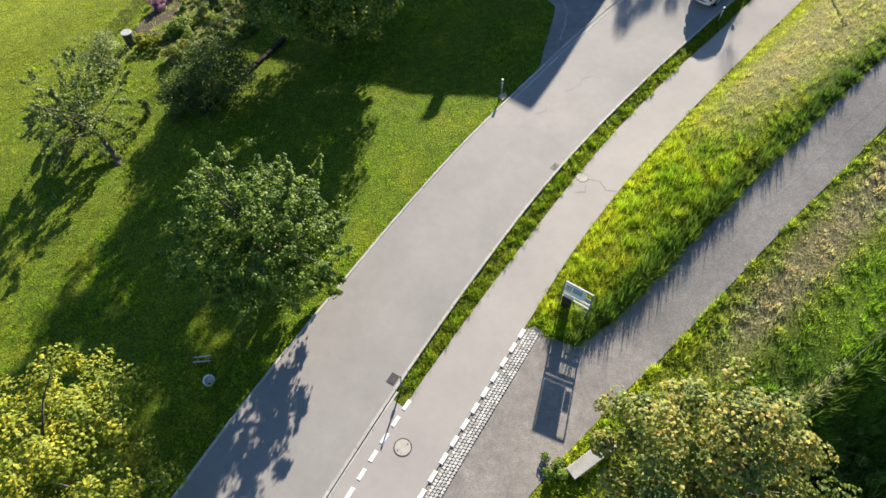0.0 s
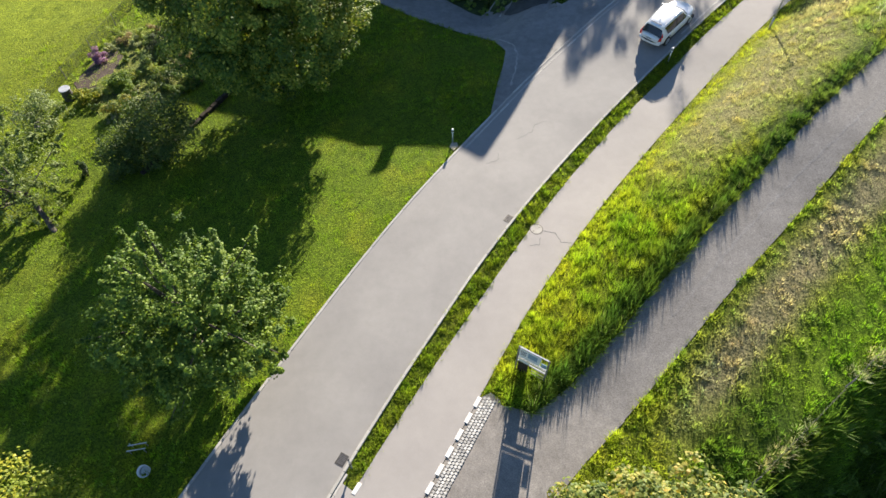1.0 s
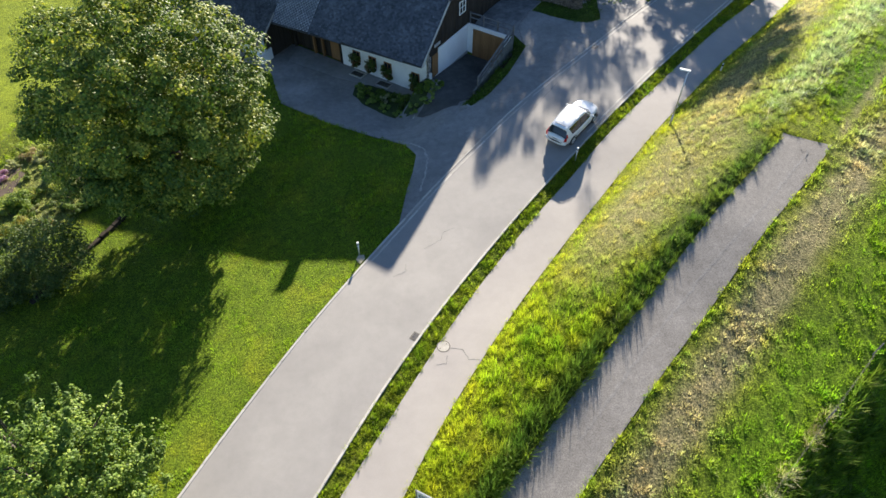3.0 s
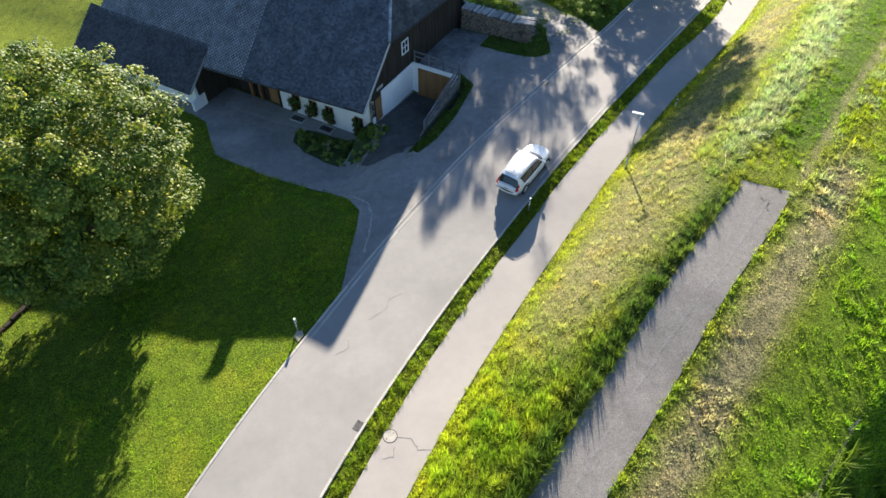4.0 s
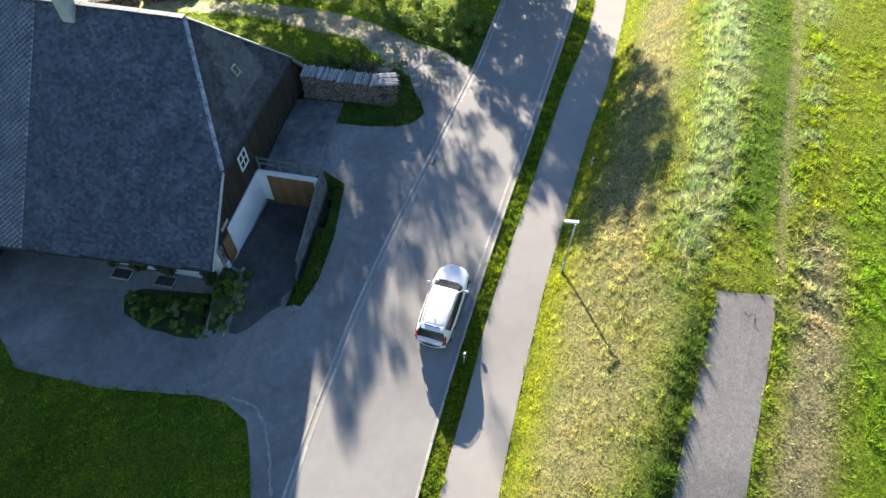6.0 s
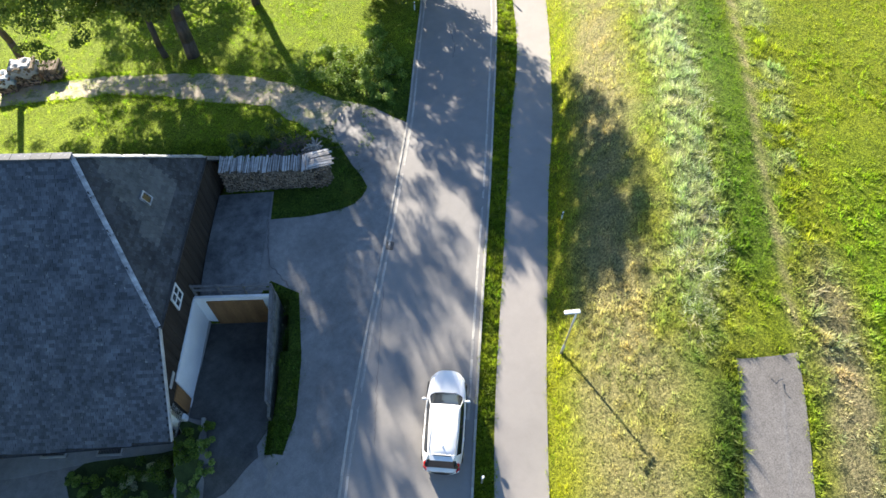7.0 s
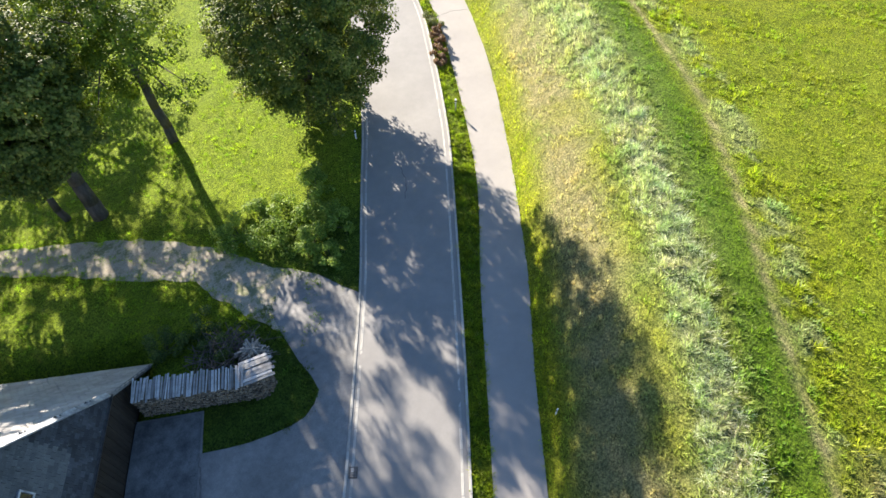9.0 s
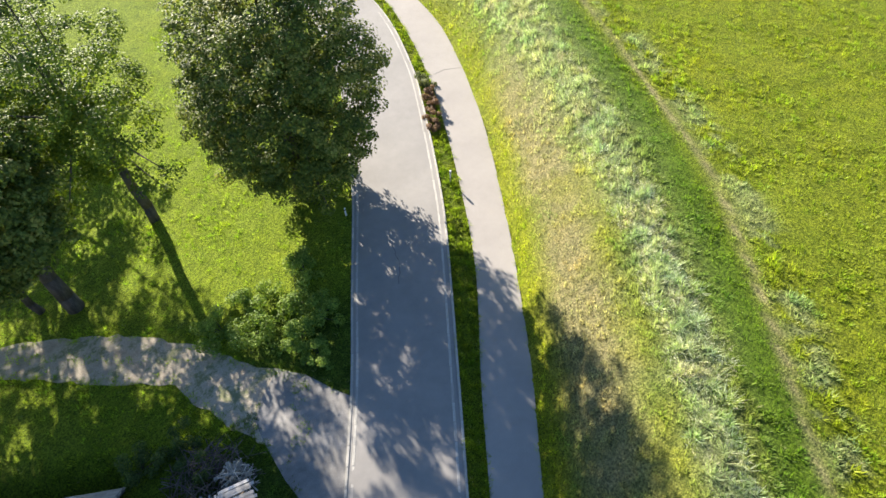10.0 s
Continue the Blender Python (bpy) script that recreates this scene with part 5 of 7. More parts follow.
plank_door(-10.9, 6, 0.17, -1.1, M_BROWNWOOD, "reddish plank door under the eave")
plank_door(-14.4, 10, 0.2, -0.9, M_DARKWOOD, "dark plank barn door")
for px_ in (-9.55, -11.6, -12.6, -14.9):
    bm = B()
    box(bm, px_ - 0.08, px_ + 0.08, FY - 0.05, FY + 0.2, -3.2, 1.5)
    part("post", bm, M_BROWNWOOD if px_ < -11 and px_ > -13 else M_DARKWOOD, house, "timber post", bevel=0.01)
bm = B()
for px_ in np.arange(-14.6, -0.6, 0.85):
    prism(bm, [(px_, FY, roof_z(FY) - 0.36), (px_, EAVE_F + 0.1, roof_z(EAVE_F + 0.1) - 0.36), (px_, EAVE_F + 0.1, roof_z(EAVE_F + 0.1) - 0.25), (px_, FY, roof_z(FY) - 0.25)], (0.1, 0, 0))
part("rafters", bm, M_DARKWOOD, house, "dark rafter ends")


def gable_window():
    m = Matrix.Translation((GX + 0.06, 2.5, 2.68))
    fr = B()
    for a, b, c, d in ((-0.47, -0.38, -0.55, 0.55), (0.38, 0.47, -0.55, 0.55), (-0.38, 0.38, 0.46, 0.55), (-0.38, 0.38, -0.55, -0.46), (-0.03, 0.03, -0.46, 0.46), (-0.38, -0.03, -0.02, 0.03), (0.03, 0.38, -0.02, 0.03)):
        box(fr, -0.02, 0.05, a, b, c, d)
    top = part("window", fr, M_WHITE, house, "white gable window with glazing bars", m=m)
    for y0, z0 in ((-0.38, -0.46), (0.03, -0.46), (-0.38, 0.03), (0.03, 0.03)):
        bm = B()
        box(bm, 0.0, 0.012, y0, y0 + 0.35, z0, z0 + (0.44 if z0 < 0 else 0.43))
        part("pane", bm, M_GLASS, top)


gable_window()


def on_roof(frm, cx, cy):
    o, ex, ey, n = frm
    n = n if n.z > 0 else -n
    p = o + ex * cx + ey * cy
    m = Matrix((ex, ey, n)).transposed().to_4x4()
    return Matrix.Translation(p) @ m


def skylight(frm, cx, cy, w, h, glass=True):
    m = on_roof(frm, cx, cy)
    bm = B()
    for a, b, c, d in ((-w / 2, -w / 2 + 0.07, -h / 2, h / 2), (w / 2 - 0.07, w / 2, -h / 2, h / 2), (-w / 2 + 0.07, w / 2 - 0.07, -h / 2, -h / 2 + 0.07), (-w / 2 + 0.07, w / 2 - 0.07, h / 2 - 0.07, h / 2)):
        box(bm, a, b, c, d, 0.0, 0.12)
    top = part("skylight", bm, M_ZINC if glass else M_RAILWOOD, house, "small roof window in a metal frame", m=m)
    bm = B()
    box(bm, -w / 2 + 0.07, w / 2 - 0.07, -h / 2 + 0.07, h / 2 - 0.07, 0.05, 0.08)
    part("pane", bm, M_GLASS if glass else M_ETERNIT, top)


def front_at(x, y):
    return x - FARX, (y - EAVE_L) / math.cos(math.atan(SLOPE))


skylight(F_HIP, 5.63, 2.44, 0.5, 0.6)
for x_, y_ in ((-8.22, -0.78), (-13.35, 2.5), (-13.5, -0.65)):
    skylight(F_FRONT, *front_at(x_, y_), 0.42, 0.55, False)
# chimney on the ridge
bm = B()
box(bm, -9.45, -8.75, 4.7, 5.4, 8.2, 10.4)
chimney = part("chimney", bm, M_CONCRETE, house, "grey rendered chimney", bevel=0.02)
bm = B()
box(bm, -9.55, -8.65, 4.6, 5.5, 10.4, 10.5)
part("cap", bm, M_CONCRETE, chimney, bevel=0.02)

# ---- ramp walls, panel and railing beside the gable ----
ramp_wall = thing("ramp_retaining_wall", HOUSE, "concrete retaining wall round the cellar ramp", "retaining wall")
ramp_wall["kind"] = "structure"
bm = B()
prism(bm, [(3.85, -2.4, -2.2), (3.85, 3.65, -2.6), (3.85, 3.65, 0.85), (3.85, -2.4, -0.85)], (0.15, 0, 0))
part("side_wall", bm, M_OLDWALL, ramp_wall, "mossy old concrete side wall")
bm = B()
box(bm, GX + 0.1, 3.85, 3.4, 3.55, -2.6, 0.85)
part("end_wall", bm, M_STUCCO, ramp_wall, "white capped end wall")
for k in range(14):
    bm = B()
    box(bm, 0.35 + k * 0.21, 0.35 + k * 0.21 + 0.2, 3.33, 3.39, -1.9, 0.55 if k % 2 else 0.552)
    part("plank", bm, M_BROWNWOOD, ramp_wall)


def railing():
    top = thing("ramp_railing", HOUSE, "weathered wooden railing above the cellar ramp", "railing")
    posts = [(-0.1, 3.6, 0.8), (1.2, 3.6, 0.8), (2.5, 3.6, 0.8), (3.95, 3.55, 0.8), (3.97, 1.9, 0.25), (3.97, 0.2, -0.25), (3.97, -1.9, -0.85)]
    for x, y, z in posts:
        bm = B()
        box(bm, x - 0.05, x + 0.05, y - 0.05, y + 0.05, z, z + 1.05)
        part("post", bm, M_RAILWOOD, top, bevel=0.008)
    for lift in (0.55, 0.95):
        for a, b in ((posts[0], posts[3]), (posts[3], posts[6])):
            p, q = Vector(a) + Vector((0, 0, lift)), Vector(b) + Vector((0, 0, lift))
            bm = B()
            box(bm, 0, (q - p).length, -0.07, 0.07, -0.03, 0.03)
            part("rail", bm, M_RAILWOOD, top, m=Matrix.Translation(p) @ (q - p).to_track_quat("X", "Z").to_matrix().to_4x4(), bevel=0.008)
    return top


railing()
# cellar light wells in the yard and the bed's edge
for x0 in (-7.9, -5.1):
    top = thing("light_well", HOUSE @ Matrix.Translation((x0 + 0.6, -2.95, -3.12)), "dark cellar light well with a pale concrete rim", "light well")
    bm = B()
    for a, b, c, d in ((-0.65, 0.65, -0.42, -0.32), (-0.65, 0.65, 0.32, 0.42), (-0.65, -0.55, -0.32, 0.32), (0.55, 0.65, -0.32, 0.32)):
        box(bm, a, b, c, d, 0, 0.14)
    part("rim", bm, M_CONCRETE, top, bevel=0.008)
    bm = B()
    for k in range(14):
        box(bm, -0.54 + k * 0.078, -0.52 + k * 0.078, -0.32, 0.32, 0.07, 0.10)
    part("grate", bm, M_IRON, top)
bed_wall = thing("bed_wall", HOUSE, "low concrete edging beside the flower bed", "garden wall")
bm = B()
prism(bm, [(0.55, -2.2, -1.9), (0.55, -6.0, -3.4), (0.55, -6.0, -2.55), (0.55, -2.2, -1.15)], (0.18, 0, 0))
part("edging", bm, M_CONCRETE, bed_wall, bevel=0.01)

# ---- firewood stack ----
def firewood():
    x0, x1, y0, y1 = 0.25, 5.5, 10.8, 12.0
    bz = 0.15
    top = thing("firewood_stack", HOUSE @ Matrix.Translation((0, 0, 0)), "long stack of split firewood under a roof of grey boards", "firewood")
    r = np.random.default_rng(5)
    v, f = [], []
    bm = B()
    cyl(bm, (0, -0.5, 0), (0, 0.5, 0), 1.0, 0.95, 6)
    log_mesh = bpy.data.meshes.new("log")
    bm.to_mesh(log_mesh)
    bm.free()
    log_mesh.materials.append(M_LOGEND)
    for row in range(13):
        zc = bz + 0.08 + row * 0.145
        x = x0 + (row % 2) * 0.08
        while x < x1:
            rad = r.uniform(0.055, 0.085)
            if row >= 6:
                y = y0 + r.uniform(-0.06, 0.06)
                ob = new("log", log_mesh)
                ob.parent = top
                ob.matrix_local = Matrix.Translation((x, (y + y1 - 0.3) / 2, zc)) @ pose(0, 0, 0, 0, float(r.uniform(0, 60)), 0) @ Matrix.Diagonal((rad, y1 - 0.3 - y, rad, 1))
                x += rad * 2.05
                continue
            a = np.linspace(0, 2 * np.pi, 6, endpoint=False) + r.random()
            ring = np.c_[x + np.cos(a) * rad, np.zeros(6), zc + np.sin(a) * rad]
            near, back = ring.copy(), ring.copy()
            near[:, 1], back[:, 1] = y0 + r.uniform(-0.06, 0.06), y1
            k = len(v) * 12
            f += [(k + i, k + (i + 1) % 6, k + 6 + (i + 1) % 6, k + 6 + i) for i in range(6)]
            f += [(k, k + 5, k + 4, k + 1), (k + 1, k + 4, k + 3, k + 2)]
            v.append(np.r_[near, back])
            x += rad * 2.05
    ob = mesh_part("stack_core", np.concatenate(v), f, M_LOGEND, top, "split logs with pale cut ends")
    ob["kind"] = "stuff"
    # the rounded end: logs laid like spokes, layer on layer
    for k in range(12):
        z = bz + 0.09 + k * 0.155
        for m_ in range(10):
            a = math.radians(-86 + m_ * 19 + (k % 2) * 9)
            q = 1.0 + random.uniform(-0.07, 0.06) - 0.012 * k
            bm = B()
            cyl(bm, (5.45 + 0.2 * math.cos(a), 11.45 + 0.2 * math.sin(a), z), (5.45 + q * math.cos(a), 11.45 + 0.72 * q * math.sin(a), z + random.uniform(-0.03, 0.03)), 0.05, random.uniform(0.065, 0.09), 6)
            part("log", bm, M_LOGEND, top)
    x = x0 - 0.05
    while x < 5.2:
        w = random.uniform(0.06, 0.13)
        bm = B()
        box(bm, x, x + w, 10.78 + random.uniform(-0.1, 0.08), 11.85 + random.uniform(-0.12, 0.12), -0.015, 0.02)
        m = Matrix.Translation((0, 0, bz + 2.06 + random.uniform(-0.02, 0.05))) @ Matrix.Translation((x, 11.4, 0)) @ pose(0, 0, 0, random.uniform(-2, 2) + 4, random.uniform(-5, 5), random.uniform(-3, 3)) @ Matrix.Translation((-x, -11.4, 0))
        part("plank", bm, M_GREYWOOD, top, m=m)
        x += w + random.uniform(0.01, 0.07)
    for k in range(8):
        bm = B()
        box(bm, 5.15, 6.6 + random.uniform(-0.1, 0.1), 10.8 + k * 0.16, 10.94 + k * 0.16, -0.015, 0.02)
        part("plank", bm, M_GREYWOOD, top, m=Matrix.Translation((0, 0, bz + 2.02 + random.uniform(-0.03, 0.03))) @ Matrix.Translation((5.2, 11.4, 0)) @ pose(0, 0, 0, 0, random.uniform(-1, 1), 14 + random.uniform(-2.5, 2.5)) @ Matrix.Translation((-5.2, -11.4, 0)))
    return top


firewood()


def brush_pile(x, y, rad, n, high, name, label, seed, mat=None, thick=1.0):
    """A heap of dry twigs."""
    r = np.random.default_rng(seed)
    top = thing(name, Matrix.Translation((x, y, hgt(x, y))), label, "brushwood")
    bm = B()
    for _ in range(n):
        a, q = r.uniform(0, 6.28), rad * math.sqrt(r.random())
        p = Vector((q * math.cos(a), q * math.sin(a), high * (1 - (q / rad) ** 2) * r.uniform(0.2, 1.0)))
        t = Vector(r.normal(0, 1, 3)) * (1, 1, 0.3)[0]
        t.z *= 0.3
        t = t.normalized() * r.uniform(0.3, 0.9) / thick ** 0.7
        cyl(bm, p - t, p + t, r.uniform(0.01, 0.035) * thick, 0.008 * thick, 5)
    part("twig_tangle", bm, mat or M_BRUSH, top)
    return top


p_ = HOUSE @ Vector((4.2, 13.0, 0))
brush_pile(p_.x, p_.y, 2.0, 260, 1.0, "brushwood_heap", "heap of dry twigs behind the firewood", 3)
p_ = HOUSE @ Vector((5.3, 12.9, 0))
brush_pile(p_.x, p_.y, 0.75, 120, 1.9, "brushwood_heap", "grey tangle of roots and branches", 4, M_ROOT, 2.2)


# ---- street furniture ----
def street_lamp(x, y, z):
    top = thing("street_lamp", Matrix.Translation((x, y, z)), "grey steel street lamp with a flat head", "street lamp")
    bm = B()
    cyl(bm, (0, 0, -0.3), (0, 0, 0.9), 0.075, 0.07, 12)
    cyl(bm, (0, 0, 0.9), (0, 0, 4.15), 0.05, 0.04, 12)
    part("pole", bm, M_GALV, top, smooth=True)
    bm = B()
    cyl(bm, (0, 0, 4.1), (0.12, 0.04, 4.3), 0.035, 0.03, 10)
    part("arm", bm, M_GALV, top)
    bm = B()
    box(bm, -0.36, 0.36, -0.1, 0.1, -0.035, 0.045)
    head = part("head", bm, M_LAMPGREY, top, "pale flat lamp head", bevel=0.03, m=Matrix.Translation((-0.16, 0.13, 4.34)) @ pose(0, 0, 0, 0, -4, -38))
    bm = B()
    box(bm, -0.3, 0.18, -0.075, 0.075, -0.05, -0.036)
    part("diffuser", bm, M_WHITE, head)
    return top


street_lamp(25.15, 39.5, hgt(25.15, 39.5))


def marker(x, y, tall, label):
    """A slim road marker post with a white cap and a reflector band."""
    z = hgt(x, y)
    top = thing("marker_post", Matrix.Translation((x, y, z)), label, "marker post", "marker posts along the road")
    bm = B()
    cyl(bm, (0, 0, -0.2), (0, 0, tall - 0.28), 0.045, 0.04, 10)
    part("post", bm, M_GALV, top, smooth=True)
    bm = B()
    cyl(bm, (0, 0, tall - 0.28), (0, 0, tall), 0.075, 0.07, 10)
    part("cap", bm, M_WHITE, top, "white cap", bevel=0.01)
    bm = B()
    cyl(bm, (0, 0, tall - 0.19), (0, 0, tall - 0.11), 0.079, 0.077, 10)
    part("band", bm, M_BLACK, top)
    return top


marker(3.2, 31.55, 1.15, "slim marker post with a white cap on the lawn edge")
marker(18.13, 37.85, 1.1, "slim marker post with a white cap in the verge")
marker(45.1, 63.05, 1.1, "slim marker post with a white cap in the verge")
bm = B()


def sign_pole(x, y):
    z = hgt(x, y)
    top = thing("sign_pole", Matrix.Translation((x, y, z)), "grey metal pole in the end of the verge", "pole")
    bm = B()
    cyl(bm, (0, 0, -0.2), (0, 0, 1.12), 0.04, 0.035, 10)
    part("post", bm, M_GALV, top, smooth=True)
    bm = B()
    cyl(bm, (0, 0, 0.5), (0, 0, 0.62), 0.065, 0.065, 10)
    part("clamp", bm, M_IRON, top)
    bm = B()
    cyl(bm, (0, 0, 1.12), (0, 0, 1.16), 0.045, 0.03, 10)
    part("cap", bm, M_BLACK, top)


sign_pole(-2.25, 12.1)


def info_board():
    """A wooden notice board on two posts, printed panel above, a smaller one below."""
    a, b = Vector((5.22, 16.2, 0)), Vector((6.38, 15.42, 0))
    mid = (a + b) / 2
    ang = math.degrees(math.atan2(b.y - a.y, b.x - a.x))
    z = hgt(mid.x, mid.y)
    top = thing("information_board", Matrix.Translation((mid.x, mid.y, z)) @ pose(0, 0, 0, 0, 0, ang), "information board on two posts at the lane mouth", "sign")
    h = 2.25
    for x in (-0.72, 0.72):
        bm = B()
        box(bm, x - 0.03, x + 0.03, -0.03, 0.03, -0.3, h)
        part("post", bm, M_RAILWOOD, top, bevel=0.008)
    for zz in (h - 0.03, h - 0.95, h - 1.05, h - 1.3):
        bm = B()
        box(bm, -0.68, 0.68, -0.03, 0.03, zz - 0.03, zz + 0.03)
        part("rail", bm, M_GALV, top)
    bm = B()
    box(bm, -0.66, 0.36, -0.025, 0.0, h - 0.9, h - 0.07)
    pan = part("panel", bm, M_PRINT, top, "pale printed panel with a blue picture")
    bm = B()
    box(bm, -0.25, 0.2, -0.03, -0.026, h - 0.62, h - 0.2)
    part("picture", bm, M_BLUE, pan)
    bm = B()
    for k in range(4):
        box(bm, -0.6, -0.32 - 0.03 * (k % 2), -0.03, -0.026, h - 0.3 - 0.11 * k, h - 0.26 - 0.11 * k)
    part("text_bars", bm, M_BLACK, pan)
    bm = B()
    box(bm, -0.62, -0.1, -0.025, 0.0, h - 1.27, h - 1.08)
    part("panel", bm, M_PRINT, top, "small pale panel")
    bm = B()
    box(bm, 0.4, 0.66, -0.025, 0.0, h - 0.85, h - 0.5)
    part("panel", bm, M_BLUE, top, "small blue panel")
    # a plain wooden ladder of thin battens below
    for k in range(3):
        bm = B()
        box(bm, 0.05, 0.68, -0.012, 0.012, 0.25 + 0.28 * k, 0.275 + 0.28 * k)
        part("batten", bm, M_GREYWOOD, top)
    bm = B()
    box(bm, -0.62, -0.15, -0.03, 0.03, -0.2, h - 1.3)
    part("base_panel", bm, M_DARKWOOD, top, "narrow dark board below the panel")
    return top


info_board()


def manhole(s, d, r, label):
    p = at_sd(s, d, 0.062)
    top = thing("manhole_cover", Matrix.Translation(p), label, "manhole cover")
    bm = B()
    cyl(bm, (0, 0, -0.04), (0, 0, 0.008), r, r, 28)
    part("ring", bm, M_IRON, top)
    bm = B()
    cyl(bm, (0, 0, -0.02), (0, 0, 0.014), r * 0.88, r * 0.87, 28)
    disc = part("disc", bm, M_COVER, top, "pale concrete infill")
    bm = B()
    for a in (0.6, 3.7):
        cyl(bm, (r * 0.62 * math.cos(a), r * 0.62 * math.sin(a), 0.01), (r * 0.62 * math.cos(a), r * 0.62 * math.sin(a), 0.018), 0.035, 0.03, 8)
    part("lifting_holes", bm, M_IRON, disc)


manhole(6.22, -7.31, 0.40, "round manhole cover with a pale concrete infill")
manhole(23.95, -8.75, 0.36, "round manhole cover at the edge of the footpath")


def drain(s, d):
    p, q = at_sd(s, d, 0.052), at_sd(s + 0.4, d + 0.4 * float(RE(s + 1) - RE(s)), 0.052)
    top = thing("road_drain", Matrix.Translation(p) @ (q - p).to_track_quat("X", "Z").to_matrix().to_4x4(), "cast iron road drain beside the kerb", "drain", "road drains")
    bm = B()
    for a, b, c, e in ((-0.26, 0.26, -0.2, -0.16), (-0.26, 0.26, 0.16, 0.2), (-0.26, -0.22, -0.16, 0.16), (0.22, 0.26, -0.16, 0.16)):
        box(bm, a, b, c, e, -0.05, 0.012)
    part("frame", bm, M_IRON, top)
    bm = B()
    for k in range(7):
        box(bm, -0.21 + k * 0.063, -0.18 + k * 0.063, -0.16, 0.16, -0.03, 0.008)
    part("grate", bm, M_IRON, top)
    # black slab under the bars stands in for the unlit pit
    bm = B()
    box(bm, -0.215, 0.215, -0.155, 0.155, -0.06, -0.035)
    part("pit_shade", bm, M_BLACK, top)


drain(8.35, -9.62)
drain(23.74, -10.38)
drain(54.0, -11.75)

# concrete block with a bench slab at the lane mouth
def stone_block():
    a, b = at_sd(9.5, -1.0), at_sd(11.5, -0.3)
    z = min(a.z, b.z)
    m = Matrix.Translation((a + b) / 2) @ (b - a).to_track_quat("X", "Z").to_matrix().to_4x4()
    top = thing("stone_bench", m, "pale concrete bench slab beside the hazel", "bench")
    bm = B()
    box(bm, -1.15, 1.15, -0.28, 0.28, 0.36, 0.46)
    part("slab", bm, M_KERB, top, bevel=0.015)
    for x in (-0.85, 0.85):
        bm = B()
        box(bm, x - 0.13, x + 0.13, -0.22, 0.22, -0.3, 0.36)
        part("support", bm, M_CONCRETE, top, bevel=0.015)


stone_block()


def bucket():
    x, y = -11.2, 12.5
    top = thing("bucket", Matrix.Translation((x, y, hgt(x, y))), "white plastic tub lying on the shaded grass", "bucket")
    bm = B()
    bmesh.ops.create_cone(bm, cap_ends=False, segments=18, radius1=0.2, radius2=0.27, depth=0.34, matrix=Matrix.Translation((0, 0, 0.2)) @ pose(0, 0, 0, 18, 10, 0))
    ob = part("shell", bm, M_WHITE, top, smooth=True)
    sol = ob.modifiers.new("thick", "SOLIDIFY")
    sol.thickness = 0.012
    bm = B()
    bmesh.ops.create_cone(bm, cap_ends=True, segments=18, radius1=0.2, radius2=0.2, depth=0.02, matrix=Matrix.Translation((0, 0.05, 0.05)) @ pose(0, 0, 0, 18, 10, 0))
    part("floor", bm, M_WHITE, top)
    x, y = -11.8, 13.4
    top = thing("garden_trestle", Matrix.Translation((x, y, hgt(x, y))), "small grey trestle on the shaded grass", "trestle")
    for k, (p, q) in enumerate((((-0.4, 0, 0.35), (0.4, 0.1, 0.35)), ((-0.4, 0.25, 0.35), (0.4, 0.35, 0.35)))):
        bm = B()
        cyl(bm, p, q, 0.03, 0.03, 8)
        part("rail", bm, M_GALV, top)
    for sx in (-0.35, 0.35):
        for sy in (0.0, 0.3):
            bm = B()
            cyl(bm, (sx, sy + 0.02, -0.1), (sx, sy + 0.03, 0.36), 0.022, 0.022, 8)
            part("leg", bm, M_GALV, top)


bucket()

# ---- garden on the lower slope ----
def shrub(name, x, y, rx, ry, rz, n, size, palette, seed, label, category="shrub", lift=0.5):
    z = hgt(x, y)
    r = np.random.default_rng(seed)
    top = thing(name, Matrix.Translation((x, y, z)), label, category)
    k = max(8, n // 130)
    dirs = r.normal(0, 1, (k, 3))
    dirs /= np.linalg.norm(dirs, axis=1)[:, None]
    cc = dirs * (r.uniform(0.4, 1.0, k) * (1 + r.normal(0, 0.15, k)))[:, None] * (rx, ry, rz) + (0, 0, rz * lift + 0.1)
    cc[:, 2] = np.maximum(cc[:, 2], 0.08)
    v, f, col = leaves(cc, np.full(k, 0.2 * (rx * ry * rz) ** (1 / 3)), n, size, palette, r)
    v[:, 2] = np.maximum(v[:, 2], 0.01)
    mesh_part("foliage", v, f, M_LEAF, top, cover=col)
    bm = B()
    for i in range(min(k, 9)):
        limb(bm, (r.normal(0, 0.08), r.normal(0, 0.08), -0.1), cc[i], 0.035, 0.01, r, 3, 5)
    part("stems", bm, M_BARK, top)
    return top


shrub("elder_shrub", -15.3, 33.8, 2.3, 2.1, 2.3, 9000, 0.16, DARK, 31, "dark elder shrub at the garden edge", lift=0.75)
shrub("elder_shrub", -17.5, 32.6, 1.7, 1.7, 1.6, 5000, 0.15, DARK, 32, "dark elder shrub at the garden edge", lift=0.75)
shrub("flowering_shrub", -23.55, 45.3, 0.9, 0.85, 0.5, 2200, 0.11, [(0.14, 0.08, 0.15), (0.3, 0.16, 0.32), (0.42, 0.26, 0.45)], 33, "rounded shrub full of purple blossom")
shrub("garden_shrub", -20.5, 41.5, 1.3, 1.1, 0.7, 2200, 0.13, CHERRY, 34, "low green garden shrub")
shrub("garden_shrub", -22.8, 40.2, 0.9, 1.2, 0.6, 1600, 0.13, AUTUMN, 35, "low yellowish garden shrub")
shrub("garden_shrub", -18.6, 44.4, 1.5, 1.0, 0.6, 2200, 0.13, WILLOW, 36, "low grey green garden shrub")
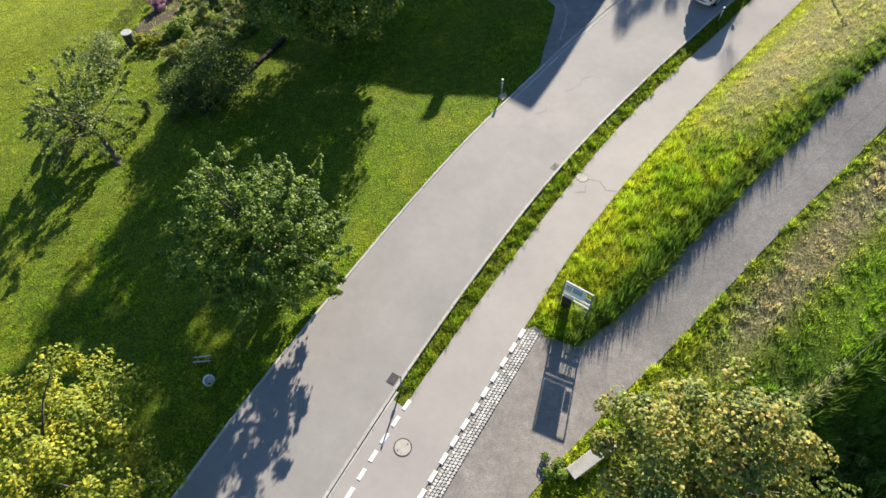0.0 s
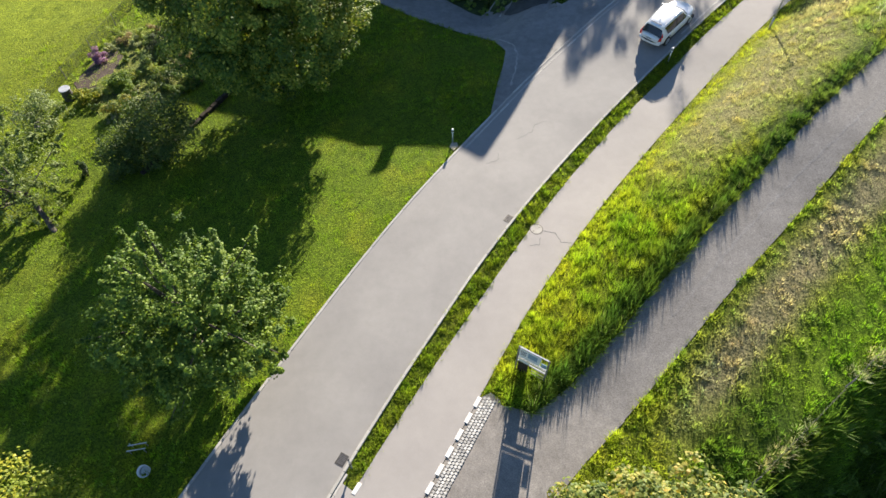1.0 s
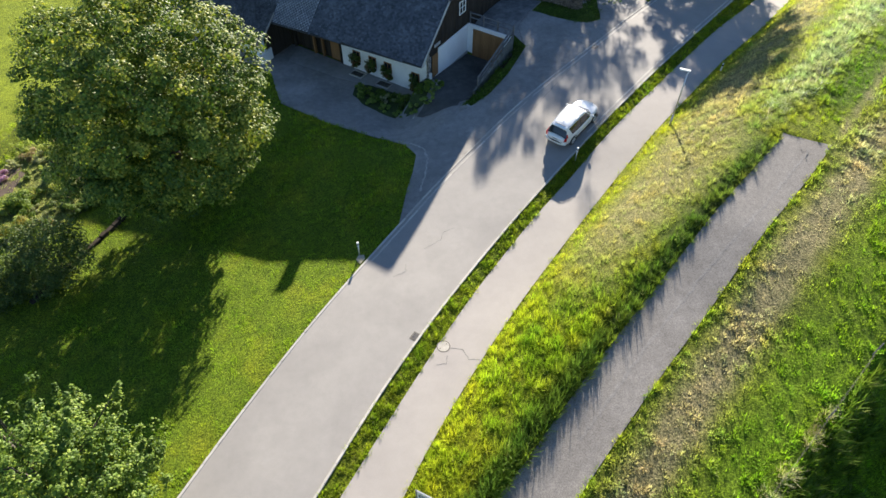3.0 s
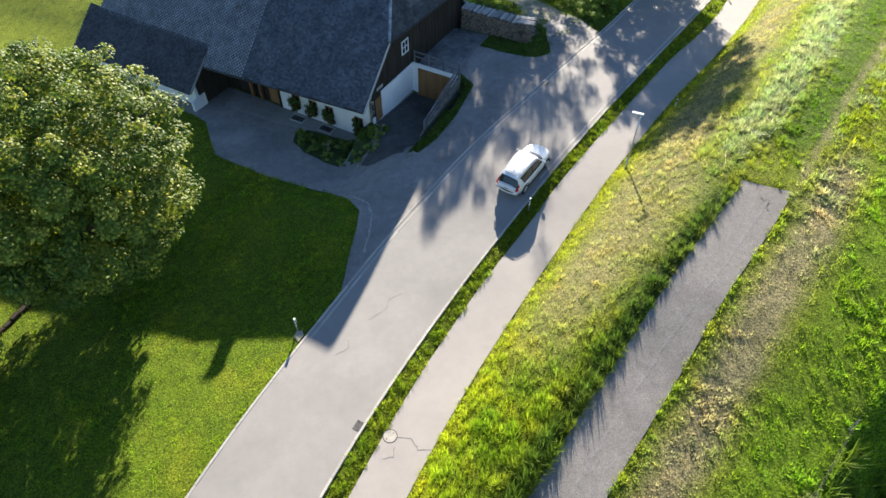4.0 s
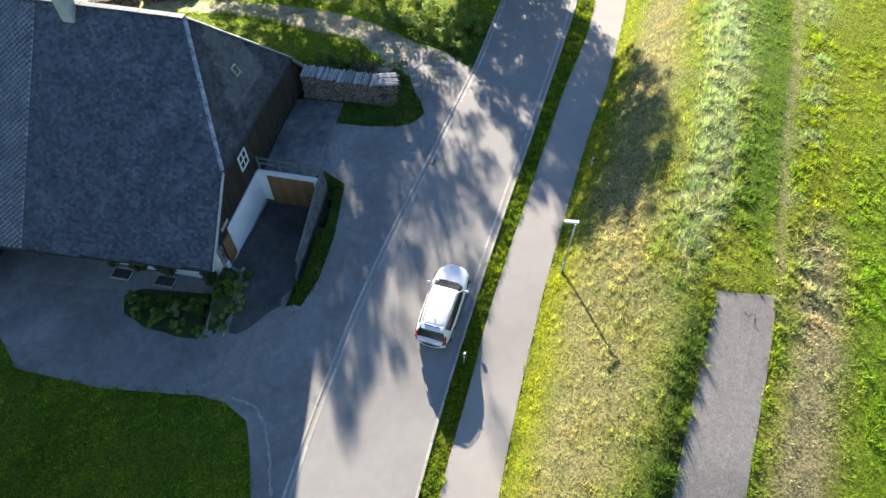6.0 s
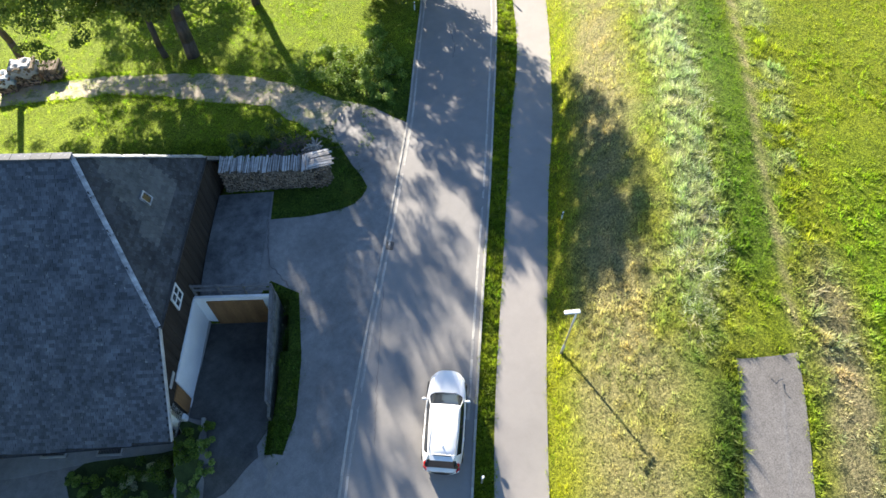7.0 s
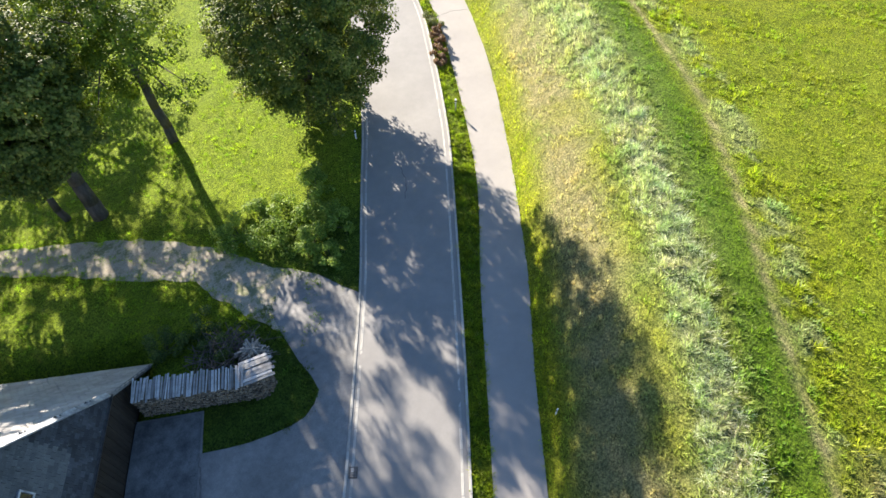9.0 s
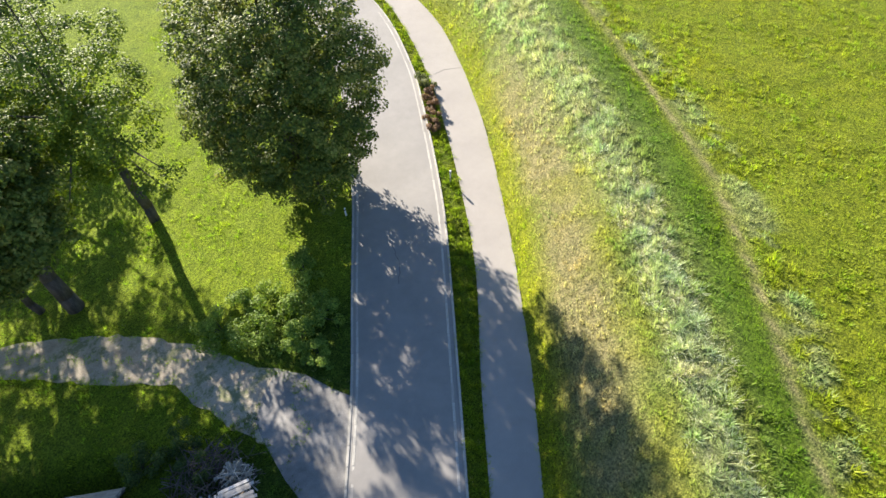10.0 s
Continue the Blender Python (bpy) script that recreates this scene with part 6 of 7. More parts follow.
shrub("garden_shrub", -20.0, 38.6, 1.4, 1.2, 0.7, 2200, 0.13, HAZEL, 37, "low mottled garden shrub")
shrub("garden_shrub", -17.2, 41.0, 1.1, 0.9, 0.9, 1600, 0.13, DARK, 38, "dark rounded garden shrub")
shrub("verge_shrub", *W(88.6, -1.15), 0.8, 0.8, 0.5, 1600, 0.1, [(0.14, 0.17, 0.07), (0.2, 0.22, 0.1)], 39, "grey green clump in the verge")
for k_, (s_, d_) in enumerate(((83.2, -1.62), (84.3, -1.52), (85.4, -1.42), (86.5, -1.3), (87.3, -1.22))):
    shrub("verge_shrub", *W(s_, d_), 0.62, 0.7, 0.5, 1300, 0.1, [(0.13, 0.075, 0.05), (0.22, 0.13, 0.085), (0.28, 0.19, 0.11)], 40 + 100 * k_, "russet flowering clump in the verge")
p_ = HOUSE @ Vector((-3.5, -4.7, 0))
shrub("bed_shrub", p_.x, p_.y, 1.3, 0.8, 0.5, 1500, 0.11, LIME, 41, "low green plants in the flower bed")
p_ = HOUSE @ Vector((-1.3, -4.4, 0))
shrub("bed_shrub", p_.x, p_.y, 0.8, 1.0, 0.55, 1300, 0.11, DARK, 42, "low dark plants in the flower bed")
p_ = HOUSE @ Vector((0.25, -3.4, 0))
shrub("bed_shrub", p_.x, p_.y, 0.45, 1.1, 0.5, 1000, 0.11, LIME, 43, "low green plants along the edging")
for k_, (s_, d_, a_, b_2, c_2) in enumerate(((68.6, -14.6, 1.6, 1.3, 1.2), (69.4, -16.8, 1.5, 1.2, 1.0), (67.6, -12.6, 1.2, 1.0, 1.0), (70.2, -12.6, 1.3, 1.3, 1.1), (71.0, -15.0, 1.3, 1.1, 0.9), (69.0, -11.4, 1.2, 1.2, 1.0), (72.4, -12.0, 1.2, 1.2, 0.9), (66.4, -11.6, 0.9, 0.9, 0.7))):
    shrub("nettle_clump", *W(s_, d_), a_, b_2, c_2, 2400, 0.13, NETTLE, 50 + k_, "tall green weeds beside the track", "weeds")
for k_, (s_, d_, q_) in enumerate(((62.2, -20.5, 1.3), (61.4, -17.6, 1.0), (63.0, -18.8, 1.1), (60.6, -21.6, 1.0))):
    shrub("bramble_clump", *W(s_, d_), q_, q_, 0.6, 1500, 0.12, DARK, 60 + k_, "low brambles behind the firewood", "brambles")
for k_, (s_, d_, q_) in enumerate(((13.0, 7.6, 1.2), (11.0, 5.6, 1.2), (8.0, 0.6, 1.0))):
    shrub("nettle_clump", *W(s_, d_), q_, q_, 0.45, 2000, 0.13, LIME, 70 + k_, "dark rough weeds on the slope", "weeds")
shrub("hedge_plant", *W(9.2, -1.7), 0.8, 0.6, 0.5, 1400, 0.1, LIME, 80, "trimmed green plant beside the bench")


def wire_fence(pts, tall, label, name="wire_fence", mesh=False):
    """Wooden posts with two wires between them."""
    a0 = Vector((*pts[0], hgt(*pts[0])))
    top = thing(name, Matrix.Translation(a0), label, "fence")
    knots = []
    for (x0, y0), (x1, y1) in zip(pts[:-1], pts[1:]):
        n = max(1, int(math.hypot(x1 - x0, y1 - y0) / (2.6 if mesh else 5.5)))
        knots += [(x0 + (x1 - x0) * k / n, y0 + (y1 - y0) * k / n) for k in range(n)]
    knots.append(pts[-1])
    ps = [Vector((x, y, hgt(x, y))) - a0 for x, y in knots]
    for p in ps:
        bm = B()
        cyl(bm, p + Vector((0, 0, -0.3)), p + Vector((0.02, 0.02, tall)), 0.045 if mesh else 0.032, 0.03, 7)
        part("post", bm, M_RAILWOOD, top)
    for h in (np.arange(0.06, tall, 0.1) if mesh else (tall * 0.55, tall - 0.06)):
        for p, q in zip(ps[:-1], ps[1:]):
            bm = B()
            cyl(bm, p + Vector((0, 0, h)), q + Vector((0, 0, h)), 0.0045 if not mesh else 0.011, None, 4)
            part("wire", bm, M_NET if mesh else M_IRON, top)
    if mesh:
        for p, q in zip(ps[:-1], ps[1:]):
            bm = B()
            for k in range(26):
                u = p.lerp(q, k / 26)
                cyl(bm, u + Vector((0, 0, 0.05)), u + Vector((0, 0, tall - 0.02)), 0.011, None, 4)
            part("netting", bm, M_NET, top)["kind"] = "stuff"
    return top


wire_fence([(-26.9, 37.6), (-25.4, 43.2), (-23.6, 50.2), (-22.0, 56.0)], 1.1, "dark green netting fence between garden and field", mesh=True)
wire_fence([W(10.0, 2.9), W(16.7, 5.0), W(22.4, 6.8), W(27.5, 8.4), W(31.5, 9.6)], 0.95, "thin wire fence on the weedy slope")
# low wall of the garden towards the lawn
garden_wall = thing("garden_edging", Matrix(), "low dark timber edging below the garden", "garden edging")
for k_ in range(16):
    t_ = k_ / 15
    x_, y_ = -12.2 - 4.2 * t_, 39.6 - 7.6 * t_
    bm = B()
    box(bm, -0.27, 0.27, -0.15, 0.15, -0.2, 0.3 + random.uniform(-0.08, 0.08))
    part("board", bm, M_DARKWOOD, garden_wall, bevel=0.03, m=Matrix.Translation((x_, y_, hgt(x_, y_))) @ pose(0, 0, 0, 0, 0, 61 + random.uniform(-4, 4)))
shrub("conifer_shrub", -18.9, 45.6, 0.7, 0.7, 1.0, 2600, 0.08, [(0.02, 0.035, 0.012), (0.035, 0.055, 0.018)], 90, "small clipped dark conifer in the garden", lift=0.85)
shrub("conifer_shrub", -20.3, 32.2, 0.5, 0.5, 0.6, 1400, 0.08, [(0.03, 0.06, 0.015), (0.05, 0.09, 0.02)], 91, "small dark bush on the lower meadow", lift=0.8)


def water_tank(x, y):
    """A dark rain barrel with a rim and a pale lid."""
    top = thing("rain_barrel", Matrix.Translation((x, y, hgt(x, y) - 0.03)), "dark rain barrel with a pale lid beside the fence", "barrel")
    bm = B()
    for k in range(6):
        cyl(bm, (0, 0, k * 0.16), (0, 0, k * 0.16 + 0.16), 0.36 + 0.03 * math.sin(k * 0.63), 0.36 + 0.03 * math.sin((k + 1) * 0.63), 20)
    part("barrel", bm, M_IRON, top, smooth=True)
    bm = B()
    cyl(bm, (0, 0, 0.95), (0, 0, 1.0), 0.4, 0.39, 20)
    part("lid", bm, M_TARP, top, "pale grey lid", bevel=0.01)


water_tank(-24.2, 40.6)
bed_g = draped("garden_bed", [(-24.6, 42.5), (-23.4, 46.6), (-21.6, 46.4), (-21.9, 42.5), (-23.2, 40.6)], 0.04, M_SOIL, "dug garden bed with dark soil", "garden bed", 0.7)
del bm


# ---- covered wood stacks on the meadow ----
def wood_pile(x, y, ang, long, deep, high, seed, label, tarp=None):
    """A stack of split logs, some under a crumpled sheet."""
    r = np.random.default_rng(seed)
    top = thing("wood_pile", Matrix.Translation((x, y, hgt(x, y) - 0.05)) @ pose(0, 0, 0, 0, 0, ang), label, "firewood")
    z = 0.1
    while z < high:
        q = -long / 2 + r.uniform(0, 0.1)
        while q < long / 2:
            rad = r.uniform(0.075, 0.13)
            bm = B()
            cyl(bm, (q, -deep / 2 + r.uniform(-0.1, 0.1), z), (q + r.uniform(-0.05, 0.05), deep / 2 + r.uniform(-0.1, 0.1), z + r.uniform(-0.03, 0.03)), rad, rad * 0.92, 6)
            part("log", bm, M_LOGEND, top)
            q += rad * 1.9
        z += 0.2
    if tarp:
        bm = B()
        bmesh.ops.create_grid(bm, x_segments=20, y_segments=16, size=1.0)
        for v in bm.verts:
            x_, y_ = v.co.x, v.co.y
            edge = max(abs(x_), abs(y_))
            drop = max(0.0, (edge - 0.7) / 0.3) ** 1.2 * high * (0.42 + 0.1 * math.sin(5 * x_ + 3 * y_ + seed))
            v.co = (x_ * (long / 2 + 0.16), y_ * (deep / 2 + 0.14), high + 0.12 - drop + 0.07 * math.sin(6 * x_ + seed) * math.cos(5 * y_) + r.normal(0, 0.02))
        ob = part("sheet", bm, tarp, top, "crumpled plastic sheet", smooth=True)
        sol = ob.modifiers.new("thick", "SOLIDIFY")
        sol.thickness = 0.012
    return top


wood_pile(15.3, 80.9, -36, 1.3, 1.1, 1.1, 21, "short dark stack of round logs on the meadow")
wood_pile(13.7, 81.7, -30, 1.7, 1.3, 1.7, 22, "high wood stack under a grey plastic sheet", M_TARP)
wood_pile(12.2, 82.0, -25, 1.2, 1.2, 1.3, 23, "wood stack under a pale blue sheet", M_BLUETARP)
wood_pile(10.3, 82.6, -20, 2.0, 1.3, 1.2, 24, "stack of brown split logs on the meadow")
wood_pile(8.3, 83.2, -20, 1.8, 1.2, 1.0, 25, "stack of brown split logs on the meadow")
# reflector post and small stake on the bank
for x_, y_, h_, l_ in ((38.6, 66.35, 0.75, "white plastic delineator post beside the road"), (31.05, 44.85, 0.7, "short white stake on the shaded bank")):
    t_ = thing("delineator", Matrix.Translation((x_, y_, hgt(x_, y_))), l_, "delineator")
    bm = B()
    box(bm, -0.05, 0.05, -0.03, 0.03, -0.2, h_)
    part("post", bm, M_WHITE, t_, bevel=0.012)
    bm = B()
    box(bm, -0.052, 0.052, -0.033, 0.033, h_ - 0.22, h_ - 0.1)
    part("band", bm, M_BLACK, t_)

# the planted bed at the corner of the house
BEDLEAF = [(0.12, 0.2, 0.035), (0.2, 0.3, 0.06), (0.3, 0.38, 0.1)]
BEDPALE = [(0.2, 0.25, 0.1), (0.34, 0.36, 0.2), (0.5, 0.48, 0.36)]
for k_, (hx_, hy_, a_, c_2, pal_) in enumerate(((-5.9, -4.5, 0.5, 0.4, BEDLEAF), (-4.9, -4.7, 0.6, 0.45, LIME), (-4.0, -5.6, 0.6, 0.3, BEDLEAF), (-3.2, -4.8, 0.55, 0.4, BEDPALE), (-2.5, -5.7, 0.6, 0.3, BEDLEAF), (-1.6, -4.6, 0.75, 0.8, LIME), (-3.9, -4.2, 0.5, 0.35, LIME), (-0.9, -5.8, 0.6, 0.35, BEDLEAF), (0.1, -5.4, 0.6, 0.4, BEDLEAF), (-2.4, -4.3, 0.45, 0.3, BEDPALE), (0.95, -4.6, 0.5, 0.45, BEDLEAF), (1.0, -3.6, 0.5, 0.5, BEDLEAF), (0.95, -2.7, 0.45, 0.4, LIME), (-0.2, -3.9, 0.5, 0.5, LIME), (-5.3, -5.3, 0.5, 0.25, BEDLEAF))):
    p_ = HOUSE @ Vector((hx_, hy_, 0))
    shrub("bed_plant", p_.x, p_.y, a_, a_ * 0.9, c_2, 900, 0.09, pal_, 200 + k_, "pale flowering plant in the flower bed" if pal_ is BEDPALE else "leafy green plant in the flower bed", "plant")

# beds and borders of the garden
r_ = np.random.default_rng(77)
GREYLEAF = [(0.2, 0.24, 0.11), (0.32, 0.36, 0.18), (0.44, 0.45, 0.25)]
HERBLEAF = [(0.2, 0.28, 0.06), (0.32, 0.4, 0.08), (0.48, 0.5, 0.14)]
RUSTY = [(0.16, 0.13, 0.06), (0.28, 0.22, 0.1), (0.36, 0.26, 0.14)]
kinds_ = ((LIME, "leafy green garden plant"), (GREYLEAF, "grey green garden perennial"), (HERBLEAF, "bright yellow green garden plant"), (RUSTY, "faded brown garden perennial"), (MAPLE, "yellow green garden plant"))
done_ = 0
while done_ < 62:
    x_, y_ = r_.uniform(-24.6, -14.4), r_.uniform(36.6, 49.6)
    if not bool(inside(x_, y_, GARDEN)) or bool(inside(x_, y_, [(-24.0, 43.0), (-23.0, 45.6), (-22.2, 45.4), (-22.6, 42.6)])):
        continue
    pal_, l_ = kinds_[int(r_.integers(0, 5))]
    a_ = r_.uniform(0.35, 0.95)
    shrub("garden_plant", x_, y_, a_, a_ * r_.uniform(0.6, 1.1), a_ * r_.uniform(0.35, 0.75), int(900 * a_ + 150), 0.1, pal_, 300 + done_, l_, "plant")
    done_ += 1
for k_, (s_, d_, q_) in enumerate(((17.0, 6.0, 1.1), (18.2, 6.9, 1.2), (16.2, 7.4, 1.3), (19.2, 8.2, 1.2), (20.6, 9.2, 1.2), (17.8, 9.0, 1.3), (15.2, 5.2, 1.0), (22.6, 10.2, 1.2), (19.6, 10.4, 1.3), (21.8, 8.0, 0.9))):
    shrub("nettle_clump", *W(s_, d_ + 0.9), q_ * 1.1, q_ * 0.9, 0.3, 1500, 0.11, LIME, 400 + k_, "dark rough weeds on the slope", "weeds")

# ---- car ----
def loft(bm, rings, closed=True, caps=True):
    rows = [[bm.verts.new(p) for p in ring] for ring in rings]
    n = len(rows[0])
    for a, b in zip(rows[:-1], rows[1:]):
        for i in range(n if closed else n - 1):
            bm.faces.new((a[i], a[(i + 1) % n], b[(i + 1) % n], b[i]))
    if caps and closed:
        bm.faces.new(rows[0][::-1])
        bm.faces.new(rows[-1])
    bmesh.ops.recalc_face_normals(bm, faces=bm.faces)
    return rows


def car():
    s, d = 43.95, -9.62
    p, q = at_sd(s - 1.3, d - 0.22, 0.05), at_sd(s + 1.3, d + 0.22, 0.05)
    m = Matrix.Translation((p + q) / 2) @ (q - p).to_track_quat("X", "Z").to_matrix().to_4x4()
    top = thing("car", m, "white estate car with dark windows driving on the road", "car")

    def curve(*knots):
        a, b = zip(*knots)
        t = np.linspace(a[0] - 0.6, a[-1] + 0.6, 800)
        k = np.exp(-0.5 * (np.arange(-60, 61) * (t[1] - t[0]) / 0.09) ** 2)
        v = np.convolve(np.pad(np.interp(t, a, b), 60, mode="edge"), k / k.sum(), "valid")
        return lambda x: float(np.interp(x, t, v))

    # body: width and deck line along the car
    deck = curve((-2.35, 0.84), (-2.25, 0.93), (-2.0, 0.98), (-1.0, 0.98), (0.6, 0.97), (1.1, 1.03), (1.6, 0.98), (2.0, 0.89), (2.25, 0.78), (2.35, 0.68))
    sill = curve((-2.35, 0.42), (-2.1, 0.31), (-1.6, 0.24), (1.6, 0.24), (2.1, 0.3), (2.35, 0.4))

    def half_width(x):
        n, e = (4.6, 2.36) if x < 0 else (3.3, 2.37)
        return 0.945 * max(0.0, 1 - (abs(x) / e) ** n) ** (1 / n)

    def ring(x):
        w, t, b = half_width(x), deck(x), sill(x)
        half = [(0, b), (0.8 * w, b), (0.95 * w, b + 0.07), (0.99 * w, b + 0.22), (w, 0.62), (0.99 * w, 0.62 + 0.55 * (t - 0.62)), (0.955 * w, t - 0.06), (0.9 * w, t - 0.012), (0.75 * w, t + 0.012), (0.4 * w, t + 0.03), (0, t + 0.036)]
        return [(x, y, z) for y, z in half] + [(x, -y, z) for y, z in half[-2:0:-1]]

    bm = B()
    loft(bm, [ring(x) for x in np.r_[-2.345, -2.32, -2.27, -2.18, np.linspace(-2.05, 2.0, 26), 2.12, 2.22, 2.3, 2.345]])
    part("body", bm, M_PAINT, top, smooth=True)
    # cabin: height and widths of the glass along the car
    crown = curve((-2.3, 0.9), (-2.2, 1.0), (-1.88, 1.54), (-1.6, 1.62), (-0.9, 1.67), (-0.2, 1.68), (0.3, 1.62), (0.5, 1.54), (1.25, 0.98), (1.4, 0.9))
    upper = curve((-2.2, 0.6), (-1.8, 0.6), (-0.8, 0.66), (0.2, 0.67), (0.6, 0.66), (1.25, 0.6))
    lower = curve((-2.2, 0.76), (-1.7, 0.85), (-0.8, 0.88), (0.4, 0.88), (0.9, 0.84), (1.25, 0.74))

    def side(x, f, grow=0.0):
        """A point of the cabin's flank: f runs from the belt line to the roof's edge."""
        t = max(crown(x), 1.0)
        u = f ** 1.25
        return (x, lower(x) + (upper(x) - lower(x)) * u + grow, 0.96 + (t - 0.045 - 0.96) * f)

    def cabin(x):
        t = max(crown(x), 1.0)
        half = [side(x, f)[1:] for f in (0, 0.25, 0.5, 0.75, 0.92, 1.0)] + [(upper(x) * 0.86, t - 0.015), (upper(x) * 0.5, t + 0.008), (0, t + 0.014)]
        return [(x, y, z) for y, z in half] + [(x, -y, z) for y, z in half[-2::-1]]

    bm = B()
    loft(bm, [cabin(x) for x in np.linspace(-2.2, 1.25, 36)], closed=False)
    part("glasshouse", bm, M_GLASS, top, "dark tinted windows", smooth=True)
    bm = B()
    rows = []
    for x in np.linspace(-1.93, 0.5, 22):
        t, w = crown(x), upper(x)
        half = [(side(x, 0.9)[1] + 0.012, side(x, 0.9)[2]), (w + 0.012, t - 0.04), (w * 0.86, t - 0.002), (w * 0.5, t + 0.02), (0, t + 0.027)]
        rows.append([(x, y, z) for y, z in half] + [(x, -y, z) for y, z in half[-2::-1]])
    loft(bm, rows, closed=False)
    roof = part("roof", bm, M_PAINT, top, "white roof skin", smooth=True)
    roof.modifiers.new("thick", "SOLIDIFY").thickness = 0.02

    def panel(name, rear, front, f0, f1, mat, sy, label="", grow=0.01, smooth=True):
        """A skin over the flank between two slanting edges."""
        bm = B()
        rows_ = []
        for f in np.linspace(f0, f1, 7):
            k = (f - f0) / (f1 - f0)
            a, b = rear[0] + (rear[1] - rear[0]) * k, front[0] + (front[1] - front[0]) * k
            rows_.append([Vector(side(x, f, grow)) * Vector((1, 1, 1)) if sy > 0 else Vector((x, -side(x, f, grow)[1], side(x, f)[2])) for x in np.linspace(a, b, 6)])
        loft(bm, rows_, closed=False)
        ob = part(name, bm, mat, top, label, smooth=smooth)
        ob.modifiers.new("thick", "SOLIDIFY").thickness = 0.012

    for sy in (-1, 1):
        panel("pillar", (-2.17, -1.92), (-1.5, -1.74), 0.02, 0.97, M_PAINT, sy, "white rear pillar")
        panel("pillar", (-0.44, -0.46), (-0.36, -0.38), 0.02, 0.97, M_BLACK, sy, "black door pillar", 0.006)
        panel("pillar", (1.02, 0.4), (1.2, 0.5), 0.03, 0.95, M_PAINT, sy, "white windscreen pillar")
        bm = B()
        cyl(bm, (-1.72, 0.58 * sy, crown(-1.72) + 0.03), (-0.7, 0.62 * sy, crown(-0.7) + 0.04), 0.016, 0.016, 8)
        cyl(bm, (-0.7, 0.62 * sy, crown(-0.7) + 0.04), (0.3, 0.61 * sy, crown(0.3) + 0.03), 0.016, 0.016, 8)
        part("roof_rail", bm, M_GALV, top)
        bm = B()
        bmesh.ops.create_uvsphere(bm, u_segments=12, v_segments=8, radius=0.1, matrix=Matrix.Translation((0.82, 1.03 * sy, 1.05)) @ Matrix.Diagonal((0.75, 1.2, 0.75, 1)))
        cyl(bm, (0.84, 0.86 * sy, 0.99), (0.82, 1.0 * sy, 1.02), 0.03, 0.03, 8)
        part("mirror", bm, M_PAINT, top, smooth=True)
        # tall tail lamps up the rear pillars
        panel("tail_lamp", (-2.18, -2.03), (-1.99, -1.94), 0.02, 0.62, M_TAIL, sy, "red tail lamp", 0.02)
        bm = B()
        prism(bm, [(-2.3, 0.66 * sy, 0.74), (-2.16, 0.80 * sy, 0.76), (-2.13, 0.79 * sy, 0.98), (-2.22, 0.68 * sy, 0.98)], (-0.02, 0.03 * sy, 0.0))
        part("tail_lamp", bm, M_TAIL, top, "red tail lamp")
        bm = B()
        prism(bm, [(2.16, 0.52 * sy, 0.72), (1.98, 0.75 * sy, 0.74), (1.75, 0.82 * sy, 0.9), (2.02, 0.56 * sy, 0.86)], (0.03, 0.015 * sy, 0.03))
        part("head_lamp", bm, M_HEAD, top, "clear head lamp")
        for x in (-1.38, 1.42):
            bm = B()
            cyl(bm, (x, 0.70 * sy, 0.345), (x, 0.935 * sy, 0.345), 0.355, 0.355, 24)
            wheel = part("wheel", bm, M_BLACK, top, "black tyre", bevel=0.02)
            bm = B()
            cyl(bm, (x, 0.90 * sy, 0.345), (x, 0.945 * sy, 0.345), 0.24, 0.225, 16)
            for k in range(5):
                a = k * 1.2566
                cyl(bm, (x, 0.948 * sy, 0.345), (x + 0.22 * math.cos(a), 0.948 * sy, 0.345 + 0.22 * math.sin(a)), 0.03, 0.022, 6)
            part("rim", bm, M_GALV, wheel, "silver rim")
            bm = B()
            ring_ = [(0.41 * math.cos(a), 0.41 * math.sin(a)) for a in np.linspace(-0.25, math.pi + 0.25, 15)]
            for (xa, za), (xb, zb) in zip(ring_[:-1], ring_[1:]):
                cyl(bm, (x + xa, 0.925 * sy, 0.345 + za), (x + xb, 0.925 * sy, 0.345 + zb), 0.028, 0.028, 6)
            part("wheel_arch", bm, M_BLACK, top, "dark wheel arch lip")
        for x in (-0.95, 0.05):
            bm = B()
            box(bm, x, x + 0.16, 0.925 * sy, 0.955 * sy, 0.82, 0.85)
            part("door_handle", bm, M_PAINT, top)
        bm = B()
        box(bm, -1.0, 1.0, 0.915 * sy, 0.952 * sy, 0.30, 0.42)
        part("sill_trim", bm, M_BLACK, top, bevel=0.01)
    bm = B()
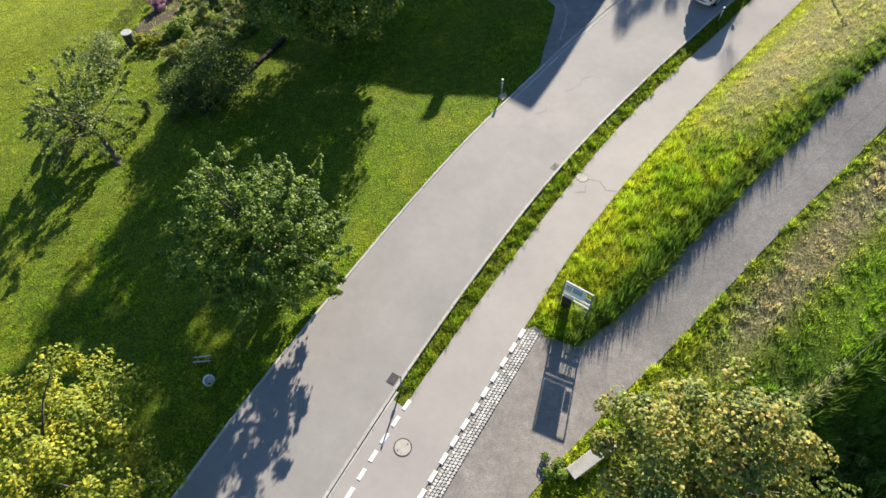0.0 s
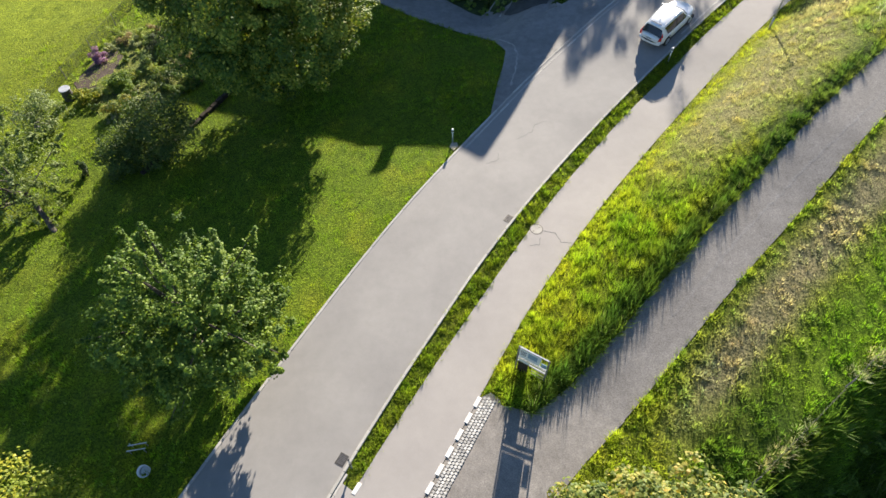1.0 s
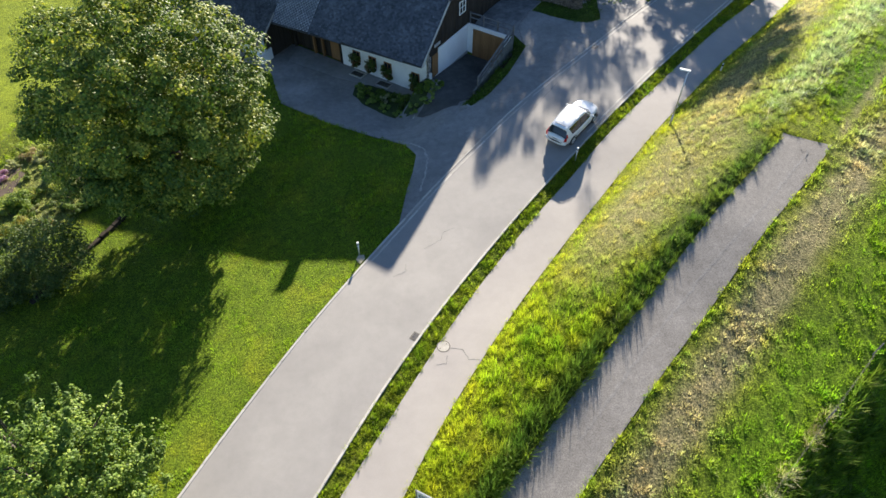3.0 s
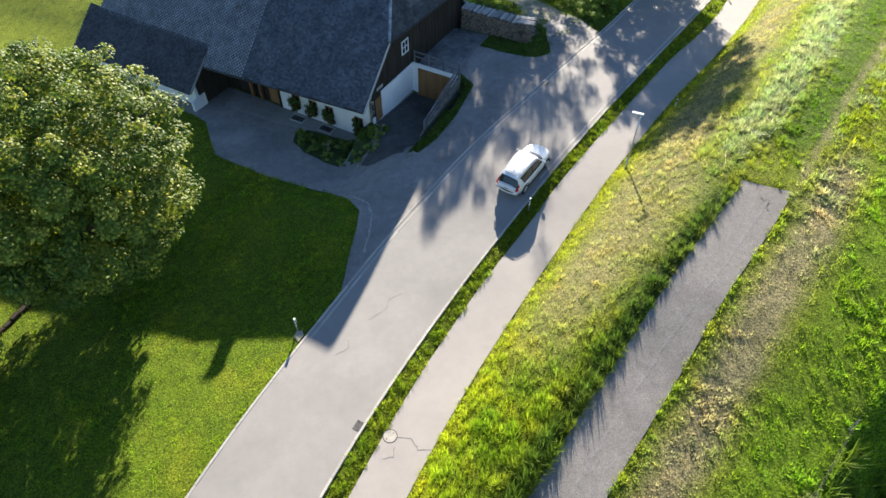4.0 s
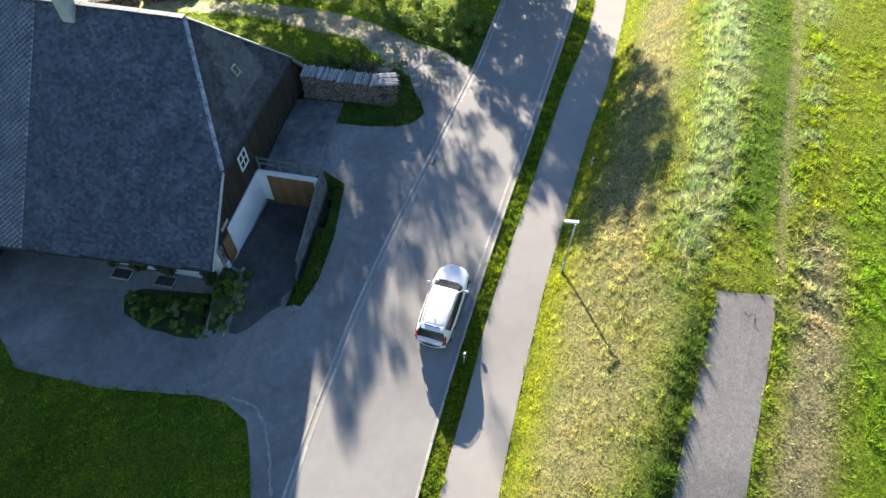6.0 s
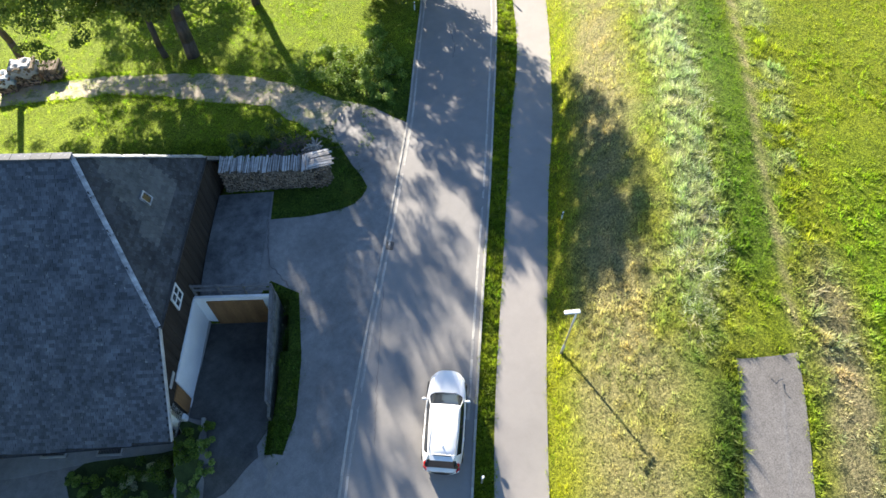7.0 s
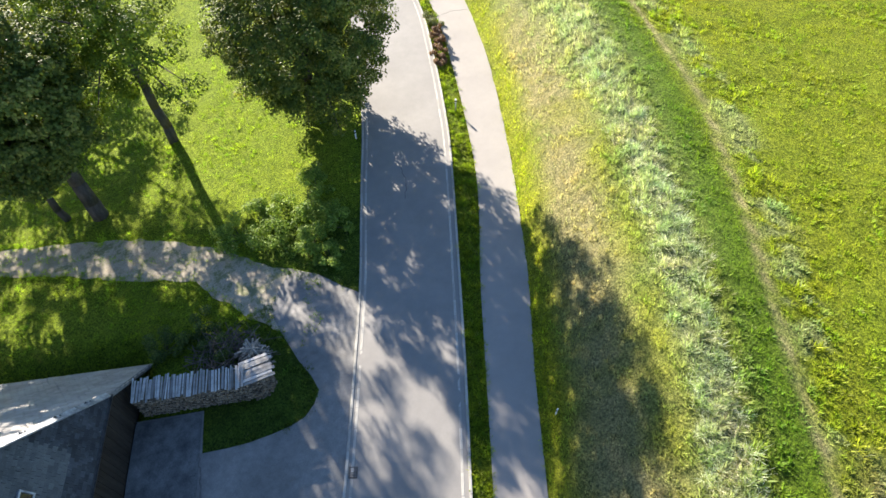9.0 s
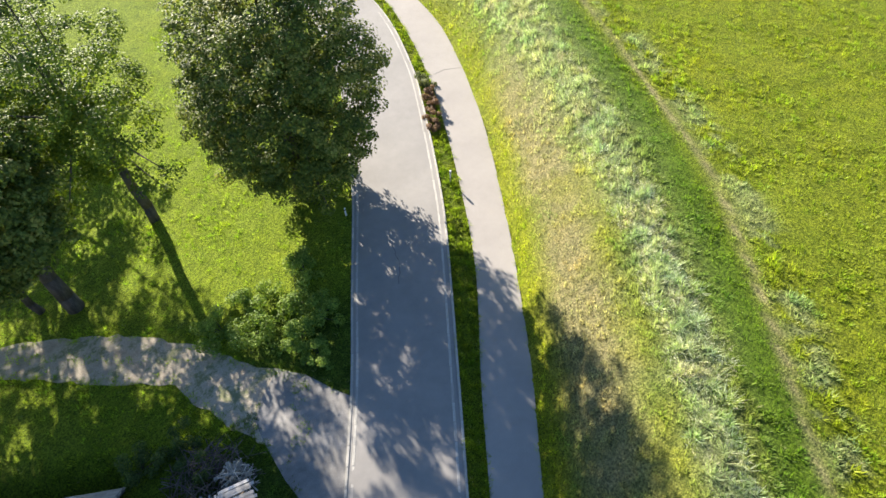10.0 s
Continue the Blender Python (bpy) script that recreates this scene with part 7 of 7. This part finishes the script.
    prism(bm, [(-1.74, -0.56, 1.6), (-1.74, 0.56, 1.6), (-2.0, 0.5, 1.545), (-2.0, -0.5, 1.545)], (0, 0, 0.035))
    part("spoiler", bm, M_PAINT, top, bevel=0.01)
    bm = B()
    box(bm, -1.80, -1.765, -0.4, 0.4, 1.632, 1.652)
    part("brake_lamp", bm, M_BLACK, top, "dark strip above the rear window")
    bm = B()
    prism(bm, [(-1.42, -0.015, 1.655), (-1.28, -0.015, 1.665), (-1.4, -0.015, 1.73)], (0, 0.03, 0))
    part("roof_aerial", bm, M_PAINT, top)
    bm = B()
    rows = []
    for y in np.linspace(-0.8, 0.8, 15):
        x = -2.40 + 0.16 * (abs(y) / 0.8) ** 3
        rows.append([(x + 0.12, y, 0.40), (x + 0.01, y, 0.42), (x, y, 0.56), (x + 0.03, y, 0.63), (x + 0.14, y, 0.65)])
    loft(bm, rows)
    bumper = part("bumper", bm, M_PAINT, top, "white rear bumper", smooth=True)
    bm = B()
    rows = []
    for y in np.linspace(-0.6, 0.6, 11):
        x = -2.42 + 0.12 * (abs(y) / 0.6) ** 3
        rows.append([(x + 0.1, y, 0.655), (x, y, 0.632), (x, y, 0.60), (x + 0.1, y, 0.60)])
    loft(bm, rows)
    part("insert", bm, M_BLACK, bumper, "black bumper insert")
    bm = B()
    box(bm, -2.345, -2.31, -0.26, 0.26, 0.72, 0.83)
    plate = part("number_plate", bm, M_WHITE, top, "pale number plate")
    bm = B()
    box(bm, -2.351, -2.346, -0.18, 0.18, 0.755, 0.795)
    part("bar", bm, M_BLACK, plate)
    bm = B()
    box(bm, 2.25, 2.36, -0.38, 0.38, 0.5, 0.64)
    part("grille", bm, M_BLACK, top, bevel=0.02)
    bm = B()
    cyl(bm, (-2.2, -0.05, 1.05), (-2.08, 0.38, 1.2), 0.012, 0.008, 6)
    part("rear_wiper", bm, M_BLACK, top)
    for y0, y1 in ((-0.5, 0.1), (0.05, 0.6)):
        bm = B()
        cyl(bm, (1.2, y0, 1.03), (1.04, y1, 1.16), 0.012, 0.01, 6)
        part("wiper", bm, M_BLACK, top)


car()
